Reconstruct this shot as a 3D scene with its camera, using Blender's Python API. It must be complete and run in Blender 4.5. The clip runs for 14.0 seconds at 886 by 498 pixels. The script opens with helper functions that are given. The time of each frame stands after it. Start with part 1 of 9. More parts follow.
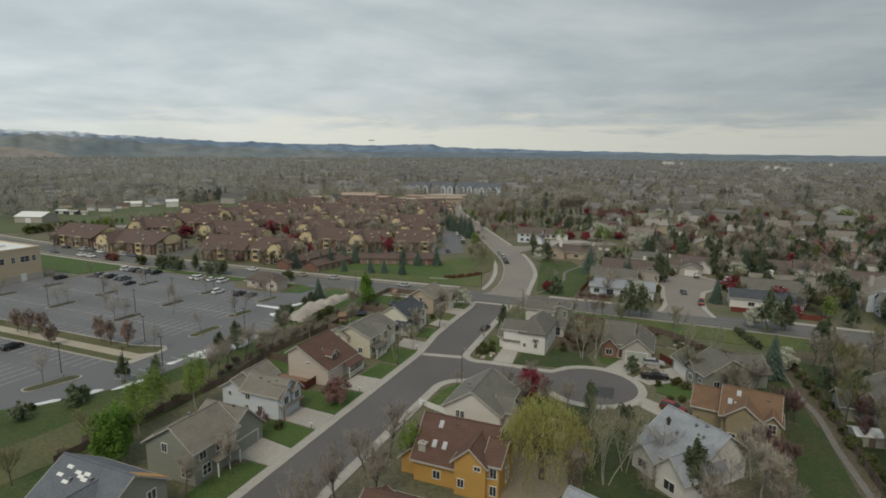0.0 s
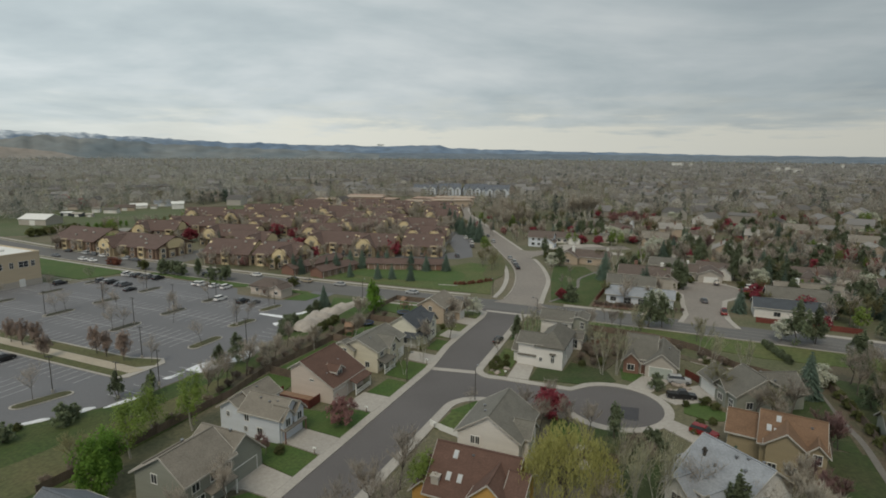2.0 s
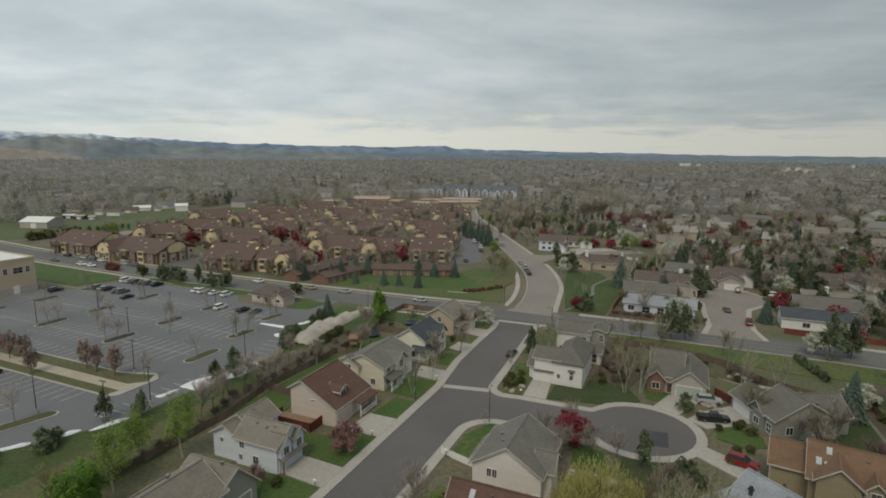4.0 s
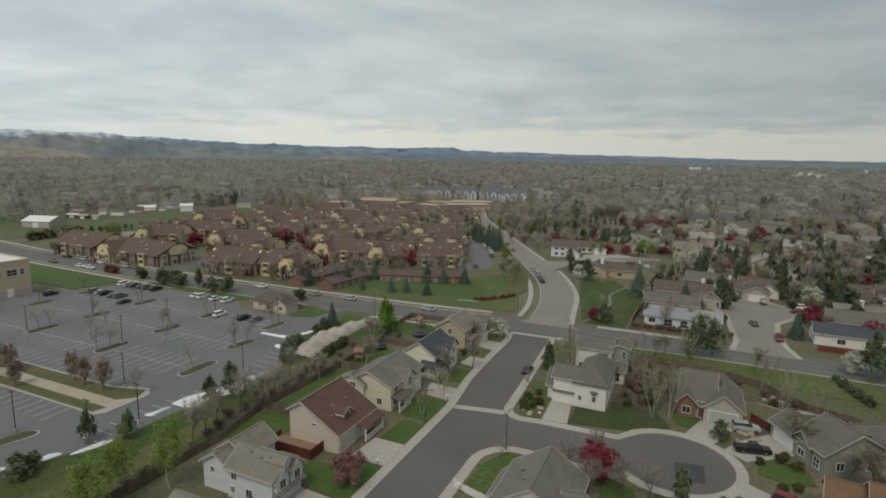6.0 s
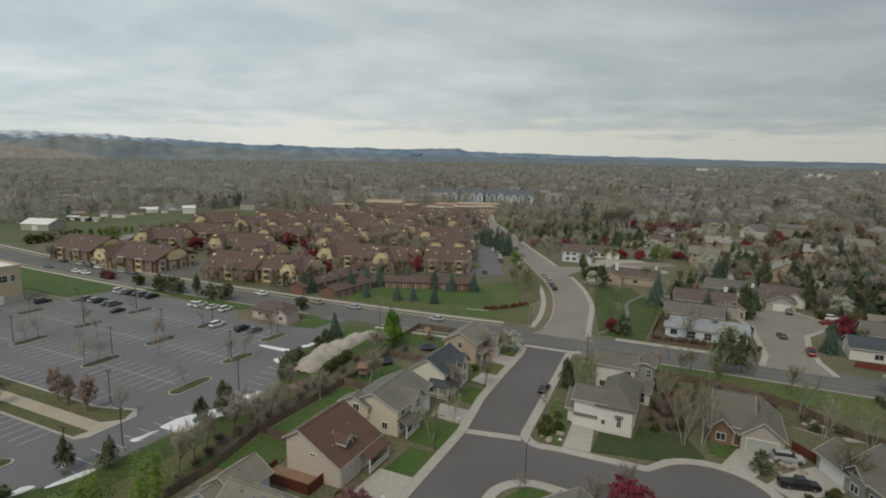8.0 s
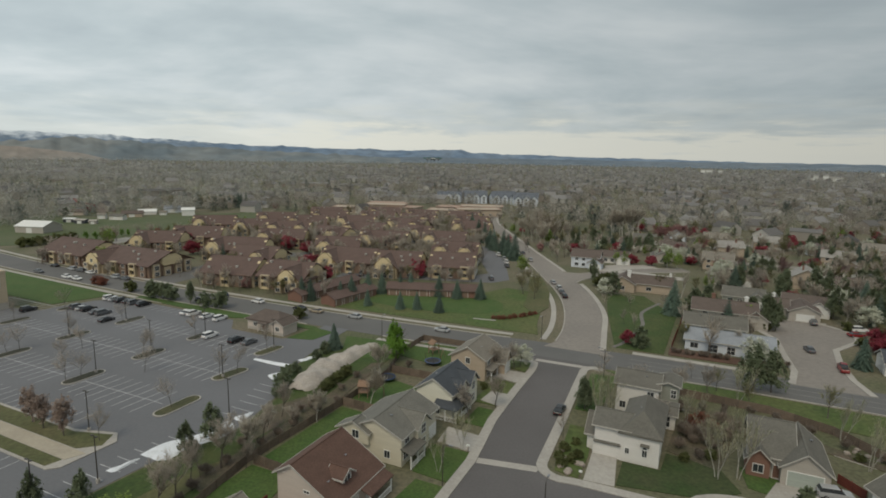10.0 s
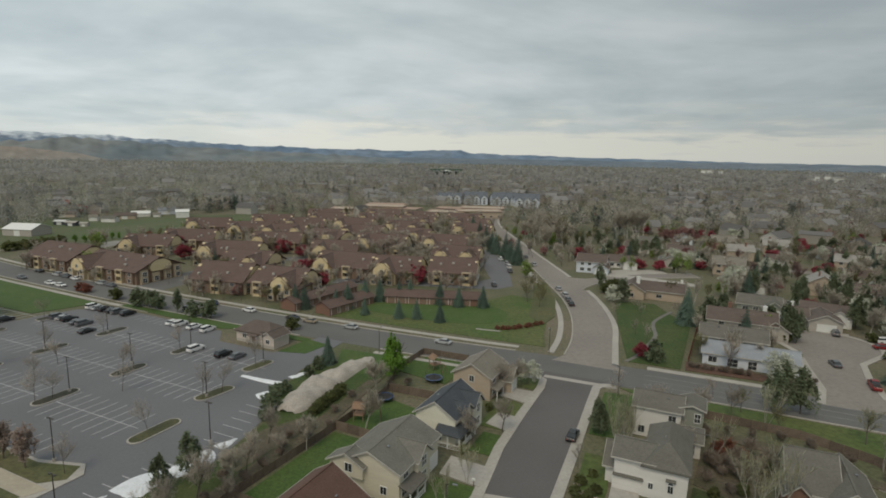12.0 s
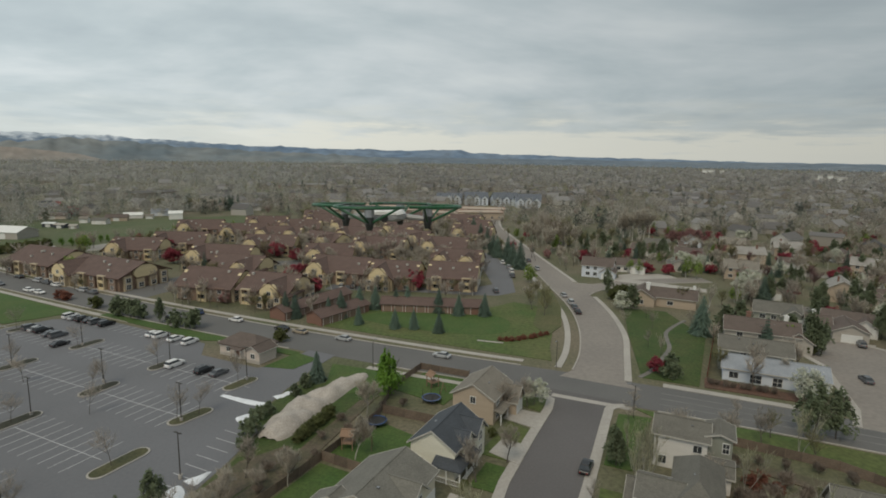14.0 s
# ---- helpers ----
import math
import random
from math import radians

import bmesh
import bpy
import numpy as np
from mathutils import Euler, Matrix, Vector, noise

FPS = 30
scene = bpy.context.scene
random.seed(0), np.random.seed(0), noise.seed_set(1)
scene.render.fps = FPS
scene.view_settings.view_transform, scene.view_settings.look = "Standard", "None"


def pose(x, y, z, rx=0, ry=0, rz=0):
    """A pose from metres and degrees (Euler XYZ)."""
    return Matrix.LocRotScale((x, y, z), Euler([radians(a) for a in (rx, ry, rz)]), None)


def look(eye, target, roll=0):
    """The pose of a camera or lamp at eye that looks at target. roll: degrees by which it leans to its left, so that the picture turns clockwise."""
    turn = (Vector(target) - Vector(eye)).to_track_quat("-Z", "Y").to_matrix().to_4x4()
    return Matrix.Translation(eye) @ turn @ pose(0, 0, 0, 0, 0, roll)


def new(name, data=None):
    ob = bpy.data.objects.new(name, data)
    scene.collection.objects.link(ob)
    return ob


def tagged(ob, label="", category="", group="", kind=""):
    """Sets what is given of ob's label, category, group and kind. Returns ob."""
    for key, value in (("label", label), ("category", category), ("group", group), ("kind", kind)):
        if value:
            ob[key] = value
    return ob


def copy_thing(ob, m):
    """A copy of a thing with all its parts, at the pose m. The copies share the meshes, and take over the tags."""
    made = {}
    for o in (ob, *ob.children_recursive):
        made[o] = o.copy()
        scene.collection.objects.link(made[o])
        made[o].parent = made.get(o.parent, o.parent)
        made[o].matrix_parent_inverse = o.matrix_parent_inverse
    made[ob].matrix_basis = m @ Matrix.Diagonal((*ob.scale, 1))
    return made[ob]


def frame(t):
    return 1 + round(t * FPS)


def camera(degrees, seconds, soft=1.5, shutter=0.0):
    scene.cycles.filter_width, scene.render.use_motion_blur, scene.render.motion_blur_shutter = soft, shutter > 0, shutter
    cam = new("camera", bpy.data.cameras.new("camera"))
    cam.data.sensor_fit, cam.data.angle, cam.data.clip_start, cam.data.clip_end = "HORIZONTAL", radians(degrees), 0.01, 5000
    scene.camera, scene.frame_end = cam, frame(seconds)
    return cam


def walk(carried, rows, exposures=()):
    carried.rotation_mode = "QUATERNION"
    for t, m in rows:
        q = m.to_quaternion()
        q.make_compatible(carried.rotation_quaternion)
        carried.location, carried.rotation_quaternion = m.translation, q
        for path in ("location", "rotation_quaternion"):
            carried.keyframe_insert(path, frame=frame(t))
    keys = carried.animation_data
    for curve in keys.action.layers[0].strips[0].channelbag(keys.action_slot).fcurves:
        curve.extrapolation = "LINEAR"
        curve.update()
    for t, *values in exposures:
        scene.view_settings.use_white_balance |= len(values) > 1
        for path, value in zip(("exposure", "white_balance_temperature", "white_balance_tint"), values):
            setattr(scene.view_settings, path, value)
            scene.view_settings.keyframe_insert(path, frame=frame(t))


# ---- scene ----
cam = camera(77.0, 14.0, 1.8)
PATH = [
    (0, (1.445, 6.925, 47.448), (1.658, 8.884, 47.104), 0.5),
    (0.5, (1.411, 8.704, 47.587), (1.616, 10.663, 47.244), 0.4),
    (1, (1.396, 10.56, 47.746), (1.594, 12.52, 47.403), 0.4),
    (1.5, (1.279, 12.398, 47.834), (1.472, 14.359, 47.492), 0.4),
    (2, (1.096, 14.259, 47.937), (1.285, 16.221, 47.596), 0.5),
    (2.5, (0.998, 16.241, 48.087), (1.181, 18.203, 47.746), 0.5),
    (3, (0.985, 18.275, 48.207), (1.163, 20.238, 47.866), 0.4),
    (5.5, (0.359, 29.276, 48.338), (0.51, 31.242, 48.003), 0.8),
    (6, (0.224, 31.42, 48.394), (0.369, 33.386, 48.06), 0.9),
    (6.5, (0.04, 33.55, 48.487), (0.181, 35.517, 48.155), 0.9),
    (7, (-0.076, 35.766, 48.564), (0.059, 37.733, 48.232), 0.9),
    (7.5, (-0.148, 38.047, 48.62), (-0.018, 40.015, 48.289), 0.9),
    (8, (-0.265, 40.388, 48.643), (-0.138, 42.357, 48.312), 0.9),
    (10.5, (-0.775, 51.676, 48.808), (-0.657, 53.646, 48.482), 1.0),
    (11, (-0.822, 53.983, 48.9), (-0.703, 55.953, 48.574), 1.0),
    (11.5, (-0.814, 56.338, 48.99), (-0.693, 58.307, 48.664), 1.0),
    (12, (-0.671, 58.834, 48.987), (-0.55, 60.803, 48.662), 1.0),
    (12.5, (-0.555, 61.254, 49.012), (-0.433, 63.224, 48.686), 1.0),
    (13, (-0.319, 63.894, 49.044), (-0.198, 65.864, 48.718), 0.9),
    (13.5, (-0.056, 66.531, 49.025), (0.066, 68.501, 48.698), 0.9),
    (14, (0.334, 69.299, 48.957), (0.454, 71.269, 48.631), 0.9),
]
walk(cam, [(t, look(eye, target, roll)) for t, eye, target, roll in PATH])

# ---- world, sun, exposure ----
SUN_UP, SUN_ROUND = 52.0, 205.0
sky_world = bpy.data.worlds.new("overcast_sky")
scene.world = sky_world
sky_world.use_nodes = True
wn, wl = sky_world.node_tree.nodes, sky_world.node_tree.links
wn.clear()


def wmath(op, a, b):
    n = wn.new("ShaderNodeMath")
    n.operation = op
    for i, v in enumerate((a, b)):
        if isinstance(v, (int, float)):
            n.inputs[i].default_value = v
        else:
            wl.new(v, n.inputs[i])
    return n.outputs[0]


def wramp(value, stops):
    n = wn.new("ShaderNodeValToRGB")
    while len(n.color_ramp.elements) < len(stops):
        n.color_ramp.elements.new(0.5)
    for e, (p, c) in zip(n.color_ramp.elements, stops):
        e.position, e.color = p, (*c, 1)
    wl.new(value, n.inputs[0])
    return n.outputs[0]


def wmix(fac, a, b, blend="MIX"):
    n = wn.new("ShaderNodeMix")
    n.data_type, n.blend_type = "RGBA", blend
    for sock, v in ((n.inputs[0], fac), (n.inputs[6], a), (n.inputs[7], b)):
        if isinstance(v, (int, float)):
            sock.default_value = v
        elif isinstance(v, tuple):
            sock.default_value = (*v, 1)
        else:
            wl.new(v, sock)
    return n.outputs[2]


coord = wn.new("ShaderNodeTexCoord")
split = wn.new("ShaderNodeSeparateXYZ")
wl.new(coord.outputs["Generated"], split.inputs[0])
up = wmath("MAXIMUM", split.outputs[2], 0.0)
lift = wmath("ADD", up, 0.13)
flat = wn.new("ShaderNodeCombineXYZ")
wl.new(wmath("DIVIDE", split.outputs[0], lift), flat.inputs[0])
wl.new(wmath("DIVIDE", split.outputs[1], lift), flat.inputs[1])
big = wn.new("ShaderNodeTexNoise")
big.inputs["Scale"].default_value, big.inputs["Detail"].default_value = 0.34, 6.0
big.inputs["Roughness"].default_value, big.inputs["Distortion"].default_value = 0.58, 0.7
wl.new(flat.outputs[0], big.inputs["Vector"])
fine = wn.new("ShaderNodeTexNoise")
fine.inputs["Scale"].default_value, fine.inputs["Detail"].default_value = 1.5, 5.0
fine.inputs["Roughness"].default_value = 0.5
wl.new(flat.outputs[0], fine.inputs["Vector"])
both = wmath("ADD", wmath("MULTIPLY", big.outputs[0], 0.72), wmath("MULTIPLY", fine.outputs[0], 0.28))
cloud = wramp(both, [(0.35, (0.34, 0.395, 0.418)), (0.46, (0.422, 0.48, 0.495)), (0.54, (0.505, 0.553, 0.563)), (0.64, (0.595, 0.635, 0.63))])
# a lighter gap under the cloud base, broken by thin streaks
streak_place = wn.new("ShaderNodeCombineXYZ")
wl.new(wmath("MULTIPLY", split.outputs[0], 5.0), streak_place.inputs[0])
wl.new(wmath("MULTIPLY", split.outputs[2], 34.0), streak_place.inputs[2])
streak = wn.new("ShaderNodeTexNoise")
streak.inputs["Scale"].default_value, streak.inputs["Detail"].default_value = 1.5, 7.0
streak.inputs["Roughness"].default_value = 0.58
wl.new(streak_place.outputs[0], streak.inputs["Vector"])
gap = wramp(wmath("ADD", up, wmath("MULTIPLY", wmath("SUBTRACT", streak.outputs[0], 0.49), 0.17)),
            [(0.0, (0.95, 0.95, 0.95)), (0.035, (1.0, 1.0, 1.0)), (0.06, (0.3, 0.3, 0.3)), (0.10, (0.0, 0.0, 0.0))])
# the gap closes towards the mountains in the west
west = wramp(wmath("ADD", split.outputs[0], 1.0), [(0.45, (0.35, 0.35, 0.35)), (0.62, (0.55, 0.55, 0.55)), (0.88, (1.0, 1.0, 1.0))])
gap = wmix(1.0, gap, west, "MULTIPLY")
# the cover is thinner, and so lighter, towards the veiled sun
overcast = wmix(1.0, wmix(gap, cloud, (0.63, 0.635, 0.57)), wmath("SUBTRACT", 1.13, wmath("MULTIPLY", split.outputs[0], 0.42)), "MULTIPLY")
air = wn.new("ShaderNodeTexSky")
air.sky_type, air.sun_disc = "NISHITA", False
air.sun_elevation, air.sun_rotation = radians(SUN_UP), radians(SUN_ROUND)
clear = wn.new("ShaderNodeBackground")
clear.inputs[1].default_value = 0.05
wl.new(air.outputs[0], clear.inputs[0])
covered = wn.new("ShaderNodeBackground")
covered.inputs[1].default_value = 1.0
wl.new(overcast, covered.inputs[0])
sum_up = wn.new("ShaderNodeMixShader")
sum_up.inputs[0].default_value = 0.93
wl.new(clear.outputs[0], sum_up.inputs[1])
wl.new(covered.outputs[0], sum_up.inputs[2])
wl.new(sum_up.outputs[0], wn.new("ShaderNodeOutputWorld").inputs[0])

sun_lamp = bpy.data.lights.new("sun", "SUN")
sun_lamp.energy, sun_lamp.angle, sun_lamp.color = 1.3, radians(25), (1.0, 0.87, 0.66)
sun_ob = new("sun", sun_lamp)
sun_ob.matrix_world = pose(0, 0, 300, 90 - SUN_UP, 0, 180 - SUN_ROUND)
scene.view_settings.exposure = 0.0

# ---- materials ----


def material(name, color, other=None, scale=1.0, rough=0.85, fine_scale=None, fine=0.25, bump=0.0, space="Object", metal=0.0, amount=0.5, vary=0.0, detail=5.0, stretch=None):
    """A surface of two colours mixed by noise at one scale, with finer grain over it; vary: how far each object's own tone wanders."""
    m = bpy.data.materials.new(name)
    m.use_nodes = True
    nt = m.node_tree
    b = nt.nodes["Principled BSDF"]
    b.inputs["Roughness"].default_value, b.inputs["Metallic"].default_value = rough, metal
    other = other or tuple(c * 0.7 for c in color)
    place = nt.nodes.new("ShaderNodeNewGeometry").outputs["Position"] if space == "World" else nt.nodes.new("ShaderNodeTexCoord").outputs["Object"]
    if stretch:
        mp = nt.nodes.new("ShaderNodeMapping")
        mp.inputs["Scale"].default_value = stretch
        nt.links.new(place, mp.inputs[0])
        place = mp.outputs[0]

    def noise_at(s, d):
        n = nt.nodes.new("ShaderNodeTexNoise")
        n.inputs["Scale"].default_value, n.inputs["Detail"].default_value = s, d
        nt.links.new(place, n.inputs["Vector"])
        return n.outputs[0]

    def mixed(blend, fac, a, c):
        n = nt.nodes.new("ShaderNodeMix")
        n.data_type, n.blend_type = "RGBA", blend
        for sock, v in ((n.inputs[0], fac), (n.inputs[6], a), (n.inputs[7], c)):
            if isinstance(v, (int, float)):
                sock.default_value = v
            elif isinstance(v, tuple):
                sock.default_value = (*v, 1)
            else:
                nt.links.new(v, sock)
        return n.outputs[2]

    def ramp(v, lo, hi, a=0.0, c=1.0):
        n = nt.nodes.new("ShaderNodeMapRange")
        n.inputs[1].default_value, n.inputs[2].default_value, n.inputs[3].default_value, n.inputs[4].default_value = lo, hi, a, c
        nt.links.new(v, n.inputs[0])
        return n.outputs[0]

    col = mixed("MIX", ramp(noise_at(scale, detail), 0.5 - amount * 0.5, 0.5 + amount * 0.5), color, other)
    grain = noise_at(fine_scale or scale * 9, 3.0)
    if fine:
        col = mixed("MULTIPLY", 1.0, col, ramp(grain, 0.25, 0.75, 1 - fine, 1 + fine))
    if vary:
        col = mixed("MULTIPLY", 1.0, col, ramp(nt.nodes.new("ShaderNodeObjectInfo").outputs["Random"], 0, 1, 1 - vary, 1 + vary))
    nt.links.new(col, b.inputs["Base Color"])
    if bump:
        bp = nt.nodes.new("ShaderNodeBump")
        bp.inputs["Strength"].default_value, bp.inputs["Distance"].default_value = bump, 0.05
        nt.links.new(grain, bp.inputs["Height"])
        nt.links.new(bp.outputs[0], b.inputs["Normal"])
    return m


def leaf_material(name, color, other, vary=0.2, rough=0.7):
    """Leaves or twigs: every piece has its own tone, and so has every tree."""
    m = bpy.data.materials.new(name)
    m.use_nodes = True
    nt = m.node_tree
    b = nt.nodes["Principled BSDF"]
    b.inputs["Roughness"].default_value = rough
    b.inputs["Specular IOR Level"].default_value = 0.2
    geo = nt.nodes.new("ShaderNodeNewGeometry")
    info = nt.nodes.new("ShaderNodeObjectInfo")
    n = nt.nodes.new("ShaderNodeMix")
    n.data_type = "RGBA"
    n.inputs[6].default_value, n.inputs[7].default_value = (*color, 1), (*other, 1)
    nt.links.new(geo.outputs["Random Per Island"], n.inputs[0])
    tone = nt.nodes.new("ShaderNodeMapRange")
    tone.inputs[3].default_value, tone.inputs[4].default_value = 1 - vary, 1 + vary
    nt.links.new(info.outputs["Random"], tone.inputs[0])
    k = nt.nodes.new("ShaderNodeMix")
    k.data_type, k.blend_type = "RGBA", "MULTIPLY"
    k.inputs[0].default_value = 1.0
    nt.links.new(n.outputs[2], k.inputs[6])
    nt.links.new(tone.outputs[0], k.inputs[7])
    nt.links.new(k.outputs[2], b.inputs["Base Color"])
    thin = nt.nodes.new("ShaderNodeBsdfTranslucent")
    nt.links.new(k.outputs[2], thin.inputs[0])
    blend = nt.nodes.new("ShaderNodeMixShader")
    blend.inputs[0].default_value = 0.48
    nt.links.new(b.outputs[0], blend.inputs[1])
    nt.links.new(thin.outputs[0], blend.inputs[2])
    nt.links.new(blend.outputs[0], nt.nodes["Material Output"].inputs[0])
    return m


def woods_material(name, color, other):
    """A wood seen from afar: the tone drifts from tree to tree and over hundreds of metres."""
    m = leaf_material(name, color, other, 0.0)
    nt = m.node_tree
    b = nt.nodes["Principled BSDF"]
    src = b.inputs["Base Color"].links[0].from_socket
    geo = nt.nodes.new("ShaderNodeNewGeometry")
    n = nt.nodes.new("ShaderNodeTexNoise")
    n.inputs["Scale"].default_value, n.inputs["Detail"].default_value = 0.03, 3.0
    n.inputs["Roughness"].default_value = 0.75
    nt.links.new(geo.outputs["Position"], n.inputs["Vector"])
    r = nt.nodes.new("ShaderNodeMapRange")
    r.inputs[1].default_value, r.inputs[2].default_value, r.inputs[3].default_value, r.inputs[4].default_value = 0.36, 0.64, 0.78, 1.12
    nt.links.new(n.outputs[0], r.inputs[0])
    k = nt.nodes.new("ShaderNodeMix")
    k.data_type, k.blend_type = "RGBA", "MULTIPLY"
    k.inputs[0].default_value = 1.0
    nt.links.new(src, k.inputs[6])
    nt.links.new(r.outputs[0], k.inputs[7])
    nt.links.new(k.outputs[2], b.inputs["Base Color"])
    nt.links.new(k.outputs[2], nt.nodes["Translucent BSDF"].inputs[0])
    nt.nodes["Mix Shader"].inputs[0].default_value = 0.5
    return m


M_GROUND = material("dry_grass_ground", (0.155, 0.132, 0.092), (0.085, 0.095, 0.045), 0.035, 0.95, 1.3, 0.35, 0.3, "World", amount=0.35)
M_LAWN = material("spring_lawn", (0.042, 0.09, 0.016), (0.068, 0.10, 0.025), 0.16, 0.95, 2.2, 0.3, 0.3, "World", amount=0.5)
M_ROUGH_LAWN = material("patchy_lawn", (0.034, 0.067, 0.012), (0.064, 0.079, 0.023), 0.13, 0.95, 1.7, 0.35, 0.3, "World", amount=0.4)
M_VERGE = material("green_verge", (0.055, 0.098, 0.02), (0.10, 0.108, 0.038), 0.07, 0.95, 1.0, 0.36, 0.3, "World", amount=0.42)
M_STRAW = material("straw_grass", (0.108, 0.10, 0.045), (0.074, 0.086, 0.032), 0.12, 0.95, 1.6, 0.3, 0.3, "World", amount=0.4)
M_MULCH = material("brown_garden_bed", (0.115, 0.088, 0.064), (0.075, 0.075, 0.042), 0.3, 0.95, 2.5, 0.4, 0.4, "World", amount=0.4)
M_ASPHALT = material("worn_asphalt", (0.138, 0.135, 0.131), (0.108, 0.106, 0.104), 0.06, 0.9, 2.4, 0.09, 0.04, "World", amount=0.45)
M_STREET = material("brown_grey_street_asphalt", (0.128, 0.120, 0.120), (0.098, 0.091, 0.091), 0.05, 0.9, 2.6, 0.09, 0.04, "World", amount=0.4)
M_LOT = material("parking_asphalt", (0.152, 0.154, 0.166), (0.128, 0.130, 0.139), 0.045, 0.9, 1.9, 0.07, 0.05, "World", amount=0.5)
M_PATCH = material("fresh_asphalt_patch", (0.058, 0.058, 0.064), (0.046, 0.046, 0.052), 0.4, 0.85, 3.0, 0.15, 0.1, "World")
M_PALE_ROAD = material("pale_worn_road", (0.25, 0.225, 0.2), (0.20, 0.18, 0.165), 0.05, 0.92, 0.9, 0.12, 0.15, "World", amount=0.5)
M_CONCRETE = material("pale_concrete", (0.40, 0.375, 0.34), (0.32, 0.30, 0.275), 0.12, 0.9, 2.0, 0.12, 0.1, "World", amount=0.5)
M_FAINT_LINE = material("worn_road_paint", (0.30, 0.30, 0.29), (0.15, 0.15, 0.148), 0.5, 0.8, 3.0, 0.2, 0, "World")
M_PATH = material("grey_path", (0.18, 0.17, 0.155), (0.14, 0.132, 0.12), 0.2, 0.9, 2.0, 0.15, 0.1, "World", amount=0.5)
M_PATIO = material("tan_paving", (0.25, 0.215, 0.165), (0.19, 0.165, 0.125), 0.2, 0.9, 2.0, 0.15, 0.15, "World", amount=0.5)
M_MEADOW = material("grazed_meadow", (0.06, 0.09, 0.03), (0.098, 0.104, 0.05), 0.03, 0.95, 0.6, 0.25, 0.2, "World", amount=0.4)
M_ISLAND_DARK = material("dark_island_planting", (0.05, 0.047, 0.032), (0.034, 0.036, 0.022), 0.35, 0.95, 2.6, 0.35, 0.5, "World", amount=0.4)
M_YARD = material("pale_gravel_yard", (0.30, 0.285, 0.26), (0.24, 0.225, 0.205), 0.1, 0.95, 1.6, 0.15, 0.2, "World", amount=0.5)
M_WALKWAY = material("tan_concrete", (0.40, 0.355, 0.28), (0.34, 0.30, 0.24), 0.15, 0.9, 2.0, 0.1, 0.1, "World", amount=0.5)
# dark green lawn, with shade darkened into its base colour
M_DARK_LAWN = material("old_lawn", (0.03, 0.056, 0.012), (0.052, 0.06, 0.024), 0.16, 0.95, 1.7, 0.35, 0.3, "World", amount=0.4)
M_RED_MULCH = material("red_brown_bark_mulch", (0.135, 0.068, 0.048), (0.085, 0.055, 0.038), 0.35, 0.95, 2.5, 0.4, 0.4, "World", amount=0.4)
M_LINE = material("road_paint", (0.50, 0.50, 0.51), (0.34, 0.34, 0.345), 0.5, 0.8, 3.0, 0.2, 0, "World")
M_ISLAND = material("dry_island_planting", (0.082, 0.078, 0.036), (0.05, 0.055, 0.024), 0.25, 0.95, 2.4, 0.35, 0.4, "World", amount=0.4)
M_GRAVEL = material("pale_pinkish_gravel", (0.42, 0.38, 0.34), (0.31, 0.28, 0.25), 0.35, 0.95, 3.5, 0.22, 0.6, "World", amount=0.5)
M_TRIM = material("weathered_trim_paint", (0.46, 0.44, 0.40), (0.38, 0.36, 0.33), 0.6, 0.7, 5.0, 0.1, 0)
M_SKYLIGHT = material("milky_skylight", (0.42, 0.44, 0.46), (0.36, 0.38, 0.4), 0.7, 0.2, 3.0, 0.05, 0)
M_SNOW = material("old_snow", (0.72, 0.74, 0.78), (0.6, 0.62, 0.65), 0.8, 0.8, 4.0, 0.12, 0.4, "World")
M_ROCK = material("pale_boulder", (0.34, 0.29, 0.25), (0.25, 0.215, 0.19), 1.2, 0.9, 6.0, 0.25, 0.5, "World")
M_BARK = material("grey_brown_bark", (0.12, 0.10, 0.085), (0.075, 0.065, 0.055), 2.5, 0.95, 14.0, 0.3, 0.3)
M_PALE_BARK = material("pale_aspen_bark", (0.42, 0.40, 0.35), (0.28, 0.265, 0.235), 3.0, 0.9, 16.0, 0.3, 0.2)
M_WHITE = material("white_paint", (0.72, 0.72, 0.70), (0.64, 0.64, 0.62), 0.6, 0.6, 5.0, 0.06, 0)
M_PANE = material("dark_window_glass", (0.03, 0.034, 0.04), (0.05, 0.055, 0.06), 0.7, 0.08, 3.0, 0.1, 0)
M_TYRE = material("black_rubber", (0.02, 0.02, 0.02), (0.03, 0.03, 0.03), 4, 0.8)
M_RIM = material("alloy_rim", (0.35, 0.35, 0.36), (0.25, 0.25, 0.26), 4, 0.35, metal=0.8)
M_POLE = material("dark_metal_pole", (0.05, 0.045, 0.04), (0.07, 0.06, 0.05), 3, 0.5, metal=0.3)
M_WOODFENCE = material("weathered_fence_wood", (0.165, 0.125, 0.095), (0.115, 0.088, 0.068), 0.8, 0.9, 6.0, 0.3, 0.2, vary=0.2)
M_REDFENCE = material("red_stained_wood", (0.17, 0.045, 0.03), (0.12, 0.032, 0.024), 0.8, 0.85, 6.0, 0.25, 0.2, vary=0.15)
M_DECK = material("deck_wood", (0.27, 0.17, 0.11), (0.2, 0.13, 0.09), 0.8, 0.85, 6.0, 0.2, 0.1)


def siding(name, c, k=0.86):
    return material(name, c, tuple(x * k for x in c), 0.35, 0.75, 7.0, 0.08, 0.12, stretch=(0.3, 0.3, 3.0))


def shingles(name, c, k=0.75):
    return material(name, c, tuple(x * k for x in c), 0.5, 0.92, 4.5, 0.22, 0.4, stretch=(0.8, 0.8, 2.2))


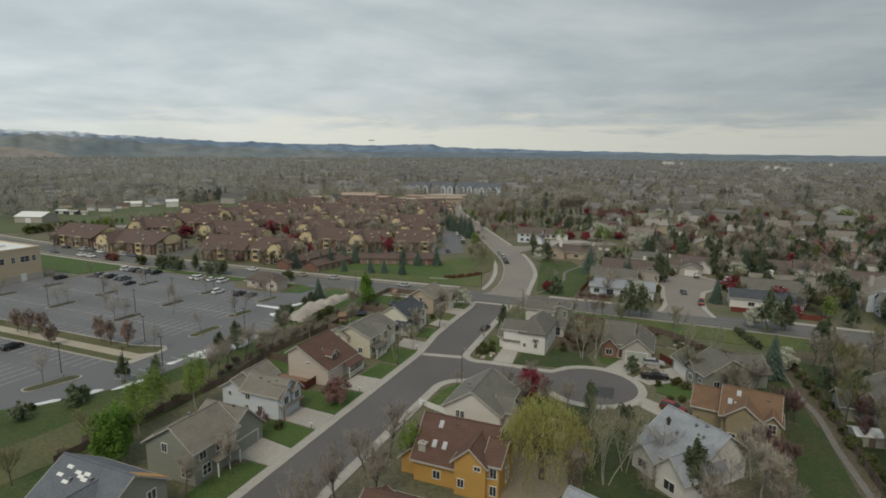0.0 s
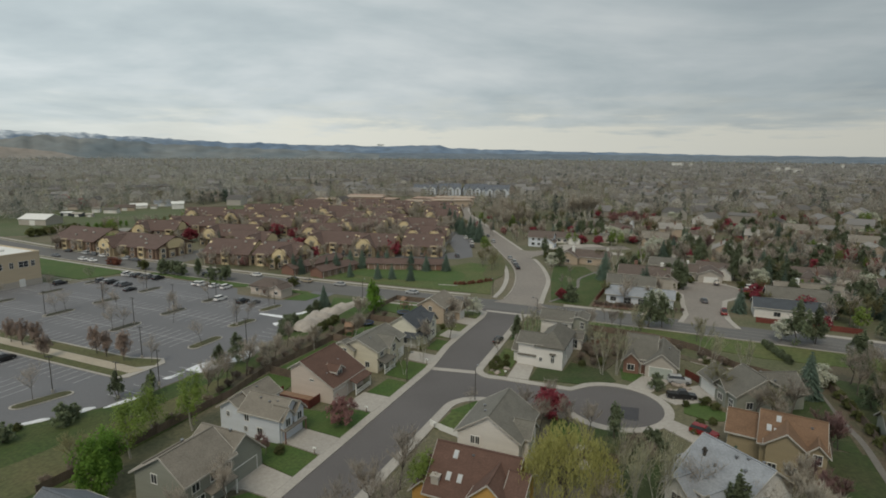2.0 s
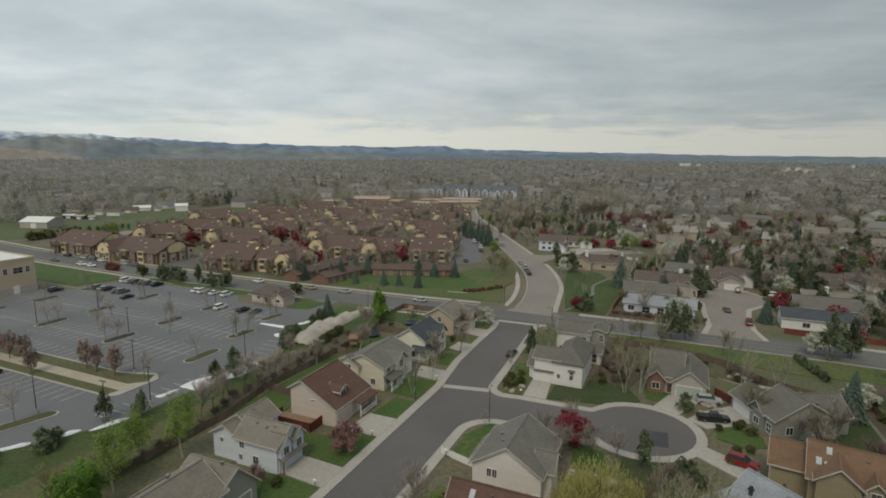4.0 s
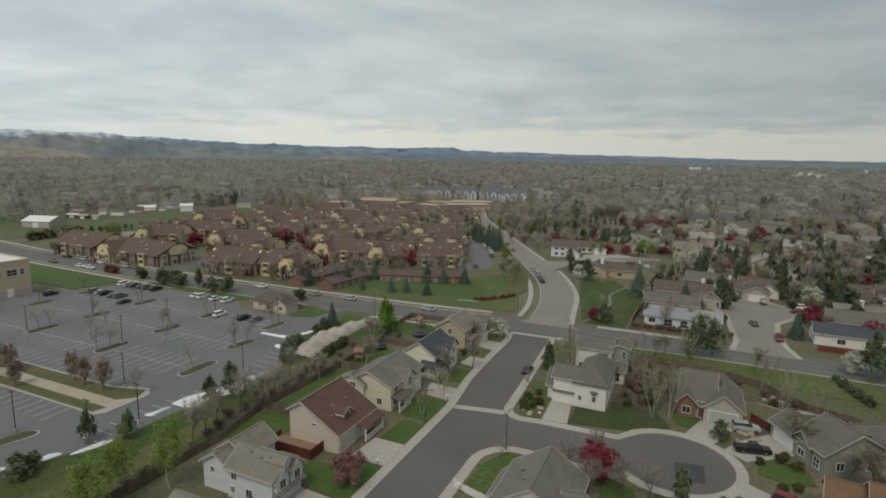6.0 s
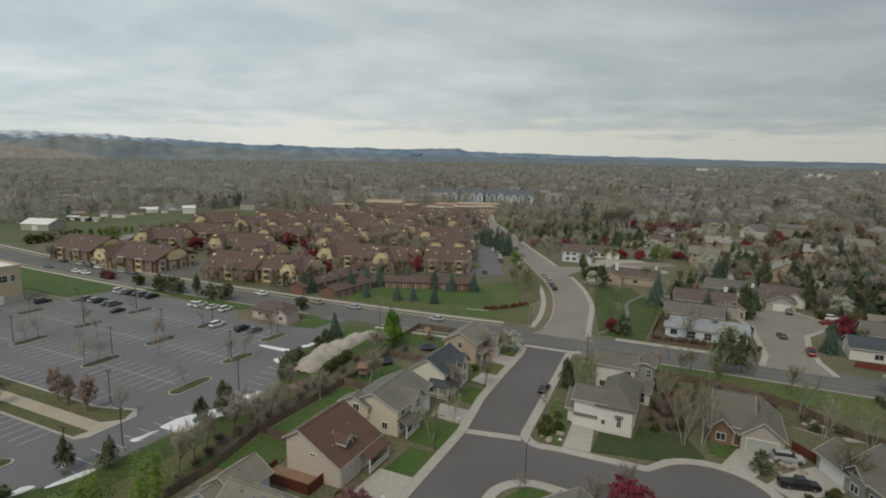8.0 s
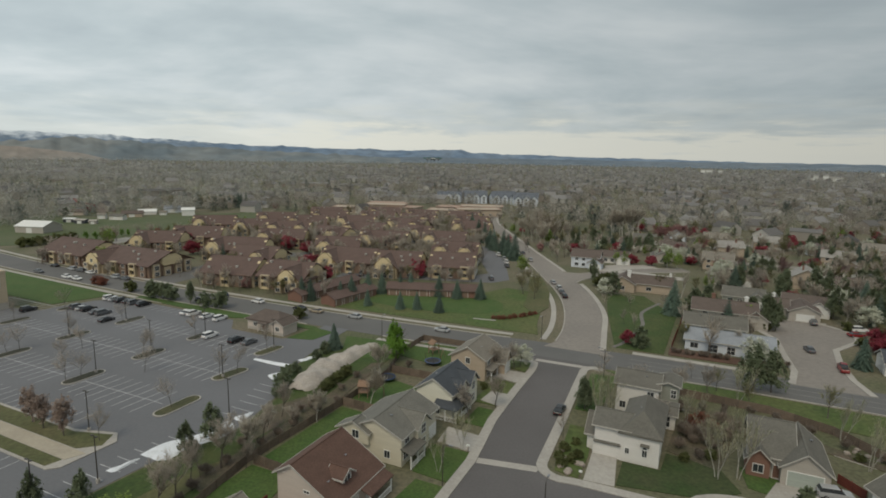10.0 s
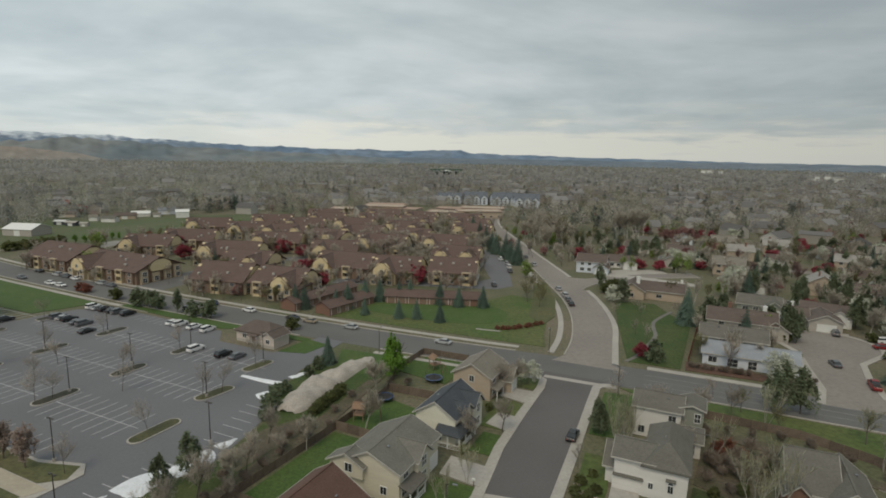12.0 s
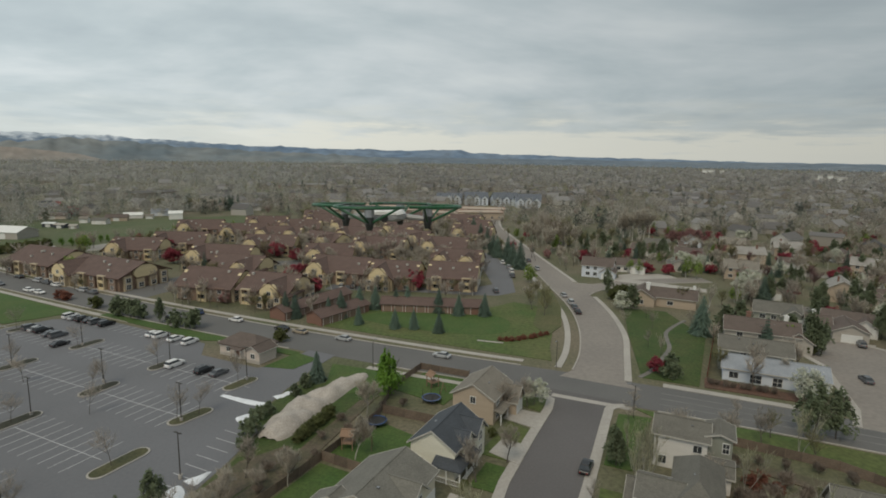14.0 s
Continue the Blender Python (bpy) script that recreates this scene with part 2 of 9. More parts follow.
# ---- the town's grid: a runs along the avenue, b up the street ----
GRID = 28.7
CA, SA = math.cos(radians(GRID)), math.sin(radians(GRID))


def xy(a, b):
    return (a * CA + b * SA, -a * SA + b * CA)


def to_ab(x, y):
    return (x * CA - y * SA, x * SA + y * CA)


def place(a, b, z=0.0, turn=0.0):
    x, y = xy(a, b)
    return pose(x, y, z, 0, 0, turn - GRID)


def mesh_of(name, verts, faces, mat):
    me = bpy.data.meshes.new(name)
    me.from_pydata([tuple(v) for v in verts], [], [tuple(f) for f in faces])
    me.materials.append(mat)
    me.update()
    return me


def part(name, me, parent=None, label="", at=None):
    ob = new(name, me)
    if parent is not None:
        ob.parent = parent
    if at is not None:
        ob.matrix_basis = at
    if label:
        ob["label"] = label
    return ob


def thing(name, m, label, category, group="", kind="", data=None):
    ob = new(name, data)
    ob.matrix_basis = m
    return tagged(ob, label, category, group, kind)


class Shape:
    """Collects vertices and faces of one mesh."""

    def __init__(self):
        self.v, self.f = [], []

    def add(self, verts, faces):
        n = len(self.v)
        self.v += [tuple(p) for p in verts]
        self.f += [tuple(i + n for i in f) for f in faces]
        return self

    def box(self, x0, x1, y0, y1, z0, z1):
        return self.add([(x, y, z) for z in (z0, z1) for x, y in ((x0, y0), (x1, y0), (x1, y1), (x0, y1))],
                        [(3, 2, 1, 0), (4, 5, 6, 7), (0, 1, 5, 4), (1, 2, 6, 5), (2, 3, 7, 6), (3, 0, 4, 7)])

    def prism(self, poly, z0, z1):
        n = len(poly)
        v = [(x, y, z0) for x, y in poly] + [(x, y, z1) for x, y in poly]
        return self.add(v, [tuple(range(n))[::-1], tuple(range(n, 2 * n))] + [(i, (i + 1) % n, n + (i + 1) % n, n + i) for i in range(n)])

    def slab(self, quad, thick):
        """A plate under four corners given counterclockwise from above."""
        v = list(quad) + [(x, y, z - thick) for x, y, z in quad]
        return self.add(v, [(0, 1, 2, 3), (7, 6, 5, 4), (0, 4, 5, 1), (1, 5, 6, 2), (2, 6, 7, 3), (3, 7, 4, 0)])

    def tube(self, p, q, r0, r1, n=4):
        p, q = Vector(p), Vector(q)
        w = (q - p).normalized()
        u = w.orthogonal().normalized()
        s = w.cross(u)
        v = []
        for c, r in ((p, r0), (q, r1)):
            for i in range(n):
                k = 2 * math.pi * i / n
                v.append(c + (u * math.cos(k) + s * math.sin(k)) * r)
        return self.add(v, [(i, (i + 1) % n, n + (i + 1) % n, n + i) for i in range(n)] + [tuple(range(n, 2 * n))])

    def mesh(self, name, mat):
        return mesh_of(name, self.v, self.f, mat)


def ccw(poly):
    area = sum(p[0] * q[1] - q[0] * p[1] for p, q in zip(poly, poly[1:] + poly[:1]))
    return poly if area > 0 else poly[::-1]


def slab_thing(name, poly, top, mat, label, category, bottom=-0.05):
    return tagged(new(name, Shape().prism(ccw(list(poly)), bottom, top).mesh(name, mat)), label, category, kind="structure")


def offset_line(pts, d):
    """The polyline moved d to its left."""
    out = []
    for i, p in enumerate(pts):
        q0, q1 = pts[max(0, i - 1)], pts[min(len(pts) - 1, i + 1)]
        dx, dy = q1[0] - q0[0], q1[1] - q0[1]
        n = math.hypot(dx, dy) or 1
        out.append((p[0] - dy / n * d, p[1] + dx / n * d))
    return out


def strip_shape(sh, pts, d0, d1, z0, z1):
    l, r = offset_line(pts, d1), offset_line(pts, d0)
    for i in range(len(pts) - 1):
        sh.prism(ccw([r[i], r[i + 1], l[i + 1], l[i]]), z0, z1)
    return sh


def smooth_line(pts, n=6):
    out = []
    for i in range(len(pts) - 1):
        p0, p1, p2, p3 = pts[max(0, i - 1)], pts[i], pts[i + 1], pts[min(len(pts) - 1, i + 2)]
        for k in range(n):
            t = k / n
            out.append(tuple(0.5 * (2 * p1[j] + (p2[j] - p0[j]) * t + (2 * p0[j] - 5 * p1[j] + 4 * p2[j] - p3[j]) * t * t
                                    + (3 * p1[j] - p0[j] - 3 * p2[j] + p3[j]) * t ** 3) for j in (0, 1)))
    return out + [pts[-1]]


def ring(a, b, r, k0, k1, n=18):
    return [(a + r * math.cos(radians(k0 + (k1 - k0) * i / n)), b + r * math.sin(radians(k0 + (k1 - k0) * i / n))) for i in range(n + 1)]


def w(pts):
    return [xy(*p) for p in pts]


# ---- ground, roads, pavements ----
sheet = Shape()
sheet.add([(-9000, -3000, 0), (9000, -3000, 0), (9000, 9000, 0), (-9000, 9000, 0)], [(0, 1, 2, 3)])
tagged(new("ground", sheet.mesh("ground", M_GROUND)), "dry brown and green grass over flat land", "ground", kind="structure")

AVE_N = smooth_line([(-420, 200), (-337, 190), (-280, 184), (-200, 180.5), (-140, 180.5), (-90, 182.5), (-50, 185.5), (0, 186.5), (50, 185), (150, 182), (400, 178)], 4)
AVE_S = [(a, b - 13.0) for a, b in AVE_N]
slab_thing("road", w(AVE_N + AVE_S[::-1]), 0.03, M_ASPHALT, "wide grey asphalt avenue with worn lane lines", "road")
ST_W, ST_E = -54.3, -45.0
KERB_CDS = [(ST_E, -60), (ST_E, 101)] + ring(ST_E + 7, 105, 7, 180, 90, 8) + [(-23, 111.2)] + ring(-15, 119, 9.1, -137, 130, 30) + [(-24, 122.2), (-38.5, 121.8)] + ring(-41.2, 126.0, 4.6, 270, 180, 6) + [(-46.4, 140), (-46.9, 150), (-47.6, 163), (-47.8, 168)] + ring(-43.9, 169.0, 4, 180, 100, 5)
ST_WLINE = [(ST_W, -60), (ST_W, 60), (-54.6, 121), (-55.6, 129), (-56.5, 136), (-56.9, 150), (-57.0, 164), (-57.8, 169), (-61, 171)]
slab_thing("road", w(KERB_CDS + [(-43, 174), (-60, 174)] + ST_WLINE[::-1]), 0.036, M_STREET, "grey asphalt street with a round dead end", "road")
NR_W = smooth_line([(39, 192), (44, 203), (49, 219), (52.5, 236), (54.2, 253), (54.6, 270), (55.2, 294), (56, 326), (56.6, 366), (56.4, 409), (56, 449), (59, 490), (68, 530)], 4)
NR_E = smooth_line([(48.6, 185), (54.2, 200), (60.0, 216), (63.6, 233), (65.6, 250), (66.2, 265), (66.2, 285), (65.8, 305), (65.2, 335), (64.8, 376), (64.2, 422), (65, 460), (69.5, 498), (78.5, 533)], 4)
slab_thing("road", [xy(-60, 182)] + NR_W + NR_E[::-1] + [xy(-42, 182)], 0.042, M_PALE_ROAD, "pale worn road winding away from the avenue", "road")
SIDE_S = smooth_line([(65.4, 263), (70, 268.6), (77, 274), (85, 278.4), (104, 283), (124, 285)], 4)
SIDE_N = smooth_line([(65.4, 284), (73.5, 281), (86, 287.2), (104, 291.4), (124, 293)], 4)
slab_thing("road", SIDE_S + SIDE_N[::-1], 0.044, M_PALE_ROAD, "pale pinkish side street between houses", "road")
CDS2 = [(-3, 183), (-1.5, 192), (-2.5, 206), (-3, 218)] + ring(4.5, 230, 12, 200, -20, 16) + [(9, 215), (8, 204), (8.5, 192), (10.5, 183)]
slab_thing("road", w(CDS2), 0.046, M_PALE_ROAD, "pale grey dead end off the avenue", "road")
LOT = [(-260, 20), (-135, 20), (-122, 55), (-108, 70), (-101.5, 82), (-100.5, 98), (-97, 111.8), (-99, 121.3), (-101.9, 131), (-107, 133.8), (-108.9, 144), (-110, 148), (-110.5, 153), (-112, 158), (-113, 169), (-121, 169), (-121, 157),
       (-124, 154), (-142, 154), (-148, 160.5), (-195, 162), (-204, 155), (-207, 140), (-260, 128)]
slab_thing("parking_lot", w(LOT), 0.05, M_LOT, "large grey asphalt car park with pale bay lines", "car park")
slab_thing("road", w([(-98, 246), (-94, 254), (-112, 300), (-133, 330), (-143, 322), (-122, 292), (-106, 262), (-112, 250), (-160, 232), (-158, 224), (-128, 236), (-106, 243)]), 0.034, M_LOT, "asphalt car park beside the apartments", "car park")
slab_thing("road", w([(-216, 182), (-203, 182), (-206, 215), (-215, 240), (-190, 262), (-150, 262), (-150, 270), (-195, 272), (-226, 246), (-222, 214)]), 0.034, M_ASPHALT, "asphalt lane into the apartments", "road")


def kerb(pts, side, walk_from, walk_to, label="pale concrete kerb and pavement"):
    """A kerb along a road edge, with a pavement beside it; side 1: to the left of the line."""
    sh = Shape()
    strip_shape(sh, pts, 0, 0.35 * side, -0.02, 0.17)
    tagged(new("kerb", sh.mesh("kerb", M_CONCRETE)), "pale concrete kerb", "kerb", kind="structure")
    if walk_to:
        sh = Shape()
        strip_shape(sh, pts, walk_from * side, walk_to * side, -0.02, 0.155)
        tagged(new("pavement", sh.mesh("pavement", M_CONCRETE)), "pale concrete pavement", "pavement", kind="structure")


AVE_NL = [p for p in AVE_N if p[0] < -62]
AVE_NR = [p for p in AVE_N if -41 < p[0] < -5]
AVE_NRR = [p for p in AVE_N if p[0] > 12]
kerb(w(AVE_NL), 1, 2.4, 4.0)
kerb(w(AVE_NR), 1, 0.35, 2.0)
kerb(w(AVE_NRR), 1, 0.35, 2.0)
kerb(w([p for p in AVE_S if p[0] < -122]), -1, 2.2, 3.8)
kerb(w([p for p in AVE_S if -111 < p[0] < -60]), -1, 2.2, 3.8)
kerb(w([p for p in AVE_S if p[0] > -42]), -1, 0, 0)
kerb(w(KERB_CDS), -1, 0.35, 1.75)
kerb(w(ST_WLINE), 1, 0.35, 1.75)
kerb(NR_W, 1, 2.8, 4.4)
kerb([p for p in NR_E if p[1] < 264], -1, 0.35, 1.6)
kerb([p for p in NR_E if p[1] > 284], -1, 0.35, 1.6)
kerb(SIDE_S, -1, 0, 0)
kerb(SIDE_N, 1, 0, 0)
kerb(w(CDS2), 1, 0.35, 1.5)
# concrete gutter across the street
slab_thing("gutter", w([(-54.5, 120.8), (-45.0, 122.6), (-44.6, 124.4), (-54.8, 122.4)]), 0.05, M_CONCRETE, "pale concrete gutter across the street", "gutter")
slab_thing("gutter", w([(-59, 170.2), (-43, 170.8), (-43, 172.4), (-59, 171.8)]), 0.05, M_CONCRETE, "pale concrete gutter at the avenue", "gutter")
slab_thing("patch", w([(-14.8, 118.9), (-10.5, 119.8), (-10.2, 114.3), (-14.5, 113.7)]), 0.06, M_PATCH, "dark fresh asphalt repair in the dead end", "patch")
# lane lines of the avenue
lines = Shape()
for off in (-3.6, -6.5, -9.4):
    mid = [(a, b + off) for a, b in AVE_N if a > -40]
    strip_shape(lines, w(mid), -0.08, 0.08, 0.02, 0.038)
tagged(new("lane_lines", lines.mesh("lane_lines", M_FAINT_LINE)), "worn pale lane lines on the avenue", "road marking", kind="structure")

# lawns, beds and drives, outlined in a and b

plot_count = [0]


def plot(name, poly, mat, label, category, top=0.11):
    """A plot of ground; each lies a little higher than the one before, so that no two share a plane."""
    plot_count[0] += 1
    return slab_thing(name, w(poly), top + 0.0012 * plot_count[0], mat, label, category)


for poly in ([(-62.3, 87.2), (-56.2, 86.9), (-56.2, 97), (-62, 97), (-62.8, 94.5), (-68, 93), (-69, 88.5)], [(-62, 58), (-56.2, 57), (-56.2, 68.4), (-59.4, 68.5), (-61.4, 66)], [(-61.5, 104.6), (-56.2, 104.4), (-56.2, 112.3), (-61, 112.3)],
             [(-62.5, 114), (-56.4, 113.6), (-56.4, 123), (-63.5, 123)], [(-61.8, 132.6), (-57, 132.6), (-57, 139.8), (-61.8, 140)], [(-68, 78.6), (-66, 76.6), (-62.2, 75.2), (-56.2, 74.3), (-56.2, 80.6), (-62.3, 81.2), (-66, 80.8)],
             [(-86, 106), (-77, 105.5), (-76.5, 116), (-77.5, 127.4), (-85.6, 127.6)], [(-87, 129), (-76, 129), (-75, 142), (-84, 144)], [(-90, 158), (-77, 156), (-76, 170), (-88, 170)], [(-86, 93), (-76.5, 95), (-78, 104), (-86, 104)],
             [(-43, 104), (-36.8, 100.5), (-36.8, 110), (-40, 109.8)], [(-15, 133), (-10.5, 132), (-9.5, 137), (-16, 139)],
             [(-44.5, 148), (-40, 148), (-39, 169), (-45, 168)], [(1.8, 119.4), (-2.6, 121), (-2.6, 124.6), (0.4, 127.2), (4.6, 124.4), (5, 121)], [(-24, 102), (-18, 102), (-20, 108), (-25, 109.5)], [(-123, 155), (-116, 157), (-115, 165), (-122.4, 166)]):
    plot("lawn", poly, M_LAWN, "fresh green mown front lawn", "lawn")
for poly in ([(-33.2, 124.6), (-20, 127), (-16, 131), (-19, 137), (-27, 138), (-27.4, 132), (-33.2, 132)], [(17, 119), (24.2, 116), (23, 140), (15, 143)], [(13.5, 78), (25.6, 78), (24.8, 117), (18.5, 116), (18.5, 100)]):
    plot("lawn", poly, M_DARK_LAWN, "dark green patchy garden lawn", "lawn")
for poly in ([(-42.5, 172), (-18, 172.6), (40, 171.6), (40, 162), (14, 160), (-10, 164), (-36, 168)], [(-64, 142), (-57.2, 142), (-57.2, 153), (-63, 155)], [(-66, 163.5), (-59, 162), (-59, 168), (-70, 168.5)],
             [(-42.6, 124.5), (-38.8, 123.8), (-38.6, 131), (-39.5, 141), (-43.8, 141)], [(-43, 96.5), (-37, 96.5), (-37, 104), (-42.6, 104)]):
    plot("lawn", poly, M_VERGE, "patchy green and straw verge grass", "lawn", 0.1)
plot("lawn", [(-135, 186.8), (-64, 190.4), (-67, 200), (-70, 215), (-78, 238), (-90, 240), (-96, 226), (-133, 208)], M_VERGE, "green sloping park lawn with straw patches", "lawn", 0.1)
plot("lawn", smooth_line([(-126, 198), (-110, 196.5), (-92, 199), (-82, 206), (-84, 217), (-92, 221), (-104, 217), (-118, 209), (-126, 203), (-126, 198)], 5)[:-1], M_LAWN, "fresh green park lawn by the apartments", "lawn", 0.13)
plot("lawn", [(-43, 189.6), (-31, 190), (-30, 228), (-42, 252), (-55, 250), (-50, 222)], M_ROUGH_LAWN, "green park strip with a winding path", "lawn")
plot("lawn", [(-290, 146), (-211, 146), (-207, 158), (-206, 163), (-290, 168)], M_LAWN, "green lawn beside the car park", "lawn")
plot("lawn", [(-101, 148), (-90, 158), (-64, 160), (-64, 168.5), (-110, 164)], M_LAWN, "green corner lawn by the entrance", "lawn")
plot("lawn", [(-122, 164), (-146, 164), (-150, 162), (-196, 164), (-196, 166.6), (-122, 166.6)], M_LAWN, "green strip between avenue and car park", "lawn", 0.13)
tagged(new("lawn", Shape().prism(ccw([(-215, 380), (-150, 360), (-108, 470), (-100, 535), (-178, 505), (-240, 470)]), -0.02, 0.1).mesh("lawn", M_MEADOW)), "broad green field beyond the apartments", "field", kind="structure")
plot("lawn", [(-175, -30), (-80, -30), (-78, 56), (-85, 57), (-85, 92), (-87, 104), (-91, 104), (-96.4, 110.8), (-100, 98), (-101, 82), (-107.5, 70), (-121.5, 55), (-134.5, 20), (-175, 18)], M_ROUGH_LAWN, "green belt of patchy grass behind the gardens", "lawn", 0.06)
plot("lawn", [(-96.6, 111), (-94, 100), (-87.4, 96), (-88.4, 130), (-91, 156), (-97, 158), (-108.6, 153), (-109.4, 147), (-108.2, 143.4), (-106.4, 134.4), (-101.2, 131.6), (-98.4, 121.4)], M_ROUGH_LAWN, "green grass belt between fence and car park", "lawn", 0.07)
plot("dry_grass", [(-104, 30), (-97.4, 60), (-96.2, 72), (-94.6, 84), (-93.6, 96), (-91, 103), (-88.6, 103), (-88.8, 90), (-88, 72), (-86.6, 56), (-90, 30)], M_STRAW, "straw-coloured dry grass strip along the fence", "grass", 0.1)
plot("garden_bed", [(-90.6, 96), (-87.2, 95), (-87.9, 130), (-90.6, 152), (-93, 150), (-91, 125)], M_MULCH, "brown leaf litter along the garden fence", "garden bed", 0.1)
plot("garden_bed", [(-96.4, 112), (-91.4, 110), (-90.6, 128), (-94, 129.5), (-97.4, 122)], M_MULCH, "bare brown earth beside the car park", "garden bed", 0.1)
plot("garden_bed", [(14, 66), (66, 62), (70, 164), (30, 162), (16, 148), (13, 120), (18, 112)], M_MULCH, "brown scrub ground under bare trees", "garden bed", 0.05)
plot("garden_bed", [(-14, 62), (14, 70), (18, 100), (6, 84), (-4, 78), (-12, 92), (-20, 80)], M_MULCH, "brown leaf litter under bare trees", "garden bed", 0.05)
plot("lawn", [(-470, 206), (-352, 196), (-343, 206), (-343, 236), (-350, 262), (-388, 300), (-470, 300)], M_MEADOW, "green meadow beside the farm sheds", "lawn", 0.05)
plot("gravel_yard", [(-316, 220), (-307, 236), (-315, 253), (-324, 251), (-322, 236)], M_YARD, "pale gravel yard behind the apartments", "yard", 0.08)
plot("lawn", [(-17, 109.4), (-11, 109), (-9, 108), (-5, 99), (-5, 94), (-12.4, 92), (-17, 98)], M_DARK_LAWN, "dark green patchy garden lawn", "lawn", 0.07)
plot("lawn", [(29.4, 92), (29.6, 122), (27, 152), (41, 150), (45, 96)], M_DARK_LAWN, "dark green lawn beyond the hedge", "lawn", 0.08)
plot("dry_grass", [(-70, 209), (-68.8, 220), (-73.6, 240), (-83, 264), (-88, 262), (-81, 238), (-76.5, 217)], M_STRAW, "straw-coloured slope beside the winding road", "grass", 0.14)
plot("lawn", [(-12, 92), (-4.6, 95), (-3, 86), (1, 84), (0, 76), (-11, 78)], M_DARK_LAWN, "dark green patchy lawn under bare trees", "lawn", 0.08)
plot("patio", [(-23.6, 87.6), (-15, 89), (-12.8, 80), (-16, 75), (-22.8, 74), (-23.4, 80)], M_PATIO, "pale tan paved terrace under the willow", "patio", 0.1)
plot("garden_bed", [(-28, 160), (-12, 158.6), (6, 150), (7, 147.5), (-14, 155), (-24, 157)], M_MULCH, "brown bark bed with shrubs", "garden bed", 0.09)
plot("garden_bed", [(-27, 139), (-19, 136), (-16, 148), (-26, 150)], M_MULCH, "brown bed beside the white house", "garden bed", 0.09)
plot("garden_bed", [(-30, 190), (-8, 191), (-8, 195), (-30, 196)], M_RED_MULCH, "red-brown bed along the avenue", "garden bed", 0.14)
for poly in ([(-64, 81.6), (-62, 81.4), (-56, 80.9), (-56, 86.6), (-64, 87)], [(-62.5, 97.2), (-56, 97.2), (-56, 104.2), (-62, 104.2)], [(-63, 124), (-56, 123.4), (-56, 129), (-63.5, 129.6)], [(-62.5, 143), (-56.8, 141.5), (-56.8, 148), (-62, 148.4)],
             [(-63, 67.6), (-60.6, 68.7), (-56, 68.7), (-56, 74), (-63, 75)], [(-64.5, 156), (-57, 154.5), (-57, 161), (-64.5, 161)], [(-38.2, 132.5), (-34.2, 132.5), (-33.3, 124), (-37.9, 123.6)], [(-11, 136.5), (-4.8, 136.5), (-9.0, 127.6), (-13.6, 129.4)],
             [(0.2, 136), (3.4, 130), (1.6, 127.8), (-4.2, 124.0), (-7.4, 126.6), (-4.8, 131)], [(3, 112.5), (3, 106.5), (-6.0, 113.2), (-5.4, 117.5)], [(-28, 104), (-33, 104), (-33, 111), (-28, 111)],
             [(5, 243), (12, 243), (11, 240), (5, 241.5)], [(-66, 292), (-30, 288), (-30, 294), (-66, 299)], [(-24, 94), (-16, 94), (-16, 101), (-24, 101)]):
    plot("driveway", poly, M_CONCRETE, "pale concrete house drive", "driveway", 0.135)
path_line = [(-43.4, 189.5), (-41.3, 195), (-39.8, 204), (-38.6, 214), (-39.6, 221), (-40.3, 228), (-38.6, 236), (-36, 244)]
sh = Shape()
strip_shape(sh, w(smooth_line(path_line, 5)), -0.55, 0.55, 0, 0.15)
tagged(new("footpath", sh.mesh("footpath", M_PATH)), "grey path through the park strip", "path", kind="structure")
sh = Shape()
strip_shape(sh, w([(-349, 234), (-340, 233), (-332, 230)]), -1.2, 1.2, 0, 0.14)
tagged(new("footpath", sh.mesh("footpath", M_CONCRETE)), "pale track beside the meadow", "path", kind="structure")
sh = Shape()
strip_shape(sh, w(smooth_line([(-86, 196.2), (-83, 196.6), (-79, 197.4)], 3)), -0.4, 0.4, 0, 0.17)
tagged(new("footpath", sh.mesh("footpath", M_CONCRETE)), "short pale path in the park lawn", "path", kind="structure")
sh = Shape()
strip_shape(sh, w(smooth_line([(21.6, 150), (22.7, 142.7), (23.8, 130.5), (25.3, 121), (25.6, 109), (26.6, 95.7), (28, 76)], 5)), -0.55, 0.55, 0, 0.13)
tagged(new("footpath", sh.mesh("footpath", M_PATH)), "grey-brown narrow path along a hedge", "path", kind="structure")
sh = Shape()
strip_shape(sh, w(smooth_line([(-26, 158), (-12, 157), (-3, 152), (6, 149), (14, 152)], 5)), -0.7, 0.7, 0, 0.13)
tagged(new("footpath", sh.mesh("footpath", M_CONCRETE)), "pale winding garden path", "path", kind="structure")

# ---- car park: planted islands, walkway, bay lines ----


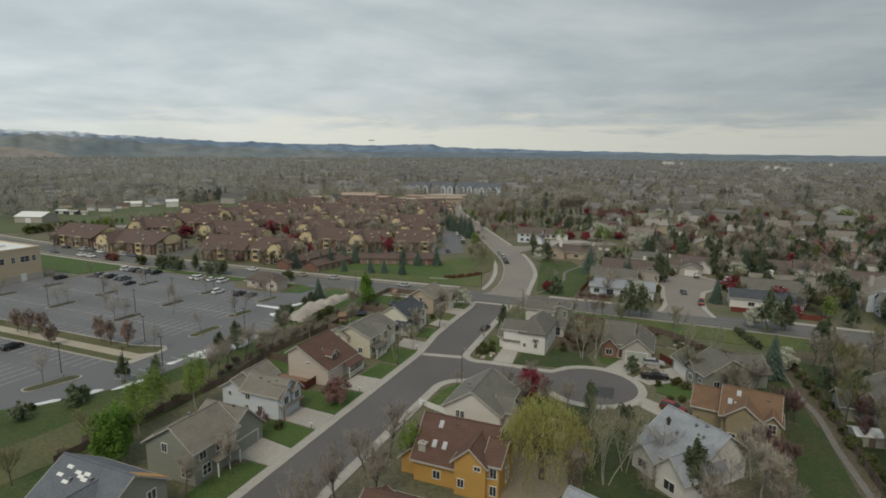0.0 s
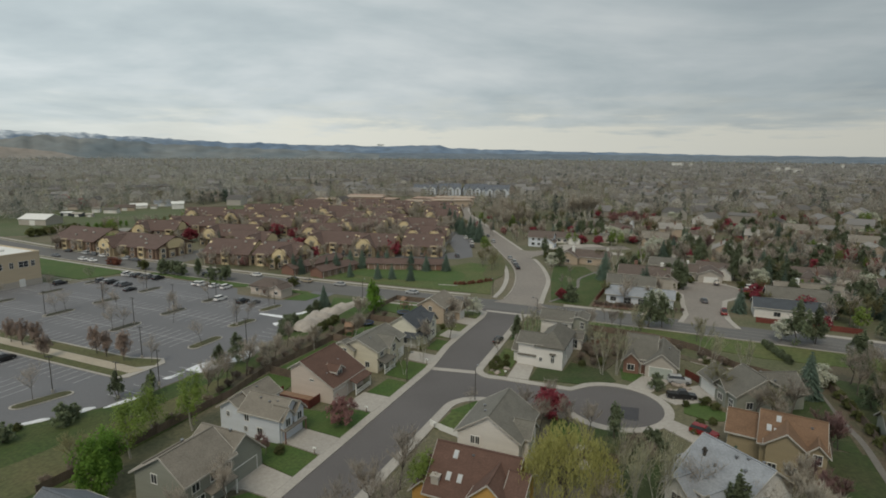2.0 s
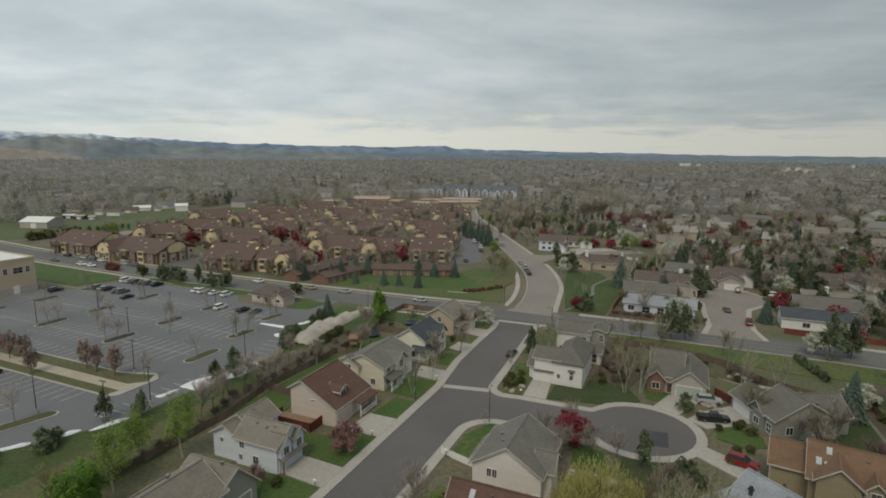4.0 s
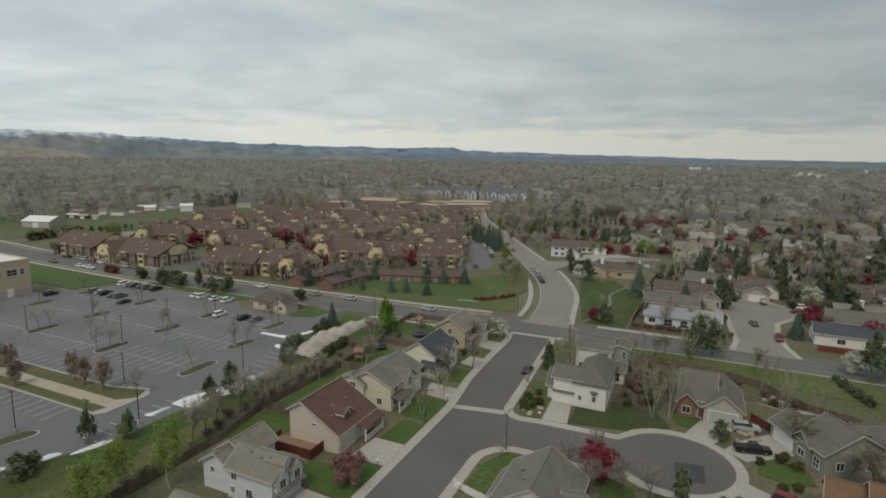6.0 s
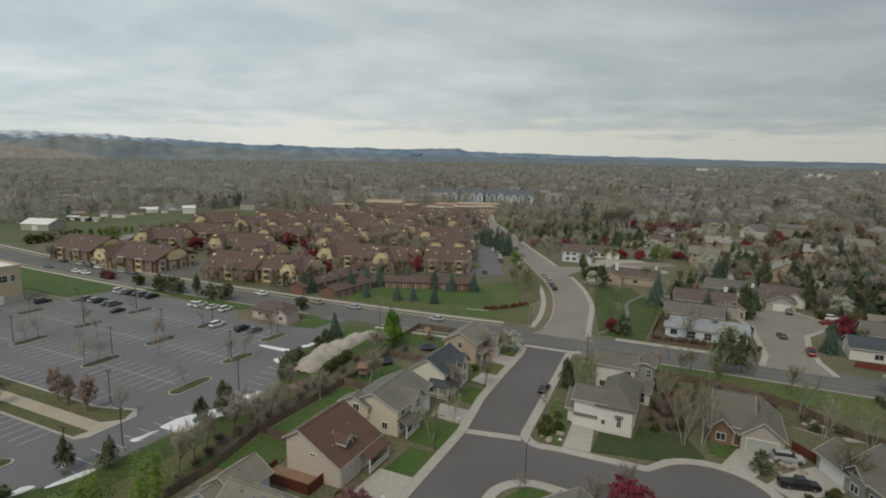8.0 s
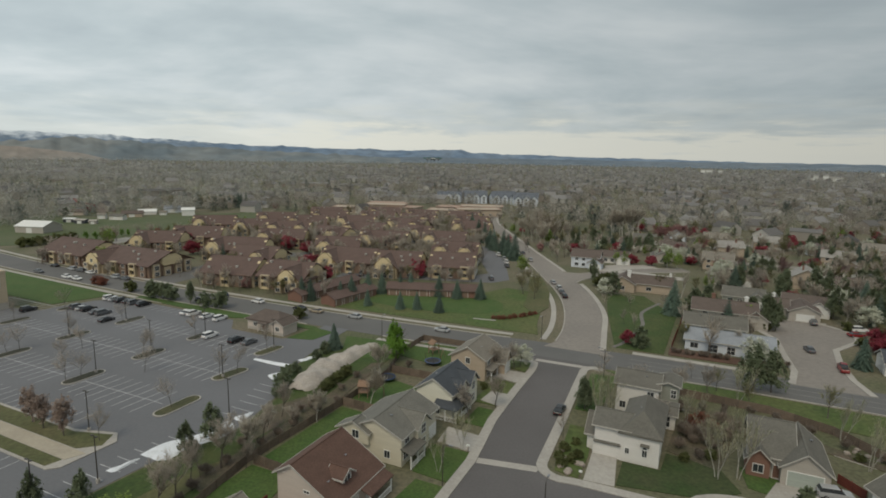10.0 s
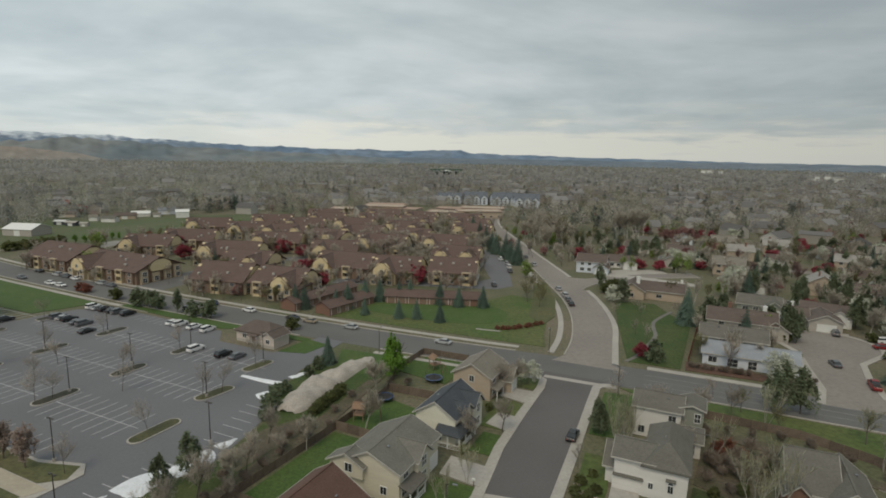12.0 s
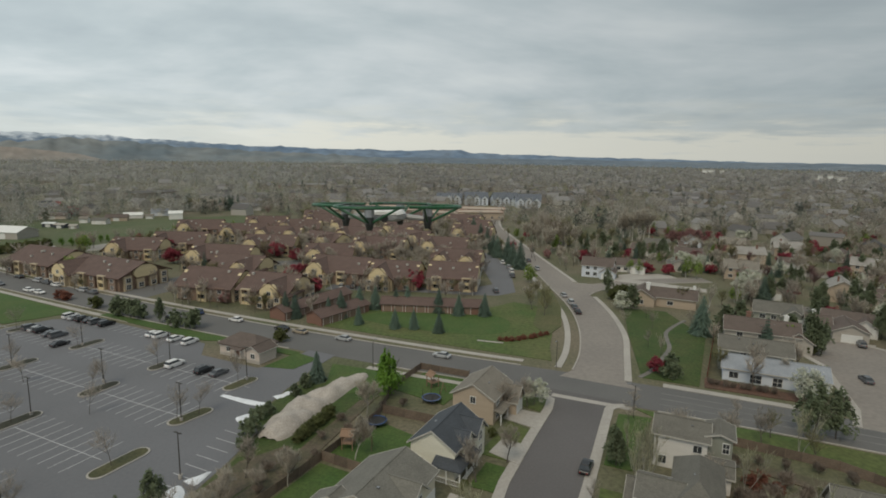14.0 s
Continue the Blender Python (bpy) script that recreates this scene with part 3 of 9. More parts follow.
def island(a0, a1, b0, b1, skew=0.0, dark=False):
    """A long planted island with round ends and a kerb."""
    r = (a1 - a0) / 2
    n = 7
    outline = [(a1 + (a0 - a1) * 0.5 + r * math.cos(k), b1 - r + r * math.sin(k)) for k in [math.pi * i / n for i in range(n + 1)]]
    outline += [(a1 + (a0 - a1) * 0.5 + r * math.cos(k), b0 + r + r * math.sin(k)) for k in [math.pi + math.pi * i / n for i in range(n + 1)]]
    outline = [(p + skew * (q - b0), q) for p, q in outline]
    ca, cb = sum(p for p, q in outline) / len(outline), sum(q for p, q in outline) / len(outline)
    ob = tagged(new("planted_island", Shape().prism(ccw(w(outline)), 0, 0.2).mesh("kerb_ring", M_CONCRETE)), "kerbed car park island with dark low planting" if dark else "kerbed car park island with dry grass", "island", "car park islands", "structure")
    inner = [(ca + (p - ca) * 0.84, cb + (q - cb) * 0.94) for p, q in outline]
    part("planting", Shape().prism(ccw(w(inner)), 0.1, 0.24).mesh("planting", M_ISLAND_DARK if dark else M_ISLAND), ob)


for a, b0, b1, s in ((-115.6, 107, 118, 0.0), (-119.5, 124.2, 133.6, 0.15), (-122.5, 140, 149, 0.12), (-145.3, 108, 118, 0), (-145.8, 124.4, 133.8, 0), (-146, 140.2, 149, 0),
                     (-175, 109, 119, 0), (-175.4, 124.4, 134, 0), (-175.2, 140.4, 150, 0), (-203, 125, 134, 0), (-203.5, 141, 149, 0), (-204, 109, 119, 0), (-119.8, 70.5, 80.5, 0.3), (-150, 68, 79, 0), (-183, 68, 79, 0)):
    if b0 > 100:
        b0, b1 = b0 + 1.2, b1 + 0.4
    island(a, a + 3.2, b0, b1, s, -205 < a < -140 and b0 > 100)
slab_thing("planted_median", w([(-260, 88.5), (-113, 88.5), (-111.5, 90), (-111.3, 99), (-114, 101), (-122, 98.5), (-260, 98.5)]), 0.2, M_CONCRETE, "kerbed median between the two car parks", "median")
slab_thing("planted_median_grass", w([(-260, 89), (-114, 89), (-113.5, 91.4), (-260, 91.6)]), 0.23, M_STRAW, "straw-coloured grass strip in the median", "grass strip")
slab_thing("planted_median_grass", w([(-260, 94.6), (-115, 94.4), (-112.2, 97), (-114, 100.2), (-121, 97.9), (-260, 98)]), 0.23, M_STRAW, "straw-coloured grass strip in the median", "grass strip")
slab_thing("walkway", w([(-260, 91.7), (-113.2, 91.5), (-112, 94.2), (-260, 94.5)]), 0.24, M_WALKWAY, "pale tan walkway between the car parks", "path")
bays = Shape()


def bay_row(a0, a1, b0, b1):
    n = int((a1 - a0) / 2.72)
    for i in range(n + 1):
        a = a0 + i * 2.72
        bays.prism(ccw(w([(a - 0.07, b0), (a + 0.07, b0), (a + 0.07, b1), (a - 0.07, b1)])), 0.02, 0.056)


for b0, b1 in ((107.3, 117.9), (124, 134), (140, 149.6)):
    for a0, a1 in ((-141.5, -117.5), (-171.5, -147.5), (-200.5, -177.5), (-231, -206)):
        bay_row(a0, a1, b0, b1)
        bays.prism(ccw(w([(a0, (b0 + b1) / 2 - 0.07), (a1, (b0 + b1) / 2 - 0.07), (a1, (b0 + b1) / 2 + 0.07), (a0, (b0 + b1) / 2 + 0.07)])), 0.02, 0.057)
bay_row(-250, -123, 98.6, 103.8)
bay_row(-250, -118, 83.2, 88.4)
for a0, a1 in ((-147, -123), (-180, -153), (-230, -187)):
    bay_row(a0, a1, 68.5, 79)
bay_row(-192, -150, 156.2, 161.2)
for i in range(18):
    b = 82.5 + i * 2.72
    edge = float(np.interp(b, (82, 98, 111.8, 121.3, 131), (-101.5, -100.5, -97, -99, -101.9)))
    bays.prism(ccw(w([(edge - 6.4, b - 0.07), (edge - 1.6, b - 0.07), (edge - 1.6, b + 0.07), (edge - 6.4, b + 0.07)])), 0.02, 0.056)
tagged(new("bay_lines", bays.mesh("bay_lines", M_LINE)), "pale painted parking bay lines", "road marking", kind="structure")


def snow_patch(poly, seed):
    rng = random.Random(seed)
    pts = smooth_line([(a + rng.uniform(-0.6, 0.6), b + rng.uniform(-0.6, 0.6)) for a, b in poly + poly[:1]], 4)[:-1]
    ca, cb = sum(p[0] for p in pts) / len(pts), sum(p[1] for p in pts) / len(pts)
    n = len(pts)
    v = [(*xy(*p), 0.04) for p in pts] + [(*xy(ca + (p[0] - ca) * 0.7, cb + (p[1] - cb) * 0.7), 0.2 + rng.uniform(-0.09, 0.12)) for p in pts] + [(*xy(ca, cb), 0.26)]
    f = [(i, (i + 1) % n, n + (i + 1) % n, n + i) for i in range(n)] + [(n + i, n + (i + 1) % n, 2 * n) for i in range(n)]
    tagged(new("snow_bank", mesh_of("snow_bank", v, f, M_SNOW)), "low melting bank of old snow by the kerb", "snow", kind="stuff")


snow_patch([(-104, 98), (-104, 102), (-102.6, 105.6), (-100.2, 104.8), (-98.4, 101.4), (-99.4, 98.4)], 3)
snow_patch([(-101.4, 106), (-101.2, 110), (-100.2, 113.6), (-97, 112), (-96.8, 108), (-98.4, 105.2)], 13)
snow_patch([(-100.4, 114), (-99.6, 117.4), (-98.6, 117.6), (-98.6, 114)], 14)
snow_patch([(-104.4, 93), (-103, 93.4), (-102.6, 97), (-104, 96.6)], 4)
snow_patch([(-106.6, 72.5), (-105.8, 72.7), (-104.6, 77), (-105.4, 77)], 5)
snow_patch([(-103.8, 78.4), (-102.6, 78.6), (-101.2, 84), (-102.4, 84)], 15)
snow_patch([(-110.6, 67), (-109.6, 66.6), (-107.4, 70.6), (-108.4, 71)], 16)
snow_patch([(-109.6, 132.4), (-106.6, 132), (-105.6, 134.6), (-108.4, 135.4)], 6)
snow_patch([(-119.5, 139.2), (-112, 139), (-106, 139.6), (-106, 140.6), (-112, 140.2), (-119, 140.2)], 7)
snow_patch([(-109.6, 143), (-107.2, 143), (-106.8, 147.6), (-109.2, 147.6)], 8)


def mound(pts, wide, high, seed):
    """A long smooth bank of gravel along a line."""
    rng = random.Random(seed)
    line = smooth_line(pts, 10)
    left, right = offset_line(line, 1.0), offset_line(line, -1.0)
    v, f, m = [], [], 15
    for i, c in enumerate(line):
        t = i / (len(line) - 1)
        k = math.sin(math.pi * min(1, max(0, t * 0.96 + 0.02))) ** 0.35 * (1.0 - 0.35 * t)
        for j in range(m):
            u = 2 * j / (m - 1) - 1
            side = left[i] if u > 0 else right[i]
            d = abs(u) * wide * k
            x, y = c[0] + (side[0] - c[0]) * d, c[1] + (side[1] - c[1]) * d
            v.append((*xy(x, y), max(-0.03, high * k * max(0, 1 - u * u) ** 0.6 * (1 + 0.8 * noise.noise(Vector((x * 0.3, y * 0.3, seed)))) + 0.55 * (1 - u * u) * noise.noise(Vector((x * 0.9, y * 0.9, seed))) - 0.03)))
    for i in range(len(line) - 1):
        for j in range(m - 1):
            p = i * m + j
            f.append((p, p + m, p + m + 1, p + 1))
    me = mesh_of("gravel_bank", v, f, M_GRAVEL)
    me.polygons.foreach_set("use_smooth", [True] * len(me.polygons))
    tagged(new("gravel_bank", me), "long lumpy bank of pale pinkish gravel", "bank", kind="structure")


mound([(-98.2, 129.5), (-99.2, 135), (-100.4, 143), (-100.4, 152), (-99.4, 161.5)], 4.6, 2.2, 5.0)
# ---- distance ----


def far_point(px, up, r):
    """A point in the distance at a bearing in degrees right of the y axis."""
    return (r * math.sin(radians(px)), r * math.cos(radians(px)), up)


def ridge(name, r, stops, foot, mat, label, seed, rough):
    """A range of hills standing round the plain; stops: bearing and height."""
    v, f, rows = [], [], 7
    steps = 260
    k0, k1 = stops[0][0], stops[-1][0]
    for i in range(steps + 1):
        k = k0 + (k1 - k0) * i / steps
        for (p, hp), (q, hq) in zip(stops, stops[1:]):
            if p <= k <= q:
                h = hp + (hq - hp) * (k - p) / (q - p)
        h = max(h, 1) * (1 + rough * noise.fractal(Vector((k * 0.9, seed, 0)), 0.9, 2.1, 6))
        for j in range(rows + 1):
            s = j / rows
            wob = 1 + 0.30 * (1 - s) * s * 4 * noise.noise(Vector((k * 1.3, s * 3.0, seed)))
            v.append(far_point(k, h * s * wob, r + foot * s))
    for i in range(steps):
        for j in range(rows):
            p = i * (rows + 1) + j
            f.append((p, p + rows + 1, p + rows + 2, p + 1))
    me = mesh_of(name, v, f, mat)
    me.polygons.foreach_set("use_smooth", [True] * len(me.polygons))
    tagged(new(name, me), label, "mountains", kind="structure")


# the blue of distance haze is put into these three base colours
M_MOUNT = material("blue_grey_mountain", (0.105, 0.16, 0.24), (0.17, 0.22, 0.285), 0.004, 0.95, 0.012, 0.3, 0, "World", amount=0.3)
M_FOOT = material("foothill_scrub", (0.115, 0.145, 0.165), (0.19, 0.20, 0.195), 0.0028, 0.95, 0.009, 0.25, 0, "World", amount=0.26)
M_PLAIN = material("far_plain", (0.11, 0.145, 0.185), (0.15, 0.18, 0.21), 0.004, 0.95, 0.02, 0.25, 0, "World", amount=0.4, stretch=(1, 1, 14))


def snow_line(m, low, high):
    """Thin snow lying above a height, broken by noise."""
    nt = m.node_tree
    bsdf = nt.nodes["Principled BSDF"]
    src = bsdf.inputs["Base Color"].links[0].from_socket
    geo = nt.nodes.new("ShaderNodeNewGeometry")
    sep = nt.nodes.new("ShaderNodeSeparateXYZ")
    nt.links.new(geo.outputs["Position"], sep.inputs[0])
    n = nt.nodes.new("ShaderNodeTexNoise")
    n.inputs["Scale"].default_value, n.inputs["Detail"].default_value = 0.02, 6.0
    nt.links.new(geo.outputs["Position"], n.inputs["Vector"])
    add = nt.nodes.new("ShaderNodeMath")
    add.operation = "MULTIPLY_ADD"
    nt.links.new(n.outputs[0], add.inputs[0])
    add.inputs[1].default_value = 130.0
    nt.links.new(sep.outputs[2], add.inputs[2])
    r = nt.nodes.new("ShaderNodeMapRange")
    r.inputs[1].default_value, r.inputs[2].default_value = low, high
    nt.links.new(add.outputs[0], r.inputs[0])
    mix = nt.nodes.new("ShaderNodeMix")
    mix.data_type = "RGBA"
    nt.links.new(r.outputs[0], mix.inputs[0])
    nt.links.new(src, mix.inputs[6])
    mix.inputs[7].default_value = (0.55, 0.6, 0.66, 1)
    nt.links.new(mix.outputs[2], bsdf.inputs["Base Color"])


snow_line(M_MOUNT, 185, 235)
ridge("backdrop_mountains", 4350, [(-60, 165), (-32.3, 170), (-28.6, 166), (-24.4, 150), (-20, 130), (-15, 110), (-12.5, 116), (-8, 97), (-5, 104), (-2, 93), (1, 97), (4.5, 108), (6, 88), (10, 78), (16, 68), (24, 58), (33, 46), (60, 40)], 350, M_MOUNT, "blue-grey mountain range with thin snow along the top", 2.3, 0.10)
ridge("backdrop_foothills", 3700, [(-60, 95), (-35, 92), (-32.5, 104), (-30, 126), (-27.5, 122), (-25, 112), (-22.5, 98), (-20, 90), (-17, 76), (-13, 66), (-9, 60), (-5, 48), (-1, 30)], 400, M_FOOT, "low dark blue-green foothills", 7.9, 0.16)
M_TAN_FIELD = material("tan_field", (0.275, 0.235, 0.205), (0.21, 0.205, 0.19), 0.004, 0.95, 0.02, 0.2, 0, "World", amount=0.4)
ridge("backdrop_field", 3560, [(-60, 70), (-38, 72), (-35, 70), (-33, 64), (-31, 52), (-29, 36), (-27, 4)], 120, M_TAN_FIELD, "pale tan field at the foot of the hills", 4.2, 0.06)
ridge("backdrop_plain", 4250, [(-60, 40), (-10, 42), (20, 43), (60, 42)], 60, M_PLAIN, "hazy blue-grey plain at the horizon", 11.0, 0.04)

# ---- houses ----
ROOF_GREY = shingles("grey_shingles", (0.142, 0.135, 0.117))
ROOF_TAN = shingles("tan_grey_shingles", (0.215, 0.195, 0.165))
ROOF_BROWN = shingles("brown_shingles", (0.12, 0.068, 0.052))
ROOF_ASH = shingles("ash_grey_shingles", (0.168, 0.162, 0.142))
ROOF_PALE_ASH = shingles("weathered_pale_grey_shingles", (0.30, 0.285, 0.265))
ROOF_UMBER = shingles("brown_grey_shingles", (0.125, 0.098, 0.085))
ROOF_DARK = shingles("dark_slate_shingles", (0.066, 0.075, 0.088))
ROOF_SLATE = shingles("blue_grey_shingles", (0.135, 0.15, 0.175))
ROOF_PALE = shingles("pale_blue_grey_shingles", (0.285, 0.305, 0.335))
ROOF_ORANGE = shingles("orange_brown_shingles", (0.18, 0.108, 0.066))
ROOF_APT = shingles("red_brown_shingles", (0.128, 0.086, 0.074))
WALL_PINK = siding("pinkish_beige_siding", (0.55, 0.48, 0.425))
WALL_CREAM = siding("cream_siding", (0.60, 0.56, 0.45))
WALL_YELLOW = siding("pale_yellow_siding", (0.70, 0.68, 0.58))
WALL_TAN = siding("tan_siding", (0.43, 0.35, 0.27))
WALL_BLUE = siding("pale_blue_white_siding", (0.60, 0.64, 0.70))
WALL_SAGE = siding("sage_grey_siding", (0.26, 0.27, 0.232))
WALL_WHITE = siding("white_siding", (0.68, 0.66, 0.63))
WALL_OCHRE = siding("ochre_siding", (0.50, 0.295, 0.085))
WALL_BRICK = siding("red_brick", (0.205, 0.112, 0.082))
WALL_STONE = siding("pale_stone", (0.40, 0.37, 0.33))
WALL_APT = siding("brown_brick", (0.225, 0.155, 0.115))
WALL_APT_PANEL = siding("pale_yellow_stucco", (0.66, 0.545, 0.335))
WALL_APT_TOP = siding("light_tan_stucco", (0.46, 0.375, 0.26))
WALL_OFFICE = siding("pale_sandstone_panels", (0.50, 0.415, 0.30))
WALL_OLIVE = siding("olive_tan_siding", (0.30, 0.25, 0.16))
WALL_BARN = siding("barn_red_boards", (0.27, 0.05, 0.045))
DOOR_SAGE = siding("grey_green_panels", (0.38, 0.42, 0.38))
PLYWOOD = siding("bare_plywood", (0.50, 0.27, 0.10))


def block_roof(p, q, axis, over=0.45, thick=0.2):
    """Roof of one block. p: (p0, h0, ridge place, ridge height, p1, h1) across the ridge; q: (q0, q1) along it."""
    p0, h0, pr, r, p1, h1 = p
    q0, q1 = q[0] - over, q[1] + over
    s0, s1 = (r - h0) / (pr - p0), (r - h1) / (p1 - pr)
    e0, z0, e1, z1 = p0 - over, h0 - over * s0, p1 + over, h1 - over * s1
    lift = 0.16
    sh = Shape()
    # one solid: the two slopes, with a low cap along the ridge
    w0, w1 = 0.14 * s0, 0.14 * s1
    cut = [(e0, z0), (e0, z0 - thick), (pr, r - thick), (e1, z1 - thick), (e1, z1), (pr + 0.14, r - w1), (pr + 0.14, r + 0.05), (pr - 0.14, r + 0.05), (pr - 0.14, r - w0)]
    n = len(cut)
    v = [(x, q0, z + lift) for x, z in cut] + [(x, q1, z + lift) for x, z in cut]
    caps = [(0, 1, 2, 8), (2, 3, 4, 5), (2, 5, 6, 7, 8)]
    sh.add(v, caps + [tuple(k + n for k in f[::-1]) for f in caps] + [((k + 1) % n, k, n + k, n + (k + 1) % n) for k in range(n)])
    trim = Shape()
    o = 0.06
    loop = [(e0, q0, z0, -o, -o), (pr, q0, r, 0, -o), (e1, q0, z1, o, -o), (e1, q1, z1, o, o), (pr, q1, r, 0, o), (e0, q1, z0, -o, o)]
    v = []
    for x, y, z, dx, dy in loop:
        v += [(x, y, z + lift - 0.22), (x + dx, y + dy, z + lift - 0.22), (x + dx, y + dy, z + lift + 0.03), (x, y, z + lift + 0.03)]
    f = []
    for i in range(6):
        m, n = 4 * i, 4 * ((i + 1) % 6)
        for k in range(4):
            f.append((m + k, n + k, n + (k + 1) % 4, m + (k + 1) % 4))
    trim.add(v, f)
    return turned(sh, axis), turned(trim, axis)


def block_walls(p, q, axis, z0):
    p0, h0, pr, r, p1, h1 = p
    prof = [(p0, z0), (p1, z0), (p1, h1), (pr, r), (p0, h0)]
    sh = Shape()
    n = 5
    v = [(x, q[0], z) for x, z in prof] + [(x, q[1], z) for x, z in prof]
    sh.add(v, [tuple(range(n)), tuple(range(n, 2 * n))[::-1]] + [(i, n + i, n + (i + 1) % n, (i + 1) % n) for i in range(n)])
    return turned(sh, axis)


def turned(sh, axis):
    """axis 'b': the ridge runs along y as built; 'a': along x."""
    if axis == "a":
        sh.v = [(y, x, z) for x, y, z in sh.v]
        sh.f = [f[::-1] for f in sh.f]
    return sh


def hip_roof(x0, x1, y0, y1, h, r, over=0.45, thick=0.2):
    sh = Shape()
    X0, X1, Y0, Y1 = x0 - over, x1 + over, y0 - over, y1 + over
    d = min(X1 - X0, Y1 - Y0) / 2
    hz = h - over * (r - h) / (d - over)
    if X1 - X0 >= Y1 - Y0:
        t = [(X0 + d, (Y0 + Y1) / 2, r), (X1 - d, (Y0 + Y1) / 2, r)]
        top = [(0, 1, 5, 4), (1, 2, 5), (2, 3, 4, 5), (3, 0, 4)]
    else:
        t = [((X0 + X1) / 2, Y0 + d, r), ((X0 + X1) / 2, Y1 - d, r)]
        top = [(0, 1, 4), (1, 2, 5, 4), (2, 3, 5), (3, 0, 4, 5)]
    v = [(X0, Y0, hz), (X1, Y0, hz), (X1, Y1, hz), (X0, Y1, hz)] + t
    v = [(x, y, z + 0.16) for x, y, z in v]
    v += [(x, y, hz - thick) for x, y, z in v[:4]]
    return sh.add(v, top + [(6, 7, 1, 0), (7, 8, 2, 1), (8, 9, 3, 2), (9, 6, 0, 3), (9, 8, 7, 6)])


def opening(house, side, at, z, wide, high, line, kind="window", mat=None):
    """A window, door or garage door in a wall. side: S, N, E or W; at: place along the wall; line: where the wall stands."""
    fr, pn = Shape(), Shape()
    t = 0.085 if kind == "window" else 0.12
    xs, zs = [-wide / 2 - t, -wide / 2, wide / 2, wide / 2 + t], [z - t, z, z + high, z + high + t]
    if kind == "window":
        xs[2:2] = [-0.025, 0.025]
        if high > 1.45:
            zs[2:2] = [z + high * 0.5 - 0.03, z + high * 0.5 + 0.03]
    bar = lambda i, k: 0 <= i < len(xs) - 1 and 0 <= k < len(zs) - 1 and (i % 2 == 0 or k % 2 == 0)
    nz = len(zs)
    fr.v = [(x, y, c) for y in (-0.09, 0.03) for x in xs for c in zs]
    back = len(xs) * nz
    for i in range(len(xs) - 1):
        for k in range(nz - 1):
            if bar(i, k):
                p, q, r, s = i * nz + k, (i + 1) * nz + k, (i + 1) * nz + k + 1, i * nz + k + 1
                fr.f.append((p, q, r, s))
                for (c, d), (ni, nk) in (((p, q), (i, k - 1)), ((q, r), (i + 1, k)), ((r, s), (i, k + 1)), ((s, p), (i - 1, k))):
                    if not bar(ni, nk):
                        fr.f.append((d, c, c + back, d + back))
    if kind == "window":
        pn.box(-wide / 2, wide / 2, -0.03, 0.02, z, z + high)
    elif kind == "garage_door":
        for i in range(4):
            pn.box(-wide / 2, wide / 2, -0.05, 0.02, z + i * high / 4 + 0.015, z + (i + 1) * high / 4 - 0.015)
        pn.box(-wide / 2, wide / 2, -0.02, 0.02, z, z + high)
    else:
        pn.box(-wide / 2, wide / 2, -0.04, 0.02, z, z + high)
        pn.box(-wide / 2 + 0.15, wide / 2 - 0.15, -0.06, -0.03, z + 0.25, z + high * 0.45)
        pn.box(-wide / 2 + 0.15, wide / 2 - 0.15, -0.06, -0.03, z + high * 0.55, z + high - 0.2)
    turn = {"S": 0, "E": 90, "N": 180, "W": -90}[side]
    pos = {"S": (at, line), "N": (at, line), "E": (line, at), "W": (line, at)}[side]
    if kind == "window":
        f = part("window", fr.mesh("window_frame", M_WHITE), house, at=pose(pos[0], pos[1], 0, 0, 0, turn))
        part("pane", pn.mesh("pane", M_PANE), f)
    else:
        f = part(kind, pn.mesh(kind, mat or M_WHITE), house, at=pose(pos[0], pos[1], 0, 0, 0, turn))
        part("casing", fr.mesh("casing", M_WHITE), f)


def house(a, b, label, wall, roof, blocks, openings, extras=(), turn=0.0, name="house", group="houses", trim=None):
    """A house at (a, b). Blocks: (axis, p, q, z0) with gables, or ("hip", x0, x1, y0, y1, h, r)."""
    h = thing(name, place(a, b, 0, turn), label, "house", group)
    for bl in blocks:
        wm = wall
        rm = roof
        if isinstance(bl[-1], dict):
            wm, rm, bl = bl[-1].get("wall", wall), bl[-1].get("roof", roof), bl[:-1]
        if bl[0] == "hip":
            _, x0, x1, y0, y1, eave, top = bl
            part("wall", Shape().box(x0, x1, y0, y1, 0, eave).mesh("wall", wm), h)
            part("roof", hip_roof(x0, x1, y0, y1, eave, top).mesh("roof", rm), h)
        else:
            axis, p, q, z0 = bl
            part("wall", block_walls(p, q, axis, z0).mesh("wall", wm), h)
            r, t = block_roof(p, q, axis)
            part("roof", r.mesh("roof", rm), h)
            part("fascia", t.mesh("fascia", trim or M_TRIM), h)
    for o in openings:
        opening(h, *o)
    for e in extras:
        e(h)
    return h


def vent(x, y, z):
    def put(h):
        part("roof_vent", Shape().box(x - 0.13, x + 0.13, y - 0.13, y + 0.13, z - 0.5, z + 0.1).box(x - 0.2, x + 0.2, y - 0.2, y + 0.2, z + 0.1, z + 0.16).mesh("roof_vent", M_RIM), h)
    return put


def chimney(x, y, z0, z1, mat, s=0.55):
    def put(h):
        part("chimney", Shape().box(x - s, x + s, y - s * 0.7, y + s * 0.7, z0, z1).box(x - s - 0.12, x + s + 0.12, y - s * 0.7 - 0.12, y + s * 0.7 + 0.12, z1, z1 + 0.18).box(x - 0.15, x + 0.15, y - 0.15, y + 0.15, z1 + 0.18, z1 + 0.5).mesh("chimney", mat), h)
    return put


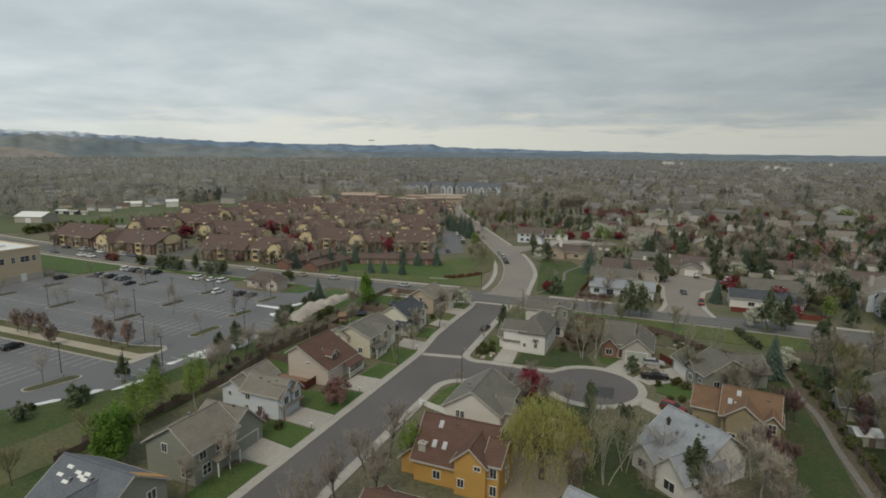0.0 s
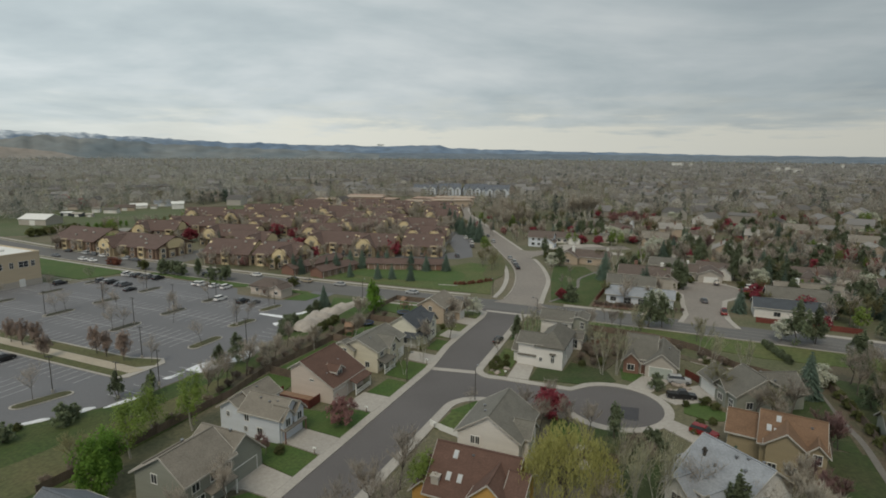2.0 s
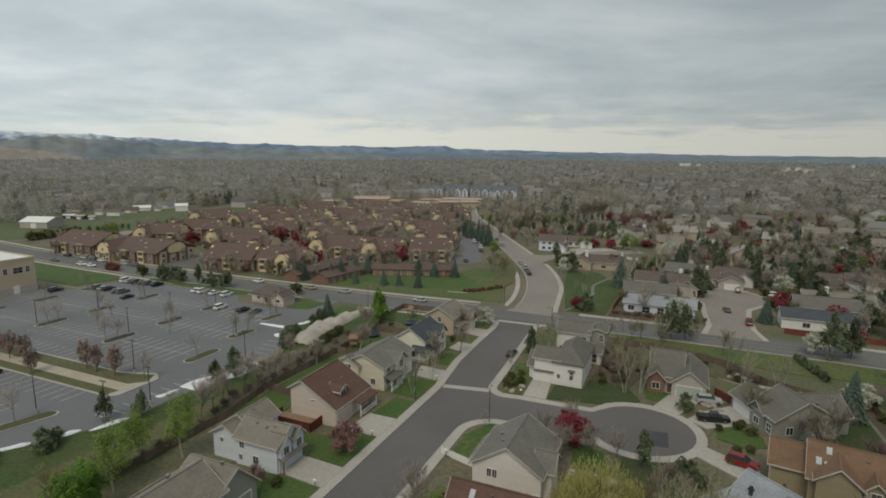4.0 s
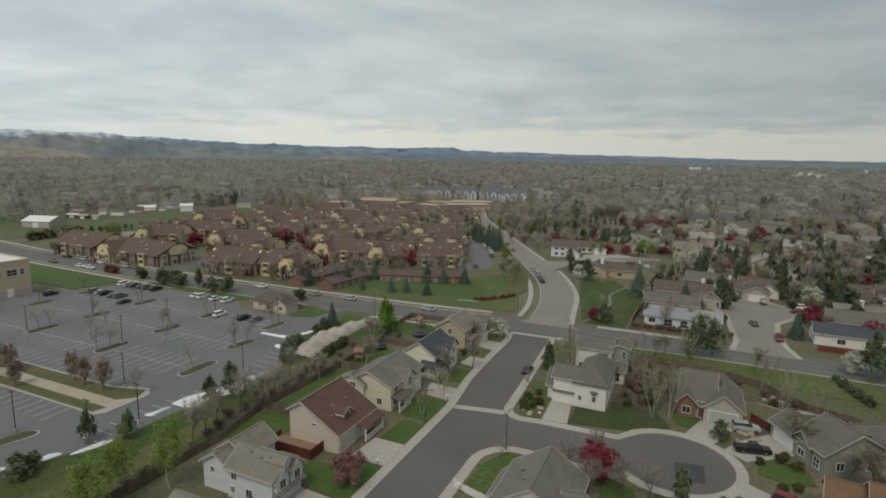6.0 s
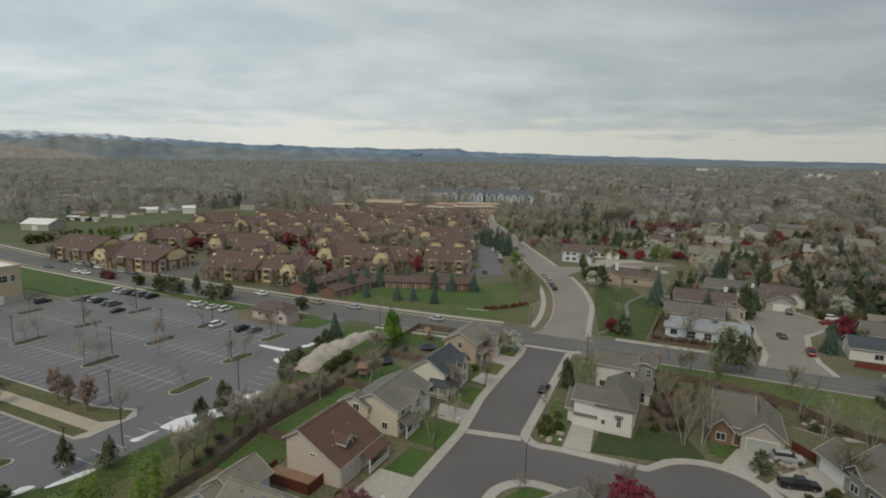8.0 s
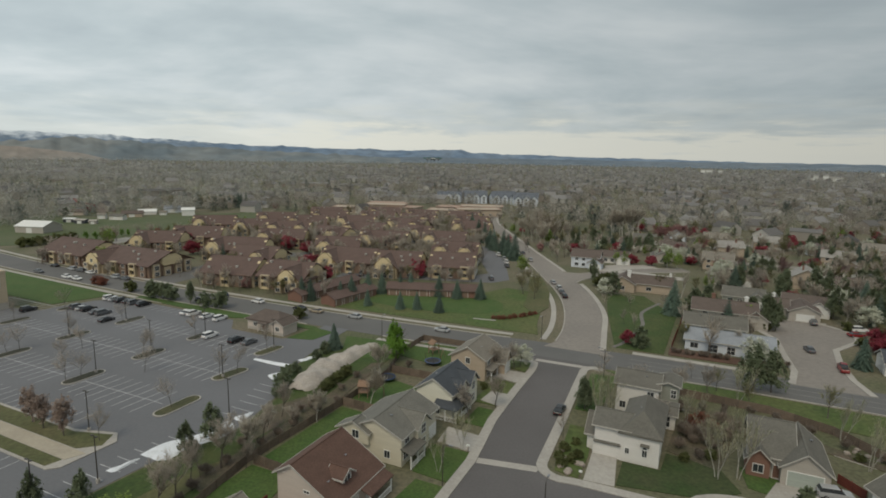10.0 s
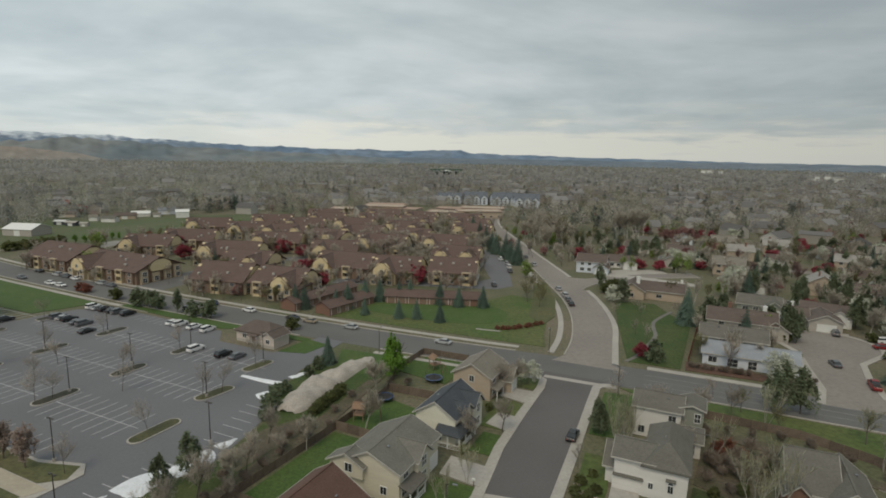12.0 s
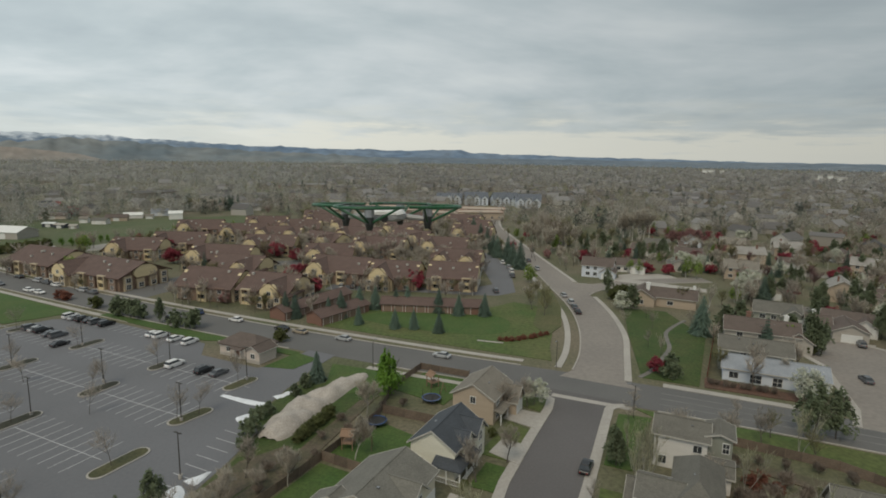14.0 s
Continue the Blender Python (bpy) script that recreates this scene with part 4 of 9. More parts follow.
def skylight(x, y, z, slope_deg, axis):
    def put(h):
        m = pose(x, y, z, slope_deg if axis == "x" else 0, slope_deg if axis == "y" else 0, 0)
        f = part("skylight", Shape().box(-0.34, 0.34, -0.58, 0.58, -0.1, 0.13).mesh("skylight", M_TRIM), h, at=m)
        part("pane", Shape().box(-0.28, 0.28, -0.52, 0.52, 0.1, 0.16).mesh("pane", M_SKYLIGHT), f)
    return put


def posts(xs, y, z0, z1, mat=None, along="x"):
    def put(h):
        for x in xs:
            c = (x, y) if along == "x" else (y, x)
            part("post", Shape().box(c[0] - 0.09, c[0] + 0.09, c[1] - 0.09, c[1] + 0.09, z0, z1).mesh("post", mat or M_WHITE), h)
    return put


def rail(x0, x1, y0, y1, z, mat=None):
    def put(h):
        sh = Shape().box(x0, x1, y0, y1, z + 0.85, z + 0.95).box(x0, x1, y0, y1, z + 0.1, z + 0.16)
        n = int(max(x1 - x0, y1 - y0) / 0.25)
        for i in range(n + 1):
            x, y = x0 + (x1 - x0) * i / max(n, 1), y0 + (y1 - y0) * i / max(n, 1)
            sh.box(x - 0.03, x + 0.03, y - 0.03, y + 0.03, z + 0.12, z + 0.9)
        part("railing", sh.mesh("railing", mat or M_WHITE), h)
    return put


def lean_roof(quad, mat, thick=0.18):
    def put(h):
        part("porch_roof", Shape().slab(quad, thick).mesh("porch_roof", mat), h)
    return put


def arched_head(x, y, z, r):
    """A half-round fanlight over a window in a south wall."""
    def put(h):
        arc = [(x + r * math.cos(radians(k)), z + r * math.sin(radians(k))) for k in range(0, 181, 20)]
        sh = Shape()
        for (x0, z0), (x1, z1) in zip(arc, arc[1:]):
            sh.tube((x0, y - 0.05, z0), (x1, y - 0.05, z1), 0.06, 0.06, 6)
        f = part("fanlight", sh.mesh("fanlight", M_WHITE), h)
        n = len(arc)
        fill = Shape().add([(u, y - 0.04, c) for u, c in arc] + [(u, y + 0.02, c) for u, c in arc], [tuple(range(n)), tuple(range(n, 2 * n))[::-1]] + [(i, n + i, n + (i + 1) % n, (i + 1) % n) for i in range(n)])
        part("pane", fill.mesh("pane", M_PANE), f)
    return put


def deck(x0, x1, y0, y1, z, mat, board, skirt=True):
    def put(h):
        d = part("deck", Shape().box(x0, x1, y0, y1, z - 0.18, z).mesh("deck", mat), h)
        sh = Shape()
        for (u0, v0), (u1, v1) in (((x0, y0), (x1, y0)), ((x1, y0), (x1, y1)), ((x0, y0), (x0, y1))):
            n = max(2, int(math.hypot(u1 - u0, v1 - v0) / 0.2))
            for i in range(n + 1):
                x, y = u0 + (u1 - u0) * i / n, v0 + (v1 - v0) * i / n
                sh.box(x - 0.075, x + 0.075, y - 0.075, y + 0.075, 0.1 if skirt else z, z + 0.95)
        part("railing", sh.mesh("railing", board), d)
    return put


# west side of the street, from the near end
house(-66.5, 49.5, "house with a blue-grey roof under repair and bare plywood", WALL_SAGE, ROOF_SLATE,
      [("a", (-4.6, 5.2, 0.2, 8.3, 4.8, 5.2), (-6, 6), 0), ("b", (-1.5, 5.3, 1.8, 7.4, 5.0, 5.3), (-7.2, 0), 0)],
      [("E", 2.5, 3.6, 1.2, 1.3, 6.0), ("E", -1.5, 3.6, 1.2, 1.3, 6.0), ("S", 1.8, 3.4, 1.6, 1.3, -7.2)],
      [vent(-2, -2.2, 7.2), vent(1, -1.6, 7.6),
       lambda h: part("bare_plywood", Shape().slab([(4.4, 0.6, 8.2), (6.55, 0.6, 8.2), (6.55, 5.0, 5.42), (4.4, 5.0, 5.42)], 0.06).mesh("bare_plywood", PLYWOOD), h, "bare orange plywood roof edge"),
       lambda h: [part("loose_shingle", Shape().box(-0.5, 0.5, -0.22, 0.22, 0, 0.14).mesh("loose_shingle", M_WHITE), h, at=pose(x, y, 8.42 - (0.2 - y) * 0.646 + 0.02, 32.8, 0, 0)) for x, y in ((-4.2, -1.9), (-2.6, -2.4), (-1.7, -1.2), (-0.9, -1.5), (-0.2, -1.1), (-0.1, -1.7), (-3.6, -0.9))]])
house(-66.8, 67.2, "two-storey sage-grey house with a weathered tan roof", WALL_SAGE, ROOF_TAN,
      [("b", (-4.8, 5.0, 0.6, 8.3, 4.6, 5.3), (-6.8, 1.6), 0), ("a", (0.5, 4.6, 4.2, 6.9, 7.8, 3.2), (-3.4, 4.2), 0), ("b", (-6.2, 4.2, -4.2, 5.6, -2.5, 4.4), (-5.6, 0.5), 0)],
      [("S", 2.8, 0.9, 1.5, 1.5, -6.8), ("S", -1.0, 4.1, 1.0, 1.3, -6.8), ("E", -4.6, 0.8, 1.5, 1.6, 4.6), ("E", -2, 3.3, 1.3, 1.3, 4.6), ("E", -5.2, 3.4, 1.2, 1.3, 4.6), ("E", 4.2, 0.12, 4.8, 2.2, 4.2, "garage_door", WALL_SAGE), ("E", 0.6, 3.4, 1.0, 1.1, 4.6)],
      [lean_roof([(4.4, -4, 2.9), (6.2, -4, 2.6), (6.2, 0.8, 2.6), (4.4, 0.8, 2.9)], ROOF_TAN), posts((-3.8, -1.5, 0.6), 6.0, 0.1, 2.5, None, "y"), vent(-1, -2, 7.9), vent(2, 4.0, 7.2)])
house(-67.0, 83.8, "pale blue and white two-storey house with a tan-grey roof", WALL_BLUE, ROOF_TAN,
      [("a", (-2.8, 4.6, 0.2, 6.7, 3.2, 4.6), (-5.1, 2.9), 0), ("b", (-10.2, 4.2, -7.6, 5.7, -5.0, 4.2), (-2.4, 2.0), 0), ("b", (-10.4, 4.4, -7.6, 6.3, -4.8, 4.4), (0.6, 6.6), 0), ("a", (-2.4, 4.5, -1.2, 5.8, 0.0, 4.5), (1.0, 3.4), 2.4), ("a", (0.6, 4.5, 1.8, 5.8, 3.0, 4.5), (1.0, 3.4), 2.4)],
      [("S", -3.9, 2.9, 0.9, 1.2, -2.8), ("S", -4.2, 0.9, 0.6, 0.9, -2.8), ("E", -1.2, 2.7, 1.1, 1.3, 3.4), ("E", 1.8, 2.7, 1.1, 1.3, 3.4), ("E", 0.2, 0.12, 4.9, 2.1, 2.9, "garage_door", WALL_BLUE), ("S", -8.4, 2.7, 0.6, 0.8, -2.4), ("S", -1.2, 0.9, 1.0, 1.2, -2.8)],
      [lean_roof([(2.8, -2.6, 2.7), (4.0, -2.6, 2.4), (4.0, 3.2, 2.4), (2.8, 3.2, 2.7)], ROOF_TAN), posts((-2.4, 3.0), 3.8, 0.1, 2.35, WALL_BRICK, "y"), vent(-0.5, -0.9, 6.1), vent(-2.6, -0.6, 6.3), vent(0.9, -0.5, 6.3), vent(-7.0, 3.2, 6.0)])
house(-69.0, 101.3, "beige house with a big brown saltbox roof and a white dormer", WALL_PINK, ROOF_BROWN,
      [("b", (-5.4, 6.0, -2.8, 7.6, 4.4, 3.5), (-4.2, 6.8), 0), ("a", (-0.9, 5.4, 0.2, 6.2, 1.3, 5.4), (0.8, 3.0), 3.6)],
      [("S", -0.4, 4.0, 0.9, 0.35, -4.2), ("E", 0.2, 4.15, 1.4, 1.1, 3.02), ("E", -1.6, 0.12, 4.6, 2.2, 4.4, "garage_door", WALL_PINK), ("E", 3.4, 0.12, 1.0, 2.1, 4.4, "door", M_WHITE)],
      [lean_roof([(4.5, 0.8, 3.45), (6.6, 0.8, 2.7), (6.6, 6.8, 2.7), (4.5, 6.8, 3.45)], ROOF_BROWN), posts((1.0, 6.5), 6.3, 0.1, 2.6, None, "y"), rail(6.3, 6.4, 1.0, 6.5, 0.2),
       deck(-7.4, 1.4, -7.6, -4.25, 0.8, M_DECK, M_REDFENCE), vent(1.6, -2.2, 5.1), vent(0.4, 3.5, 5.8)])
house(-69.8, 120.6, "cream two-storey house with a grey shingle roof and porch", WALL_CREAM, ROOF_ASH,
      [("b", (-5.6, 4.2, 0.2, 7.1, 5.2, 4.95), (-6.4, 6.0), 0), ("a", (-2.2, 4.95, -0.2, 6.7, 1.8, 4.95), (0.8, 5.9), 0), ("b", (-6.3, 4.75, -3.4, 6.2, -0.6, 4.75), (-7.0, -5.0), 2.6)],
      [("S", -3.0, 3.4, 1.2, 1.3, -7.0), ("E", -4.6, 3.4, 1.3, 1.4, 5.2), ("E", -0.2, 3.3, 1.4, 1.5, 5.9), ("E", -5.0, 0.9, 1.5, 1.5, 5.2), ("E", -0.2, 0.9, 1.4, 1.5, 5.9), ("E", 4.2, 0.12, 3.2, 2.2, 5.2, "garage_door", M_WHITE), ("E", -3.0, 0.12, 1.0, 2.1, 5.2, "door", M_WHITE), ("S", 2.6, 1.0, 1.0, 1.2, -6.4)],
      [lean_roof([(5.1, -6.6, 3.2), (7.3, -6.6, 2.6), (7.3, -1.6, 2.6), (5.1, -1.6, 3.2)], ROOF_GREY), posts((-6.4, -4.2, -1.9), 7.0, 0.1, 2.5, None, "y"), rail(7.0, 7.08, -6.4, -1.9, 0.15), vent(1.6, -3.4, 6.65)])
house(-67.9, 138.2, "pale yellow two-storey house with dark roof and porch", WALL_YELLOW, ROOF_DARK,
      [("b", (-4.0, 4.9, -0.2, 7.4, 3.6, 4.95), (-5.4, 5.2), 0), ("a", (0.6, 4.95, 2.6, 6.8, 4.6, 4.95), (0.5, 4.6), 0), ("a", (-3.2, 4.95, -1.4, 6.4, 0.4, 4.95), (1.0, 4.2), 2.6)],
      [("E", -1.4, 3.3, 1.3, 1.4, 4.2), ("E", 2.6, 3.3, 1.2, 1.5, 4.6), ("E", 2.6, 0.9, 1.3, 1.5, 4.6), ("S", -2.6, 1.0, 0.9, 1.5, -5.4), ("S", 0.6, 0.6, 0.8, 1.4, -5.4), ("E", -3.6, 0.12, 1.0, 2.1, 3.6, "door", M_WHITE)],
      [lean_roof([(0.4, -5.2, 3.7), (0.4, -7.2, 2.75), (5.4, -7.2, 2.75), (3.8, -5.2, 3.7)], ROOF_DARK), lean_roof([(3.6, -5.4, 3.7), (5.4, -7.2, 2.75), (5.4, 0.4, 2.75), (3.6, 0.4, 3.7)], ROOF_DARK),
       posts((0.7, 2.9, 5.1), -6.9, 0.1, 2.65), posts((-4.2, -1.6, 0.1), 5.1, 0.1, 2.65, None, "y"), rail(0.7, 5.1, -6.95, -6.88, 0.15), rail(5.05, 5.12, -6.9, -1.0, 0.15), vent(-2.0, -0.5, 6.3)])
house(-69.3, 157.3, "tan two-storey house with a tan-grey roof", WALL_TAN, ROOF_TAN,
      [("b", (-4.2, 4.95, -0.1, 7.3, 4.0, 4.95), (-4.8, 4.8), 0), ("a", (0.8, 3.0, 2.9, 5.2, 4.9, 3.0), (2.0, 6.6), 0)],
      [("S", -0.1, 3.5, 1.0, 1.3, -4.8), ("E", -2.6, 3.3, 1.3, 1.3, 4.0), ("E", -2.6, 0.7, 1.6, 1.5, 4.0), ("E", 2.9, 0.12, 3.2, 2.2, 6.6, "garage_door", M_WHITE)], [vent(1.6, -1.0, 6.4), posts((-4.4, -0.6), 5.4, 0.1, 2.6, None, "y"), lean_roof([(3.9, -4.8, 3.0), (5.8, -4.8, 2.6), (5.8, -0.2, 2.6), (3.9, -0.2, 3.0)], ROOF_TAN)])
# east side and the dead end
house(-30.5, 94.0, "white two-storey house with an ash-grey roof on the corner", WALL_WHITE, ROOF_ASH,
      [("b", (-5.0, 5.3, 0.0, 8.5, 4.9, 5.3), (-5.4, 5.2), 0), ("b", (-5.6, 3.0, -2.9, 5.2, -0.4, 3.0), (4.0, 8.6), 0), ("a", (-3.5, 5.3, -1.5, 7.0, 0.6, 5.3), (3.5, 5.9), 0), ("b", (-6.8, 3.0, -5.2, 4.4, -3.8, 3.9), (-0.5, 5.8), 0)],
      [("S", -2.5, 3.6, 0.6, 1.2, -5.4), ("S", -1.7, 3.6, 0.6, 1.2, -5.4), ("S", -2.5, 0.9, 0.6, 1.2, -5.4), ("S", -1.7, 0.9, 0.6, 1.2, -5.4), ("S", 4.3, 0.8, 0.7, 1.6, -5.4), ("E", -1.5, 3.3, 1.2, 1.4, 5.9), ("E", 2.5, 3.3, 1.2, 1.4, 4.9), ("W", -2.5, 3.3, 1.2, 1.3, -5.0), ("N", -2.9, 0.12, 4.4, 2.2, 8.6, "garage_door", M_WHITE)],
      [vent(-2.6, 0.5, 7.2), vent(-1.5, -2.5, 7.8)])
house(-28.6, 76.8, "ochre two-storey house with a brown roof and white-framed windows", WALL_OCHRE, ROOF_BROWN,
      [("a", (-2.4, 3.6, 2.6, 8.2, 5.6, 5.8), (-5.8, 5.6), 0), ("b", (0.9, 5.3, 3.2, 7.4, 5.5, 5.3), (-3.4, 2.4), 0), ("a", (-2.7, 5.4, 0.7, 7.3, 4.0, 5.4), (5.2, 7.2), 0), ("b", (-8.4, 2.6, -6.8, 4.2, -5.4, 3.8), (-1.2, 2.6), 0), ("a", (0.2, 5.2, 1.6, 6.2, 3.0, 5.2), (-6.6, -4.0), 2.6)],
      [("S", 4.3, 4.3, 0.9, 0.6, -3.4), ("S", 1.9, 1.3, 0.9, 1.2, -3.4), ("S", 6.4, 3.3, 0.9, 1.4, -2.7), ("S", 6.4, 0.7, 0.9, 1.4, -2.7), ("E", 1.0, 3.3, 1.0, 1.3, 7.2), ("E", 1.5, 0.8, 1.4, 2.0, 7.2), ("S", -2.2, 1.0, 1.1, 1.2, -2.4), ("W", 0.5, 1.0, 1.0, 1.2, -8.4)],
      [skylight(-3.0, 1.5, 7.36, 42.6, "x"), skylight(-3.2, -0.7, 5.34, 42.6, "x"), skylight(-1.6, -0.7, 5.34, 42.6, "x"), vent(3.2, 3.6, 7.6), vent(-0.6, 1.8, 7.6), chimney(-4.8, -1.4, 2.5, 5.4, WALL_STONE)])
house(-30.2, 61.0, "low house with a brown shingle roof", WALL_TAN, ROOF_BROWN, [("a", (-4.2, 3.2, 0.6, 6.0, 5.2, 3.2), (-4.4, 5.4), 0), ("b", (-6.6, 2.9, -3.6, 4.8, -0.6, 2.9), (-3.0, 3.4), 0)], [("S", 1.5, 1.0, 1.4, 1.2, -4.2), ("N", 2.0, 1.0, 1.4, 1.2, 5.2)], [vent(1, -1, 5.2)])
house(-33.2, 137.2, "white two-storey house with a grey roof and a wide garage", WALL_WHITE, ROOF_GREY,
      [("a", (-4.6, 5.4, -1.4, 6.9, 1.8, 5.4), (-4.8, 0.6), 0), ("a", (-3.2, 3.0, -0.2, 5.4, 3.0, 3.0), (-6.2, -4.4), 0)],
      [("S", -2.7, 0.12, 4.3, 2.2, -4.6, "garage_door", WALL_WHITE), ("S", 0.5, 1.5, 0.6, 0.9, -4.8), ("S", 3.2, 1.5, 0.7, 1.15, -4.8), ("E", -2.5, 3.2, 1.0, 1.3, 5.4), ("E", 1.6, 3.2, 1.2, 1.4, 5.4), ("E", -1.0, 0.8, 1.1, 1.5, 5.4), ("W", 0.0, 1.0, 1.0, 1.0, -6.2)],
      [lambda h: part("wall", Shape().box(-0.6, 5.4, -4.8, 8.4, 0, 5.45).mesh("wall", WALL_WHITE), h), lambda h: part("roof", hip_roof(-0.6, 5.4, -4.8, 8.4, 5.4, 7.9).mesh("roof", ROOF_GREY), h), vent(-1.2, -0.9, 6.7), vent(2.0, 0.4, 7.5), lean_roof([(-4.9, -4.5, 2.75), (-4.9, -5.0, 2.55), (-0.5, -5.0, 2.55), (-0.5, -4.5, 2.75)], ROOF_GREY), arched_head(3.2, -4.8, 2.78, 0.42), lean_roof([(2.5, -4.7, 3.75), (2.5, -5.25, 3.5), (3.9, -5.25, 3.5), (3.9, -4.7, 3.75)], ROOF_GREY)])
house(-32.6, 153.6, "white two-storey house with dark roof and grey side wing", WALL_WHITE, ROOF_GREY,
      [("a", (-1.8, 5.7, 1.5, 7.4, 4.8, 5.7), (-4.8, 3.0), 0), ("b", (2.9, 6.3, 4.7, 6.9, 6.5, 6.3), (-0.6, 4.6), 0, {"wall": WALL_SAGE, "roof": ROOF_GREY}), ("a", (-6.0, 2.9, -4.4, 3.7, -2.8, 3.7), (3.1, 6.4), 0, {"roof": ROOF_GREY})],
      [("S", 1.6, 3.6, 1.2, 1.2, -1.8), ("S", -0.4, 1.6, 0.8, 0.8, -1.8), ("S", -3.4, 0.7, 1.1, 1.3, -1.8), ("S", 5.6, 3.9, 0.9, 1.6, -0.6), ("S", 4.8, 0.5, 1.4, 2.0, -6.0), ("E", 2, 3.4, 1.1, 1.3, 6.5), ("W", 0, 3.0, 1.1, 1.3, -4.8)], [vent(-2, 1.8, 7.3), vent(0.6, 0.4, 6.9)])
house(-9.0, 141.0, "grey-roofed house with brick front and a sage garage door", WALL_STONE, ROOF_GREY,
      [("a", (-3.0, 3.6, 2.8, 7.2, 6.4, 3.6), (-5.8, 0.2), 0), ("b", (-1.6, 3.2, 1.6, 5.7, 4.8, 3.2), (-4.6, 6.6), 0), ("b", (-6.2, 3.2, -4.6, 4.8, -3.0, 3.2), (-3.9, 0.5), 0, {"wall": WALL_BRICK})],
      [("S", 1.6, 0.12, 4.6, 2.4, -4.6, "garage_door", DOOR_SAGE), ("S", -4.6, 0.9, 1.4, 1.3, -3.9), ("S", -2.0, 0.12, 1.0, 2.1, -3.0, "door", WALL_BRICK), ("W", 1.5, 1.0, 1.2, 1.2, -5.8)], [vent(-1.2, 3.2, 6.6), vent(3.0, 2.6, 4.9)])
house(8.5, 133.8, "grey-roofed house with a white double garage door", WALL_SAGE, ROOF_GREY,
      [("b", (-6.4, 3.0, -3.4, 5.0, -0.4, 3.0), (-1.2, 5.6), 0), ("b", (-6.2, 3.7, -0.8, 6.9, 5.0, 3.7), (-7.2, 0.0), 0), ("a", (-4.4, 3.7, -2.6, 5.2, -0.8, 3.7), (-6.6, -2.0), 0), ("a", (-6.0, 3.6, -2.4, 6.2, 1.2, 3.6), (0.0, 8.0), 0)],
      [("W", 2.2, 0.12, 5.0, 2.3, -6.4, "garage_door", M_WHITE), ("W", -2.6, 1.0, 1.4, 1.2, -6.6), ("S", -3.6, 1.0, 1.2, 1.3, -7.2), ("S", 1.4, 1.0, 1.4, 1.3, -7.2), ("W", -5.6, 0.7, 1.2, 1.6, -6.2), ("E", -2.4, 1.0, 1.4, 1.3, 8.0)], [vent(1.5, -2, 6.2), vent(2.5, -5, 5.6)], turn=27)
house(10.9, 109.4, "house with an orange-brown shingle roof and olive-tan walls", WALL_OLIVE, ROOF_ORANGE,
      [("a", (-4.2, 4.6, 0.4, 7.8, 4.6, 5.2), (-2.4, 5.8), 0), ("b", (-1.6, 5.2, 0.9, 7.2, 3.4, 5.2), (-5.4, 0.4), 0), ("a", (-2.0, 4.2, 1.2, 6.6, 4.4, 4.2), (-7.0, -2.2), 0), ("b", (3.8, 5.0, 5.0, 6.2, 6.2, 5.0), (-4.8, 0.0), 0)],
      [("S", 5.0, 3.2, 1.1, 1.5, -4.8), ("S", -0.6, 0.9, 1.1, 1.1, -5.4), ("S", 2.0, 0.9, 1.3, 1.2, -5.4), ("W", 1.2, 0.12, 4.8, 2.2, -7.0, "garage_door", WALL_OLIVE), ("W", -3.5, 1.0, 1.0, 1.2, -1.6)],
      [skylight(-1.4, -2.2, 6.15, 34, "x"), skylight(-0.4, -2.6, 5.9, 34, "x"), skylight(-0.2, -0.6, 7.2, 34, "x"), vent(4.2, -1.0, 7.0)], turn=-8)
house(3.4, 93.6, "white house with a large pale blue-grey roof", WALL_WHITE, ROOF_PALE,
      [("a", (-6.0, 3.6, 0.6, 7.8, 5.2, 4.6), (-5.2, 5.0), 0), ("b", (0.9, 3.4, 3.3, 5.9, 5.8, 3.4), (-8.6, -0.5), 0), ("b", (-8.6, 3.0, -6.2, 4.9, -3.8, 3.0), (-3.4, 3.2), 0), ("b", (-4.6, 3.0, -2.6, 4.6, -0.6, 3.0), (-7.6, -3.0), 0)],
      [("S", 3.3, 0.8, 1.8, 1.4, -8.6), ("S", -2.6, 0.8, 1.6, 1.4, -7.6), ("S", -6.2, 0.9, 1.4, 1.2, -3.4), ("W", 0.0, 0.12, 3.4, 2.2, -8.6, "garage_door", M_WHITE), ("E", 0, 3.0, 1.1, 1.3, 5.0), ("E", -5.0, 0.9, 1.4, 1.3, 5.8), ("S", -0.1, 1.0, 0.9, 1.2, -6.0)],
      [chimney(-3.2, -2.0, 5.0, 7.0, M_POLE, 0.2), vent(0.5, -0.4, 7.6), vent(2.6, -1.4, 6.9), vent(-1.0, -2.6, 6.2), vent(3.2, 1.4, 7.7), vent(1.8, 0.2, 7.8)], turn=-41)
house(-5.6, 67.0, "house with a pale blue-grey roof", WALL_WHITE, ROOF_PALE, [("a", (-4.8, 4.6, 0.2, 7.8, 4.8, 4.6), (-5.6, 5.8), 0)], [("S", 1, 1.0, 1.5, 1.3, -4.8), ("N", -2, 1.0, 1.5, 1.3, 4.8)], [vent(-2.0, -0.6, 7.6), vent(0.4, -1.4, 7.2), vent(2.6, -0.8, 7.5)], turn=-20)
